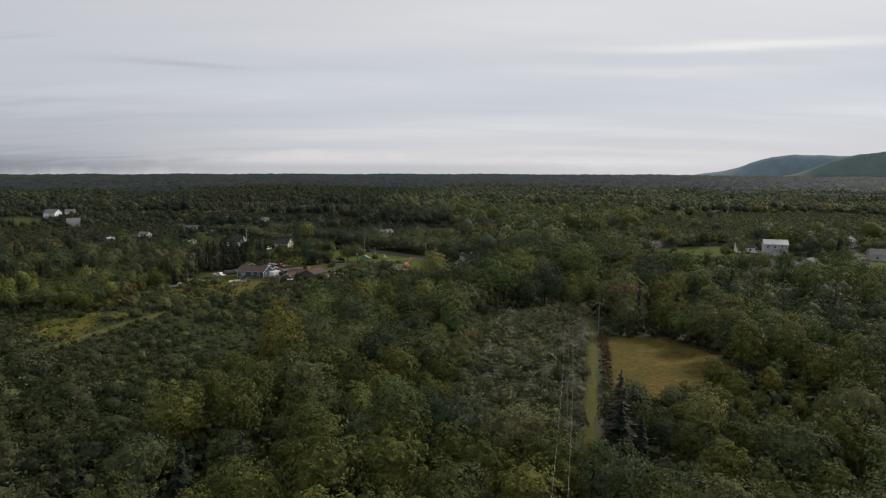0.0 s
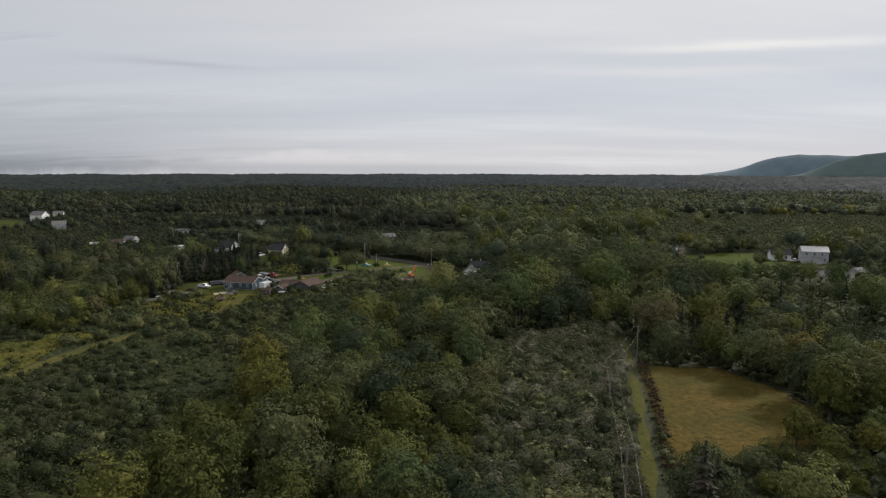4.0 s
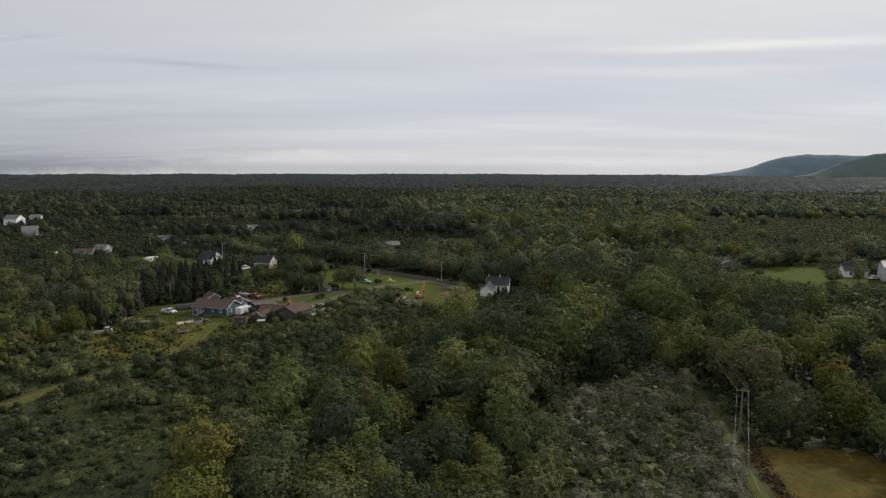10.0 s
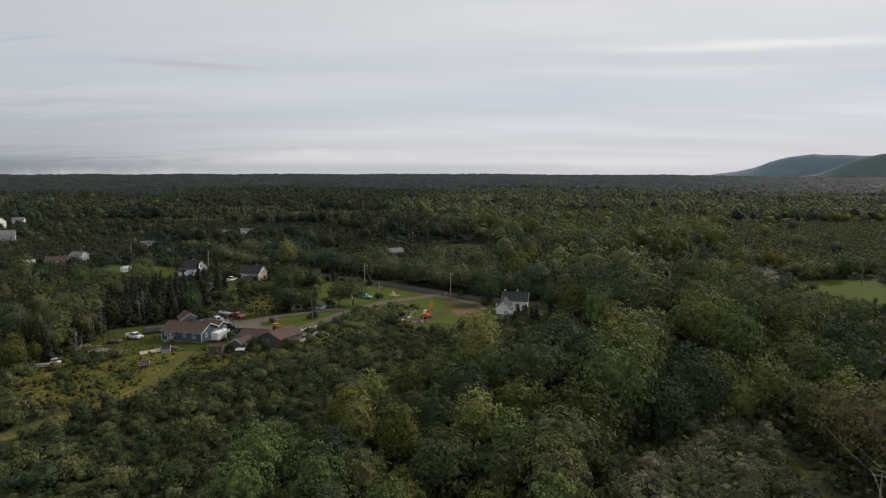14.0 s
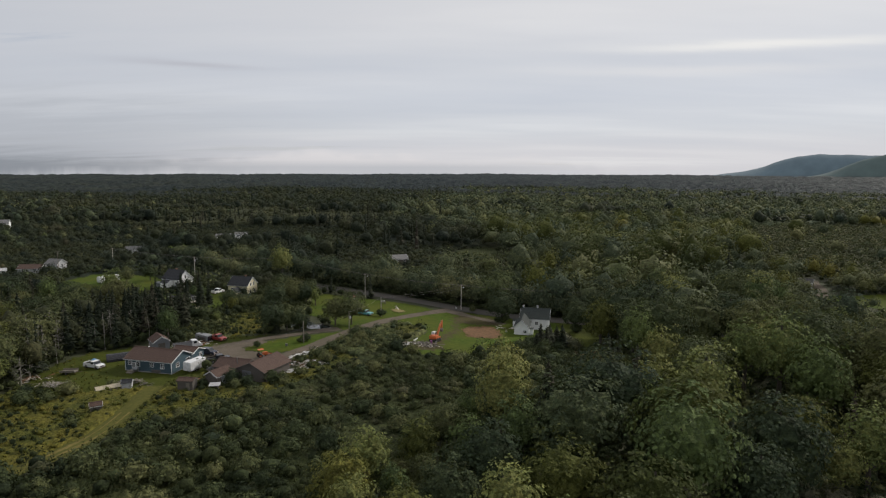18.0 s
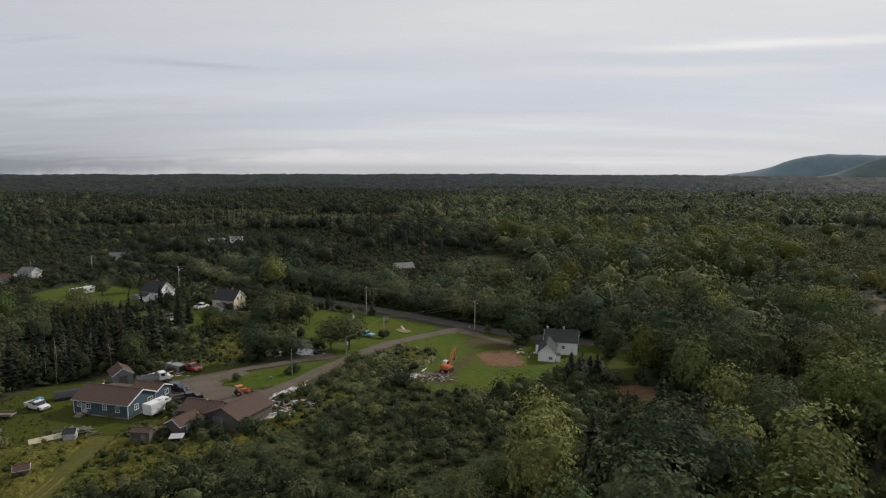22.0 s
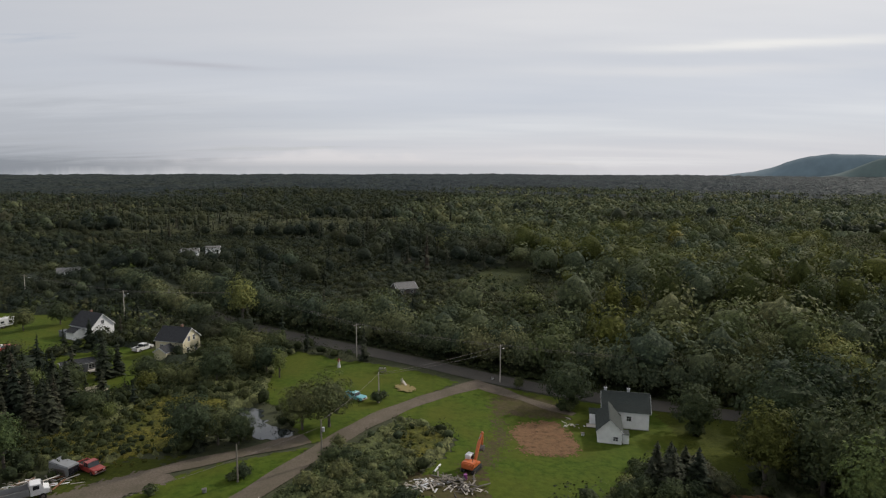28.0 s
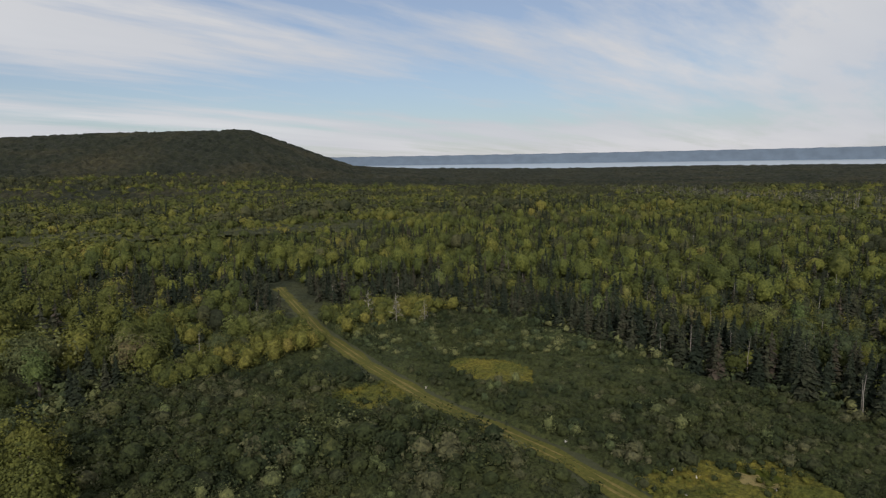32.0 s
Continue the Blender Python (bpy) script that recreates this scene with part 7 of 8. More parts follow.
simple_house("house", "long white house at the top of the farm lane", 224, 337, 40, 12, 7, 3.0, 2.2, WHITE_SIDE, PALE_ROOF, (("s", -3, 1.5), ("s", 3, 1.5), ("w", 0, 1.5)))
simple_house("house", "small white house with a grey roof among farm trees", 173, 256, 4, 7, 6, 3.0, 2.0, WHITE_SIDE, PALE_ROOF, (("w", 0, 1.5), ("s", 1.5, 1.5), ("s", -1.5, 1.5)))
simple_house("shed", "low grey garden shed beside the farm trees", 164, 270, 30, 5, 4, 2.3, 1.2, PALE_SIDE, PALE_ROOF, (("s", 0, 1.4),))
for x, y, tn, L, W, e, rr_, wm, rm, lab in [
        (-357, 592, -10, 12, 9, 5.2, 3.2, WHITE_SIDE, PALE_ROOF, "large white gabled house on a far field"), (-355, 617, 20, 8, 6.5, 4.2, 2.6, WHITE_SIDE, PALE_ROOF, "white two-storey house beyond the field"),
        (-292, 511, 30, 9, 7, 4.0, 2.6, PALE_SIDE, PALE_ROOF, "grey-roofed house with a pale gable"), (-157, 541, 15, 9, 4.5, 3.0, 1.2, WHITE_SIDE, PALE_ROOF, "white trailer home in a clearing"),
        (-149, 553, 15, 7.5, 4.5, 3.0, 1.0, WHITE_SIDE, PALE_ROOF, "smaller white trailer home in a clearing"), (-184, 477, 22, 9, 5.5, 2.4, 1.4, WHITE_SIDE, PALE_ROOF, "low white house with a pale roof"),
        (-198, 410, 10, 9.5, 6.0, 2.4, 1.5, PALE_SIDE, BROWN_ROOF, "low house with a faded red roof"), (-195, 423, -15, 7, 5.5, 2.7, 1.8, PALE_SIDE, PALE_ROOF, "grey house half hidden by trees"),
        (-207.5, 403, 40, 4, 3, 2.3, 0.8, WHITE_SIDE, TIN, "little white shed by the road"), (-34, 440, 25, 8, 6, 2.8, 1.8, OLD_BOARD, PALE_ROOF, "weathered house hidden in the wood"),
        (-728, 778, 62, 22, 14, 7, 4, WHITE_SIDE, TIN, "big white barn near the far town"), (-458, 527, 20, 7, 6, 3.5, 2.6, WHITE_SIDE, PALE_ROOF, "small white steep-roofed house")]:
    simple_house("house", lab, x, y, tn, L, W, e, rr_, wm, rm, (("s", -L / 4, 1.6), ("s", L / 4, 1.6), ("e", 0, 1.6)) if L < 15 else (("s", 0, 3),))
g = np.random.default_rng(17)
for i in range(34):
    x, y = TOWN[i]
    simple_house("house", "distant white town house among trees", x, y, g.uniform(0, 180), g.uniform(8, 13), g.uniform(6, 9), g.uniform(5.5, 7.5), g.uniform(2.2, 3.5), [WHITE_SIDE, PALE_SIDE, PALE_SIDE][i % 3],
                 [PALE_ROOF, TIN, DARK_ROOF][i % 3], (("s", 0, 2),))
lw = base("warehouse", "long low pale blue warehouse at the town's edge", "warehouse", -1010, 560, 60)
gable_block(lw, 62, 18, 6.5, 2.0, PALE_SIDE, BLUE_TARP, 0.4)
for x, y in ((-1330, 420), (-1350, 428), (-3000 * 0.5, 395)):
    tk = base("storage_tank", "white storage tank on the far rise", "tank", x, y)
    part("shell", cyl(9, 9, 13, (0, 0, 6.5), sides=24), WHITE_P, tk, smooth=False)
    part("lid", cyl(9.1, 1, 2.0, (0, 0, 14), sides=24), WHITE_P, tk)


# ---------- vehicles ----------
def wheels(root_, xs, half, r, w=0.22, rim=STEEL):
    for x in xs:
        for s in (-1, 1):
            o = part("wheel", bevel(cyl(r, r, w, (x, s * half, r), 90, 0, 18), 0.03), RUBBER, root_)
            part("rim", cyl(r * 0.58, r * 0.5, w + 0.02, (x, s * half, r), 90, 0, 12), rim, o)


def vehicle(name, label, x, y, turn, paintm, L=4.6, W=1.8, hood=0.95, roof=1.5, cab=(-0.6, 1.0), slope=0.45, bed=False, r=0.34, z=None, flat=False):
    """A car or pickup from a side outline: body, glasshouse, wheels, lights, bumpers; the front is at +x."""
    v = base(name, label, "truck" if bed else "car", x, y, turn, z)
    h, lo = L / 2, 0.32
    c0, c1 = cab
    tail = hood * 0.98
    prof = [(-h, lo + 0.12), (-h + 0.05, lo), (h - 0.1, lo), (h, lo + 0.15), (h - 0.02, hood * 0.82), (h - 0.25, hood * 0.93), (c1 + slope, hood), (c0 - (0.1 if bed else slope), tail), (-h + 0.05, tail * 0.97), (-h, tail * 0.85)]
    b = bevel(prism(prof, W / 2), 0.05, 2)
    body = part("body", b, paintm, v, smooth=False)
    gl = prism([(c1 + slope, hood - 0.02), (c1, roof - 0.05), (c0, roof - 0.05), (c0 - (0.12 if bed else slope), hood - 0.02)], W / 2 - 0.10)
    part("glasshouse", gl, GLASS, v, "dark tinted windows")
    part("roof", bevel(boxes((((c0 + c1) / 2, 0, roof - 0.03), (c1 - c0 + 0.06, W - 0.22, 0.07))), 0.025), paintm, v)
    for xx in (c0, (c0 + c1) / 2 + 0.05, c1):
        part("pillar", boxes(((xx - (0.05 if xx == c0 else -0.0), W / 2 - 0.1, (hood + roof) / 2), (0.07, 0.05, roof - hood)), ((xx, -W / 2 + 0.1, (hood + roof) / 2), (0.07, 0.05, roof - hood))), paintm, v)
    if bed:
        part("bed_liner", boxes((((-h + c0 - 0.15) / 2, 0, tail + 0.004), (c0 - 0.3 + h - 0.1, W - 0.3, 0.02))), RUBBER, v)
        part("bed_side", boxes((((-h + c0) / 2, W / 2 - 0.06, tail + 0.10), (c0 + h - 0.2, 0.07, 0.24)), (((-h + c0) / 2, -W / 2 + 0.06, tail + 0.10), (c0 + h - 0.2, 0.07, 0.24))), paintm, v)
        part("tailgate", boxes(((-h + 0.05, 0, tail + 0.10), (0.07, W - 0.1, 0.24))), paintm, v)
    for s in (-1, 1):
        part("headlight", bevel(boxes(((h - 0.03, s * (W / 2 - 0.28), hood * 0.72), (0.08, 0.34, 0.16))), 0.02), LAMPGLASS, v)
        part("tail_light", boxes(((-h + 0.01, s * (W / 2 - 0.14), tail * 0.78), (0.05, 0.16, 0.26))), RED_P, v)
        part("mirror", bevel(boxes(((c1 + 0.1, s * (W / 2 + 0.1), hood + 0.12), (0.12, 0.2, 0.14))), 0.02), paintm, v)
    part("bumper", bevel(boxes(((h + 0.02, 0, 0.45), (0.14, W - 0.05, 0.18)), ((-h - 0.02, 0, 0.45), (0.14, W - 0.05, 0.18))), 0.03), STEEL, v)
    part("grille", boxes(((h - 0.01, 0, hood * 0.66), (0.05, W * 0.5, 0.2))), BLACK_P, v)
    wheels(v, (-h * 0.6, h * 0.62), W / 2 - 0.1, r)
    return v


vehicle("pickup_truck", "black crew-cab pickup truck in the gravel yard", -66.4, 278.8, 36, BLACK_P, 5.6, 1.95, 1.08, 1.8, (-0.5, 0.9), 0.5, True, 0.4)
vehicle("estate_car", "dark navy sport-utility car parked by the house", -71.3, 285.0, -18, NAVY_P, 4.7, 1.85, 1.05, 1.68, (-1.6, 0.6), 0.5, False, 0.37)
vehicle("pickup_truck", "white pickup truck on rough grass", -95.0, 274.8, -22, WHITE_P, 5.2, 1.9, 1.05, 1.75, (-0.1, 0.9), 0.45, True, 0.39)
vehicle("old_pickup", "vintage aqua and white pickup truck on the lawn", -36.8, 331.3, -28, AQUA_P, 5.0, 1.85, 1.0, 1.6, (-0.4, 0.5), 0.4, True, 0.36)
vehicle("old_truck", "derelict faded red truck in weeds", -73.6, 298.4, -30, RED_P, 5.0, 1.9, 1.05, 1.75, (-0.4, 0.6), 0.45, True, 0.38)
vehicle("pickup_truck", "white crew-cab pickup truck on the lawn", -97.7, 365.2, 70, WHITE_P, 5.6, 1.95, 1.05, 1.8, (-0.5, 0.9), 0.5, True, 0.4)
vehicle("car", "red saloon car on the grass", -133.0, 364.8, 55, RED_P, 4.7, 1.8, 0.95, 1.42, (-0.9, 0.7), 0.6)
vehicle("car", "white compact car in the weeds", -103.5, 251.5, 150, WHITE_P, 4.2, 1.75, 0.95, 1.42, (-0.9, 0.6), 0.55)
vehicle("car", "white car by the farm cottage", 161.5, 309.5, 20, WHITE_P, 4.5, 1.8, 0.95, 1.42, (-0.9, 0.6), 0.55)
vehicle("pickup_truck", "dark grey pickup behind the workshop", -64.2, 272.6, 36, GREY_P, 5.2, 1.9, 1.05, 1.75, (-0.1, 0.9), 0.45, True, 0.39)
# dump truck
dt = base("dump_truck", "white dump truck with a weathered grey box", "truck", -78.4, 289.3, 36)
part("chassis", boxes(((0, 0, 0.75), (6.6, 0.9, 0.25))), STEEL, dt)
part("box_floor", boxes(((-1.2, 0, 1.1), (4.2, 2.2, 0.12))), STEEL, dt)
for s in (-1, 1):
    part("box_side", bevel(boxes(((-1.2, s * 1.08, 1.55), (4.2, 0.08, 0.9)), *[((-3.1 + 0.75 * k, s * 1.14, 1.55), (0.1, 0.08, 0.9)) for k in range(6)]), 0.01), GREY_P, dt, "ribbed grey box side")
part("tailgate", boxes(((-3.28, 0, 1.55), (0.08, 2.1, 0.9))), GREY_P, dt)
part("headboard", boxes(((0.88, 0, 1.75), (0.08, 2.2, 1.3))), GREY_P, dt)
part("cab", bevel(prism([(1.0, 0.8), (3.35, 0.8), (3.4, 1.5), (2.75, 1.65), (2.35, 2.45), (1.0, 2.5)], 0.98), 0.06, 2), WHITE_P, dt)
part("windscreen", boxes(((2.58, 0, 2.05), (0.06, 1.6, 0.75), 0)), GLASS, dt)
part("side_window", boxes(((1.75, 0.99, 2.0), (0.8, 0.03, 0.6)), ((1.75, -0.99, 2.0), (0.8, 0.03, 0.6))), GLASS, dt)
part("bumper", bevel(boxes(((3.5, 0, 0.75), (0.2, 2.0, 0.3))), 0.03), STEEL, dt)
wheels(dt, (-2.3, -1.3, 2.5), 0.92, 0.48, 0.3)
# box trailer
bt = base("box_trailer", "white enclosed box trailer beside the blue house", "trailer", -69.9, 272.6, 68)
part("body", bevel(boxes(((0, 0, 1.55), (5.0, 2.2, 2.1))), 0.08, 2), WHITE_P, bt)
part("rear_door", boxes(((-2.52, -0.53, 1.5), (0.04, 1.0, 1.8)), ((-2.52, 0.53, 1.5), (0.04, 1.0, 1.8))), TRIM, bt)
part("side_door", boxes(((1.3, -1.12, 1.45), (0.8, 0.04, 1.7))), TRIM, bt)
part("roof_vent", bevel(boxes(((0.3, 0, 2.66), (0.4, 0.4, 0.14))), 0.02), TRIM, bt)
part("drawbar", boxes(((3.1, 0, 0.5), (1.3, 0.1, 0.1))), STEEL, bt)
part("fender", boxes(((-0.2, 1.14, 0.78), (1.7, 0.12, 0.06)), ((-0.2, -1.14, 0.78), (1.7, 0.12, 0.06))), STEEL, bt)
wheels(bt, (-0.6, 0.25), 1.0, 0.33)
# camper
rv = base("camper_trailer", "long white camper trailer parked on grass", "camper", -151.0, 387.0, 62)
part("body", bevel(prism([(-4.4, 0.6), (4.2, 0.6), (4.6, 1.4), (4.3, 2.8), (-4.3, 2.9), (-4.5, 1.6)], 1.2), 0.08, 2), WHITE_P, rv)
for q in (-3.3, -1.6, 0.2, 2.4):
    part("window", bevel(boxes(((q, -1.22, 1.85), (0.95, 0.04, 0.6)), ((q, 1.22, 1.85), (0.95, 0.04, 0.6))), 0.01), GLASS, rv)
part("stripe", boxes(((0, -1.215, 1.15), (8.4, 0.02, 0.22)), ((0, 1.215, 1.15), (8.4, 0.02, 0.22))), GREY_P, rv)
part("door", boxes(((1.3, -1.22, 1.65), (0.7, 0.03, 1.85))), TRIM, rv)
for q in (-2, 1.5):
    part("air_unit", bevel(boxes(((q, 0, 3.0), (0.9, 0.8, 0.28))), 0.05), TRIM, rv)
wheels(rv, (-0.6, 0.4), 1.05, 0.36)
# derelict van body, leaning
gb = base("van_body", "derelict grey van body sagging in weeds", "wreck", -77.2, 297.4, -20)
part("shell", bevel(prism([(-2.2, 0.4), (2.0, 0.4), (2.1, 1.9), (-2.0, 2.25)], 1.05), 0.12, 2), GREY_P, gb)
part("torn_panel", boxes(((0.4, -1.2, 1.0), (2.2, 0.04, 1.2), 4, 12), ((-1.3, -1.25, 0.7), (1.2, 0.04, 0.9), -8, -16)), STEEL, gb)
# black panel on the closed shell stands for a shaded, open inside
part("open_end", boxes(((2.06, 0, 1.15), (0.05, 1.8, 1.2))), BLACK_P, gb)
# small tractor
tr = base("garden_tractor", "orange compact tractor on the gravel", "tractor", -56.6, 281.6, 35)
part("bonnet", bevel(boxes(((0.75, 0, 0.95), (1.3, 0.75, 0.65))), 0.1, 2), ORANGE_P, tr)
part("seat", bevel(boxes(((-0.5, 0, 0.95), (0.5, 0.5, 0.12)), ((-0.72, 0, 1.2), (0.1, 0.5, 0.45))), 0.03), BLACK_P, tr)
part("canopy", bevel(boxes(((-0.3, 0, 2.05), (1.4, 1.2, 0.08))), 0.03), ORANGE_P, tr)
for s in (-1, 1):
    part("canopy_post", boxes(((-0.85, s * 0.5, 1.4), (0.06, 0.06, 1.3))), BLACK_P, tr)
part("loader_arm", boxes(((1.6, 0.55, 0.75), (1.6, 0.08, 0.1), 0), ((1.6, -0.55, 0.75), (1.6, 0.08, 0.1), 0)), ORANGE_P, tr)
part("bucket", prism([(2.3, 0.2), (2.9, 0.2), (2.4, 0.75)], 0.75), STEEL, tr)
wheels(tr, (-0.6,), 0.62, 0.55, 0.35, ORANGE_P)
wheels(tr, (1.1,), 0.5, 0.33, 0.2, ORANGE_P)

# ---------- digger and the pulled-down building ----------
ex = base("excavator", "orange tracked excavator with raised boom beside rubble", "excavator", -13.5, 301.0, 62)
for s in (-1, 1):
    o = part("track", bevel(prism([(-1.7, 0.35), (-1.45, 0.0), (1.45, 0.0), (1.7, 0.35), (1.45, 0.72), (-1.45, 0.72)], 0.25, "y", (0, s * 0.95, 0)), 0.05), RUBBER, ex, "muddy crawler track")
    part("sprocket", cyl(0.26, 0.26, 0.54, (1.35, s * 0.95, 0.36), 90, 0, 12), STEEL, o)
    part("sprocket", cyl(0.26, 0.26, 0.54, (-1.35, s * 0.95, 0.36), 90, 0, 12), STEEL, o)
part("undercarriage", boxes(((0, 0, 0.5), (1.8, 1.5, 0.35))), STEEL, ex)
part("turntable", cyl(0.6, 0.6, 0.25, (0, 0, 0.8), sides=20), STEEL, ex)
part("engine_house", bevel(boxes(((-0.75, 0, 1.4), (1.7, 2.1, 0.95))), 0.14, 2), ORANGE_P, ex)
part("counterweight", bevel(boxes(((-1.65, 0, 1.3), (0.35, 2.0, 0.9))), 0.12, 2), ORANGE_P, ex)
part("deck", boxes(((0.45, -0.5, 1.05), (1.5, 1.0, 0.3))), ORANGE_P, ex)
cb = part("cab", bevel(prism([(-0.3, 1.0), (1.1, 1.0), (1.2, 1.9), (0.9, 2.55), (-0.3, 2.55)], 0.48, "y", (0, 0.58, 0)), 0.05), WHITE_P, ex, "pale cab")
part("cab_window", boxes(((1.1, 0.58, 1.95), (0.06, 0.8, 0.9)), ((0.4, 1.07, 1.9), (1.0, 0.04, 0.85)), ((0.4, 0.09, 1.9), (1.0, 0.04, 0.85))), GLASS, cb)
part("boom", bevel(prism([(0.5, 1.25), (0.9, 1.2), (2.4, 3.6), (3.6, 4.9), (3.4, 5.15), (2.0, 4.0)], 0.2, "y", (0, -0.25, 0)), 0.03), ORANGE_P, ex)
part("boom_ram", cyl(0.09, 0.09, 2.2, (1.9, -0.25, 2.3), 0, 34, 10), STEEL, ex)
part("stick", bevel(prism([(3.2, 5.2), (3.65, 5.15), (3.5, 3.0), (3.3, 2.95)], 0.16, "y", (0, -0.25, 0)), 0.02), ORANGE_P, ex)
part("stick_ram", cyl(0.07, 0.07, 1.6, (2.9, -0.25, 4.75), 0, 70, 10), STEEL, ex)
part("bucket", bevel(prism([(3.3, 3.0), (3.6, 2.9), (3.5, 2.2), (3.0, 2.0), (2.8, 2.4), (3.0, 2.85)], 0.45, "y", (0, -0.25, 0)), 0.02), STEEL, ex, "steel digging bucket")
part("exhaust", cyl(0.06, 0.06, 0.6, (-0.9, -0.6, 2.1)), STEEL, ex)


def plank_heap(name, label, cx_, cy_, n, spread_x, spread_y, turn, mats, lmin, lmax, high, seed, flat=0.35):
    """A tumbled pile in which every board is a piece."""
    r = random.Random(seed)
    e = base(name, label, "rubble" if "rubble" in name else "scrap heap", cx_, cy_, turn)
    kinds = []
    for k in range(4):
        ln = lmin + (lmax - lmin) * k / 3
        me = bpy.data.meshes.new("board")
        b = bevel(boxes(((0, 0, 0), (ln, r.uniform(0.12, 0.3), r.uniform(0.04, 0.09)))), 0.008)
        b.to_mesh(me)
        b.free()
        kinds.append(me)
    for i in range(n):
        me = kinds[i % 4]
        mat = mats[r.randrange(len(mats))]
        key = me.name + mat.name
        if key not in heap_cache:
            c = me.copy()
            c.materials.append(mat)
            heap_cache[key] = c
        ob = new("board", heap_cache[key])
        ob.parent = e
        dx, dy = r.gauss(0, spread_x), r.gauss(0, spread_y)
        hgt = max(0.05, high * (1 - (dx / (2.4 * spread_x)) ** 2 - (dy / (2.4 * spread_y)) ** 2)) * r.random()
        ob.matrix_basis = pose(dx, dy, 0.08 + hgt, r.uniform(-14, 14), r.uniform(-14, 14), r.gauss(0, 60 * flat) if flat < 1 else r.uniform(0, 180))
    return e


heap_cache = {}
plank_heap("rubble_heap", "pale broken boards of a pulled-down building", -20.6, 294.6, 75, 1.5, 0.9, 10, [PALEWOOD, RAWWOOD, WHITE_P, RAWWOOD], 0.5, 1.7, 0.6, 1, 1)
plank_heap("rubble_heap", "dark charred timbers and boards of a pulled-down building", -16.8, 296.2, 60, 2.0, 0.9, -15, [RAWWOOD, OLD_BOARD, OLD_BOARD], 0.6, 2.2, 0.6, 2, 1)
plank_heap("rubble_heap", "scattered grey laths from the pulled-down building", -14.6, 293.8, 45, 1.5, 0.9, 0, [PALEWOOD, RAWWOOD, OLD_BOARD], 0.4, 1.6, 0.5, 3, 1)
bar = base("barrel", "purple plastic barrel in the rubble", "barrel", -14.6, 297.4)
part("shell", bevel(cyl(0.3, 0.3, 0.9, (0, 0, 0.45), sides=16), 0.03), paint("purple_plastic", (0.22, 0.05, 0.20)), bar)
part("hoop", cyl(0.31, 0.31, 0.05, (0, 0, 0.3), sides=16), paint("purple_hoop", (0.16, 0.04, 0.15)), bar)
plank_heap("scrap_heap", "white siding boards stacked beside the lane", -47.0, 282.0, 40, 2.4, 0.7, 58, [WHITE_P, WHITE_P, PALEWOOD], 2.0, 4.6, 0.5, 4, 0.12)
plank_heap("scrap_heap", "long white beams lying in weeds", -45.6, 271.0, 26, 1.6, 0.7, 48, [WHITE_P, PALEWOOD], 2.6, 5.0, 0.35, 5, 0.12)
plank_heap("scrap_heap", "mixed scrap boards and rusty sheets", -45.0, 276.5, 60, 2.2, 1.6, 20, [PALEWOOD, RUSTY, WHITE_P, RAWWOOD], 0.8, 2.2, 0.5, 6, 1)
plank_heap("scrap_heap", "scattered white scrap in the weeds", -40.0, 277.0, 22, 1.8, 1.0, 35, [WHITE_P, PALEWOOD, STEEL], 0.8, 2.6, 0.3, 7, 0.5)
plank_heap("scrap_heap", "heaped scrap wood and metal by the dump truck", -79.6, 293.6, 60, 2.4, 0.9, 20, [RUSTY, RAWWOOD, PALEWOOD, WHITE_P], 0.8, 2.6, 1.1, 8, 1)
plank_heap("scrap_heap", "pile of dark branches and scrap by the hut", -80.0, 264.0, 50, 1.6, 0.8, -20, [RAWWOOD, OLD_BOARD], 0.7, 2.4, 0.6, 9, 1)
plank_heap("scrap_heap", "grey brush pile at the yard's edge", -97.5, 262.0, 50, 1.6, 1.0, 0, [RAWWOOD, DEADWOOD], 0.8, 2.4, 0.6, 10, 1)
plank_heap("scrap_heap", "old lumber among the weeds by the yard", -104.5, 266.0, 26, 1.6, 1.0, 40, [PALEWOOD, RAWWOOD, RUSTY], 0.8, 2.4, 0.5, 11, 1)
plank_heap("scrap_heap", "pale rubbish scattered beside the white house", 7.0, 324.6, 16, 1.3, 1.2, 0, [WHITE_P, PALEWOOD, GREY_P], 0.4, 1.2, 0.3, 12, 1)
plank_heap("scrap_heap", "firewood and scrap below the workshop", -66.0, 263.6, 36, 1.2, 0.8, 30, [RAWWOOD, RUSTY, OLD_BOARD], 0.6, 1.8, 0.9, 13, 1)
bm_ = base("beam", "single white beam lying on the lawn", "beam", -19.0, 300.6, 70)
part("timber", bevel(boxes(((0, 0, 0.12), (2.6, 0.25, 0.25))), 0.02), WHITE_P, bm_)
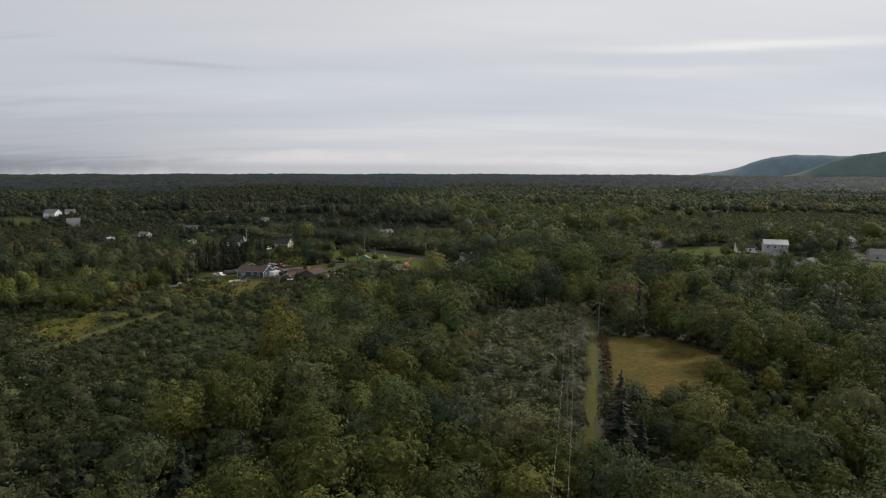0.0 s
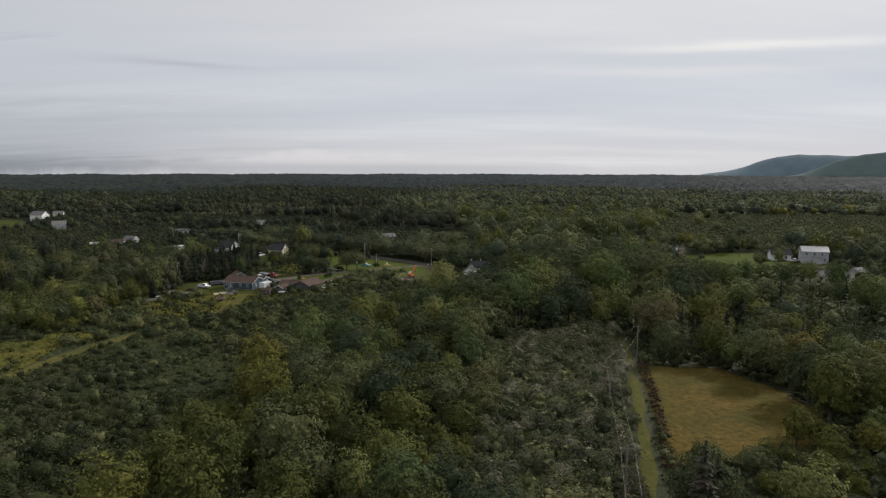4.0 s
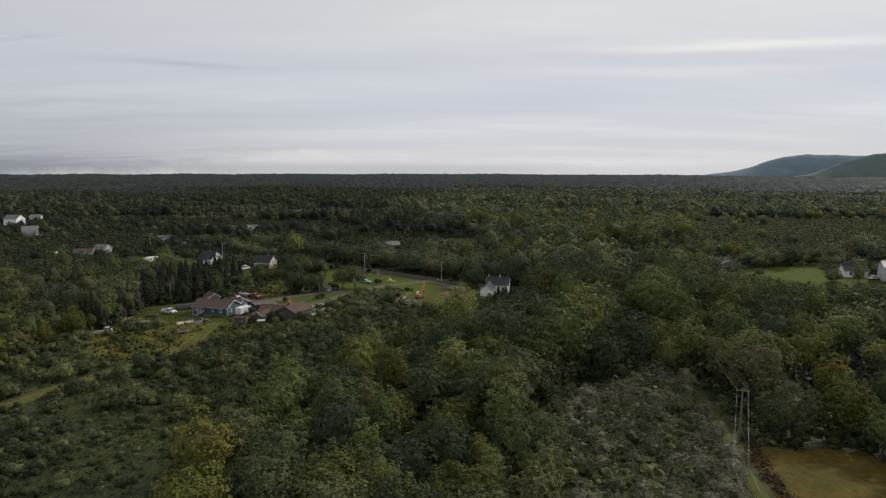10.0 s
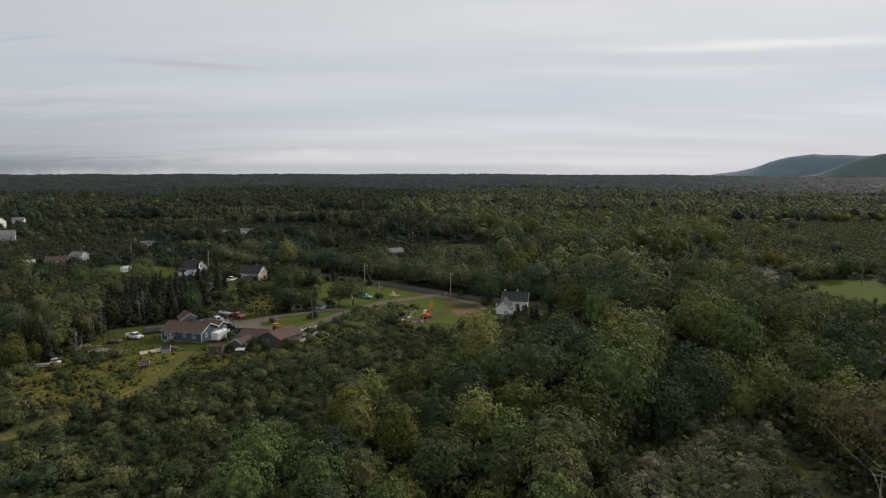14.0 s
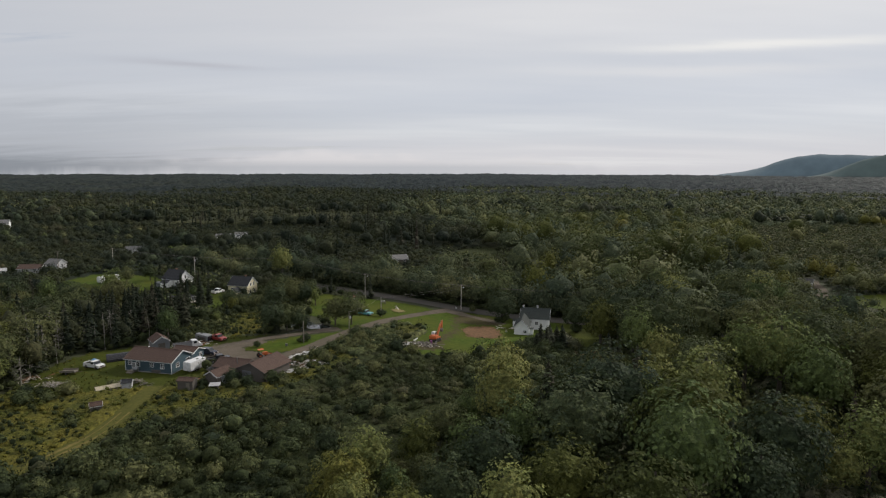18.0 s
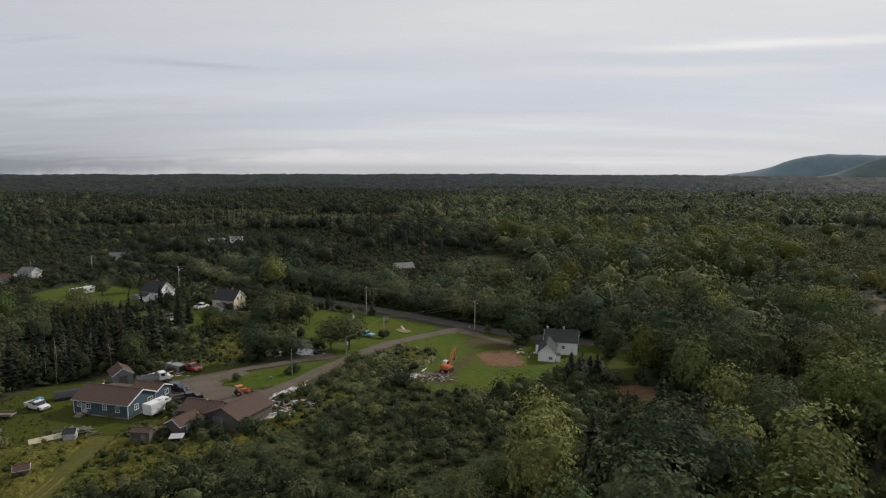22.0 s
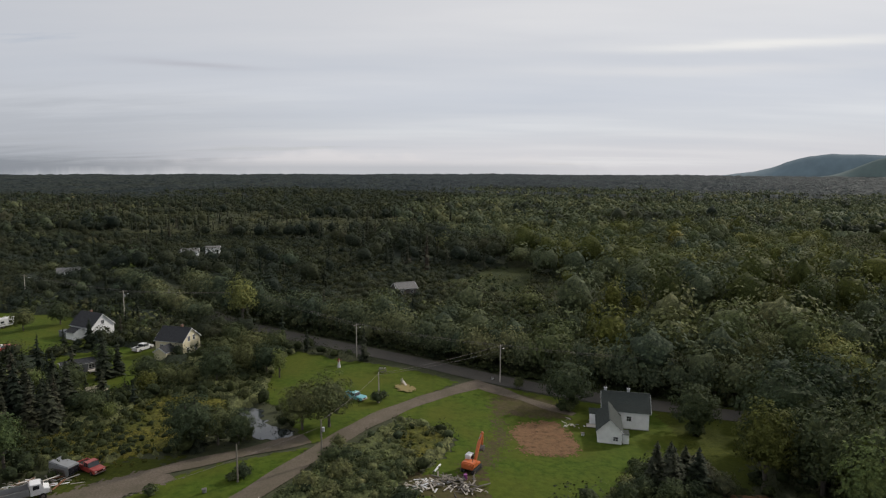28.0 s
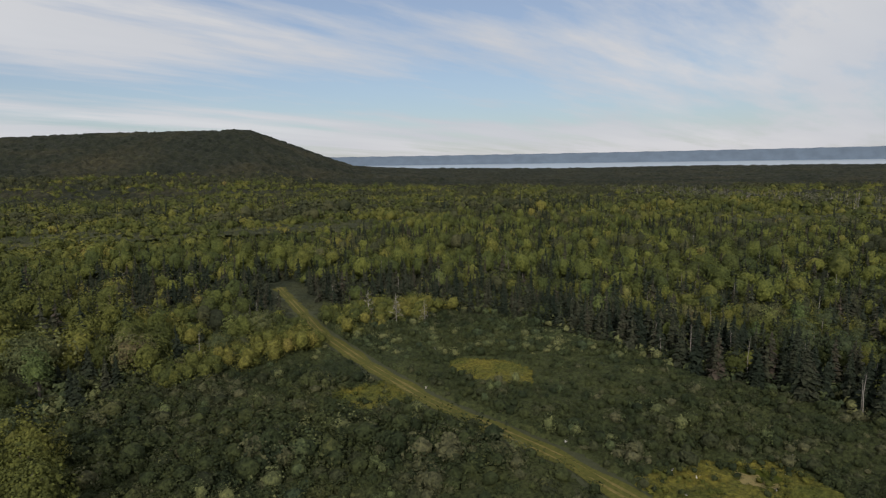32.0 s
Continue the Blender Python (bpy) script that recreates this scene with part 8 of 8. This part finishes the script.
for nm, lab, x, y, mat, sx, sy, sz in [("tarp_heap", "crumpled orange tarp in the grass", -68.6, 254.8, ORANGE_P, 1.9, 1.3, 0.5), ("tarp_heap", "grey plastic sheet in the grass", -67.2, 256.4, STEEL, 1.3, 0.8, 0.35),
                                       ("tarp_heap", "white plastic heap in the grass", -66.4, 251.8, WHITE_P, 1.2, 1.0, 0.5), ("tarp_heap", "blue tarp over stored goods", -97.4, 279.0, BLUE_TARP, 1.8, 1.4, 1.0),
                                       ("tarp_heap", "blue tarp behind the blue house", -86.6, 282.4, BLUE_TARP, 2.0, 1.5, 0.9), ("tarp_heap", "rusty red machine part in weeds", -107.0, 256.5, RUSTY, 1.6, 1.1, 0.9),
                                       ("tarp_heap", "blue tarp by the red car", -139.5, 361.0, BLUE_TARP, 2.4, 1.6, 0.8), ("tarp_heap", "pale crate by the trees", -136.0, 366.0, WHITE_P, 1.6, 1.4, 1.3)]:
    e = base(nm, lab, "tarp", x, y, 30)
    v_, f_ = lump(np.random.default_rng(int(abs(x * 7))), (0, 0, sz * 0.35), 1.0, 1.0, 3)
    v_ = np.array(v_) * [sx / 2, sy / 2, sz * 0.6]
    piece("sheet", mesh_of("sheet", v_, None, f_), mat, e)
cover = base("trailer_bed", "flat grey utility trailer in the weeds", "trailer", -98.3, 270.2, 5)
part("deck", bevel(boxes(((0, 0, 0.6), (3.4, 1.9, 0.12)), ((0, 0.95, 0.85), (3.4, 0.06, 0.4)), ((0, -0.95, 0.85), (3.4, 0.06, 0.4))), 0.01), RAWWOOD, cover)
part("drawbar", boxes(((2.3, 0, 0.5), (1.3, 0.1, 0.1))), STEEL, cover)
wheels(cover, (-0.2,), 1.0, 0.32)
cover2 = base("trailer_bed", "loaded utility trailer with pale boards", "trailer", -104.0, 248.0, 20)
part("deck", bevel(boxes(((0, 0, 0.6), (3.6, 1.9, 0.12)), ((0, 0.95, 0.85), (3.6, 0.06, 0.4)), ((0, -0.95, 0.85), (3.6, 0.06, 0.4))), 0.01), PALEWOOD, cover2)
part("load", bevel(boxes(((-0.2, 0.1, 0.9), (2.6, 1.2, 0.5))), 0.08), RAWWOOD, cover2)
wheels(cover2, (-0.2,), 1.0, 0.32)

# ---------- garden things on the lawns ----------
pt = base("picnic_table", "dark timber picnic table with white pots on it", "table", -33.0, 350.4, 15)
part("tabletop", bevel(boxes(*[((0, -0.32 + 0.16 * k, 0.76), (1.9, 0.14, 0.05)) for k in range(5)]), 0.008), OLD_BOARD, pt)
for s in (-1, 1):
    part("bench", bevel(boxes(((0, s * 0.75, 0.45), (1.9, 0.26, 0.05))), 0.008), OLD_BOARD, pt)
    part("trestle", boxes(((s * 0.7, 0, 0.42), (0.08, 1.6, 0.1)), ((s * 0.7, 0.45, 0.38), (0.08, 0.1, 0.76)), ((s * 0.7, -0.45, 0.38), (0.08, 0.1, 0.76))), OLD_BOARD, pt)
for k, q in enumerate((-0.6, -0.1, 0.5)):
    po = base("flower_pot", "white flower pot with plants on the table", "pot", -33.0 + q, 350.4 + 0.1 * k, 0, float(land(-33, 350.4)) + 1.04, "pots on the picnic table")
    part("pot", cyl(0.13, 0.18, 0.28, (0, 0, 0.14)), WHITE_P, po)
    part("plant", cyl(0.06, 0.22, 0.25, (0, 0, 0.4), sides=7), LAWN, po)
sl = base("play_slide", "small wooden play slide over sand", "slide", -27.6, 342.6, -50)
part("chute", boxes(((0.7, 0, 0.75), (2.2, 0.5, 0.05), 0)), PALEWOOD, sl)
sl.children[0].matrix_basis = pose(0, 0, 0.1, 0, 32, 0)
for s in (-1, 1):
    part("ladder_post", boxes(((-0.35, s * 0.25, 0.7), (0.08, 0.08, 1.5))), PALEWOOD, sl)
for k in range(4):
    part("rung", boxes(((-0.35, 0, 0.3 + 0.32 * k), (0.06, 0.5, 0.05))), PALEWOOD, sl)
drape("sand_patch", [(-29.6, 340.5), (-27.5, 343), (-24.5, 340.4), (-25.4, 337.4), (-28, 338)], 0.4, 0.32, SAND, "worn yellow sand patch under the slide", "soil", 0.3)
sg = base("garden_ornament", "little red and white garden windmill", "ornament", -43.8, 352.6, 0)
part("tower", cyl(0.45, 0.18, 1.8, (0, 0, 0.9), sides=8), WHITE_P, sg)
part("cap", cyl(0.3, 0.05, 0.4, (0, 0, 2.0), sides=8), RED_P, sg)
part("sail", boxes(((0, -0.3, 1.9), (1.3, 0.04, 0.12)), ((0, -0.3, 1.9), (0.12, 0.04, 1.3))), RED_P, sg)
for x, y in ((-52.8, 291.0), (-6.7, 350.3), (8.4, 319.6)):
    mb = base("planter" if x < -10 else "white_drum", "small pale planter on the grass" if x < -10 else "white barrel standing by the drive", "planter" if x < -10 else "barrel", x, y)
    part("tub", bevel(cyl(0.28, 0.36, 0.55, (0, 0, 0.28), sides=14), 0.02), GREY_P if x < -10 else WHITE_P, mb)
    part("rim", cyl(0.39, 0.39, 0.06, (0, 0, 0.55), sides=14), STEEL, mb)


# ---------- poles and wires ----------
def pole(x, y, h, turn, label, arm=True, can=False, lamp=False, double=False, mat=None):
    p = base("utility_pole", label, "pole", x, y, turn, float(land(x, y)), "utility poles")
    part("shaft", cyl(0.15, 0.10, h + 0.6, (0, 0, h / 2 - 0.3), sides=10), mat or RAWWOOD, p)
    if arm:
        ca = part("crossarm", bevel(boxes(((0, 0, h - 0.35), (2.2, 0.10, 0.12))), 0.01), RAWWOOD, p)
        for q in (-0.95, -0.35, 0.35, 0.95):
            part("insulator", cyl(0.05, 0.035, 0.16, (q, 0, h - 0.2), sides=8), GREY_P, ca)
    if can:
        part("transformer", bevel(cyl(0.22, 0.22, 0.75, (0.36, 0, h - 1.7), sides=14), 0.03), PALE_SIDE, p, "grey transformer can")
        part("bracket", boxes(((0.18, 0, h - 1.6), (0.2, 0.06, 0.4))), STEEL, p)
    if lamp:
        part("lamp_arm", boxes(((0.7, 0, h - 1.2), (1.4, 0.05, 0.05))), STEEL, p)
        part("lamp_head", bevel(boxes(((1.45, 0, h - 1.22), (0.5, 0.2, 0.12))), 0.03), WHITE_P, p)
    return (x, y, float(land(x, y)) + h - 0.15)


def wire(a, b, sag, r=0.018, name="overhead_wire"):
    cu = bpy.data.curves.new("wire", "CURVE")
    cu.dimensions, cu.bevel_depth, cu.bevel_resolution = "3D", r, 1
    sp_ = cu.splines.new("POLY")
    sp_.points.add(14)
    for i in range(15):
        t = i / 14
        sp_.points[i].co = (a[0] + (b[0] - a[0]) * t, a[1] + (b[1] - a[1]) * t, a[2] + (b[2] - a[2]) * t - 4 * sag * t * (1 - t), 1)
    cu.materials.append(STEEL)
    return tagged(new(name, cu), "thin grey overhead wire between poles", "wire", "overhead wires")


A = pole(-40.7, 361.0, 8.9, 58, "grey wooden street pole with a lamp arm", True, False, True, mat=PALEWOOD)
B = pole(-5.0, 348.8, 9.2, 58, "tall pale utility pole at the road junction", True, False, True, mat=PALEWOOD)
C = pole(-37.6, 300.8, 7.2, 30, "brown utility pole with a transformer beside the lane", False, True)
D = pole(-48.9, 294.0, 6.0, 30, "short plain pole on the grass island", False)
E_ = pole(-31.6, 329.8, 6.6, 30, "plain service pole beside the bush", False, mat=PALEWOOD)
F = pole(-79, 400, 9.0, 45, "grey roadside utility pole", True, False, True)
G = pole(-119.5, 398.5, 9.4, 45, "grey roadside utility pole with a lamp", True, True, True, mat=PALEWOOD)
Hh = pole(-170, 427, 9.4, 45, "grey roadside utility pole far down the road", True, False, True, mat=PALEWOOD)
I_ = pole(-189, 415, 9.4, 45, "grey roadside utility pole near the low house", True, False, True)
J = pole(38.5, 340.0, 9.0, 64, "wooden utility pole behind the white house", True, False, False)
K = pole(70, 325, 9.0, 64, "wooden utility pole along the road", True)
L_ = pole(146, 330, 7.5, 20, "thin pole in the green pasture", False)
M_ = pole(-421, 537, 9.0, 0, "far roadside pole at the field", True)
for a, b in ((A, B), (A, F), (F, G), (G, Hh), (B, J), (J, K)):
    for o in (-0.9, 0.3, 0.9):
        wire((a[0] + o * 0.5, a[1] + o * 0.8, a[2]), (b[0] + o * 0.5, b[1] + o * 0.8, b[2]), 0.5)
wire(B, E_, 0.5, 0.025)
wire((B[0], B[1], B[2] - 1.2), (E_[0], E_[1], E_[2] - 0.3), 0.5, 0.025)
wire(E_, C, 0.5, 0.022)
wire((C[0], C[1], C[2] - 1.0), (-69, 280, 3.4), 0.8)
P1 = [pole(14.4, 68.0, 10.5, -13, "slim wooden power pole among willows", True), pole(23.5, 107.0, 10.5, -13, "slim wooden power pole among willows", True),
      pole(32.0, 146.0, 9.8, -18, "slim wooden power pole among willows", True), pole(47.6, 178.0, 9.7, -24, "slim wooden power pole at the wood's edge", True),
      pole(62, 226, 9.0, -18, "slim wooden power pole in the gap", True)]
P1.insert(0, (5.5, 29.0, 11.0))
for a, b in zip(P1, P1[1:]):
    for o in (-0.9, 0.9):
        wire((a[0] + o, a[1] - 0.25 * o, a[2]), (b[0] + o, b[1] - 0.25 * o, b[2]), 0.9, 0.02)
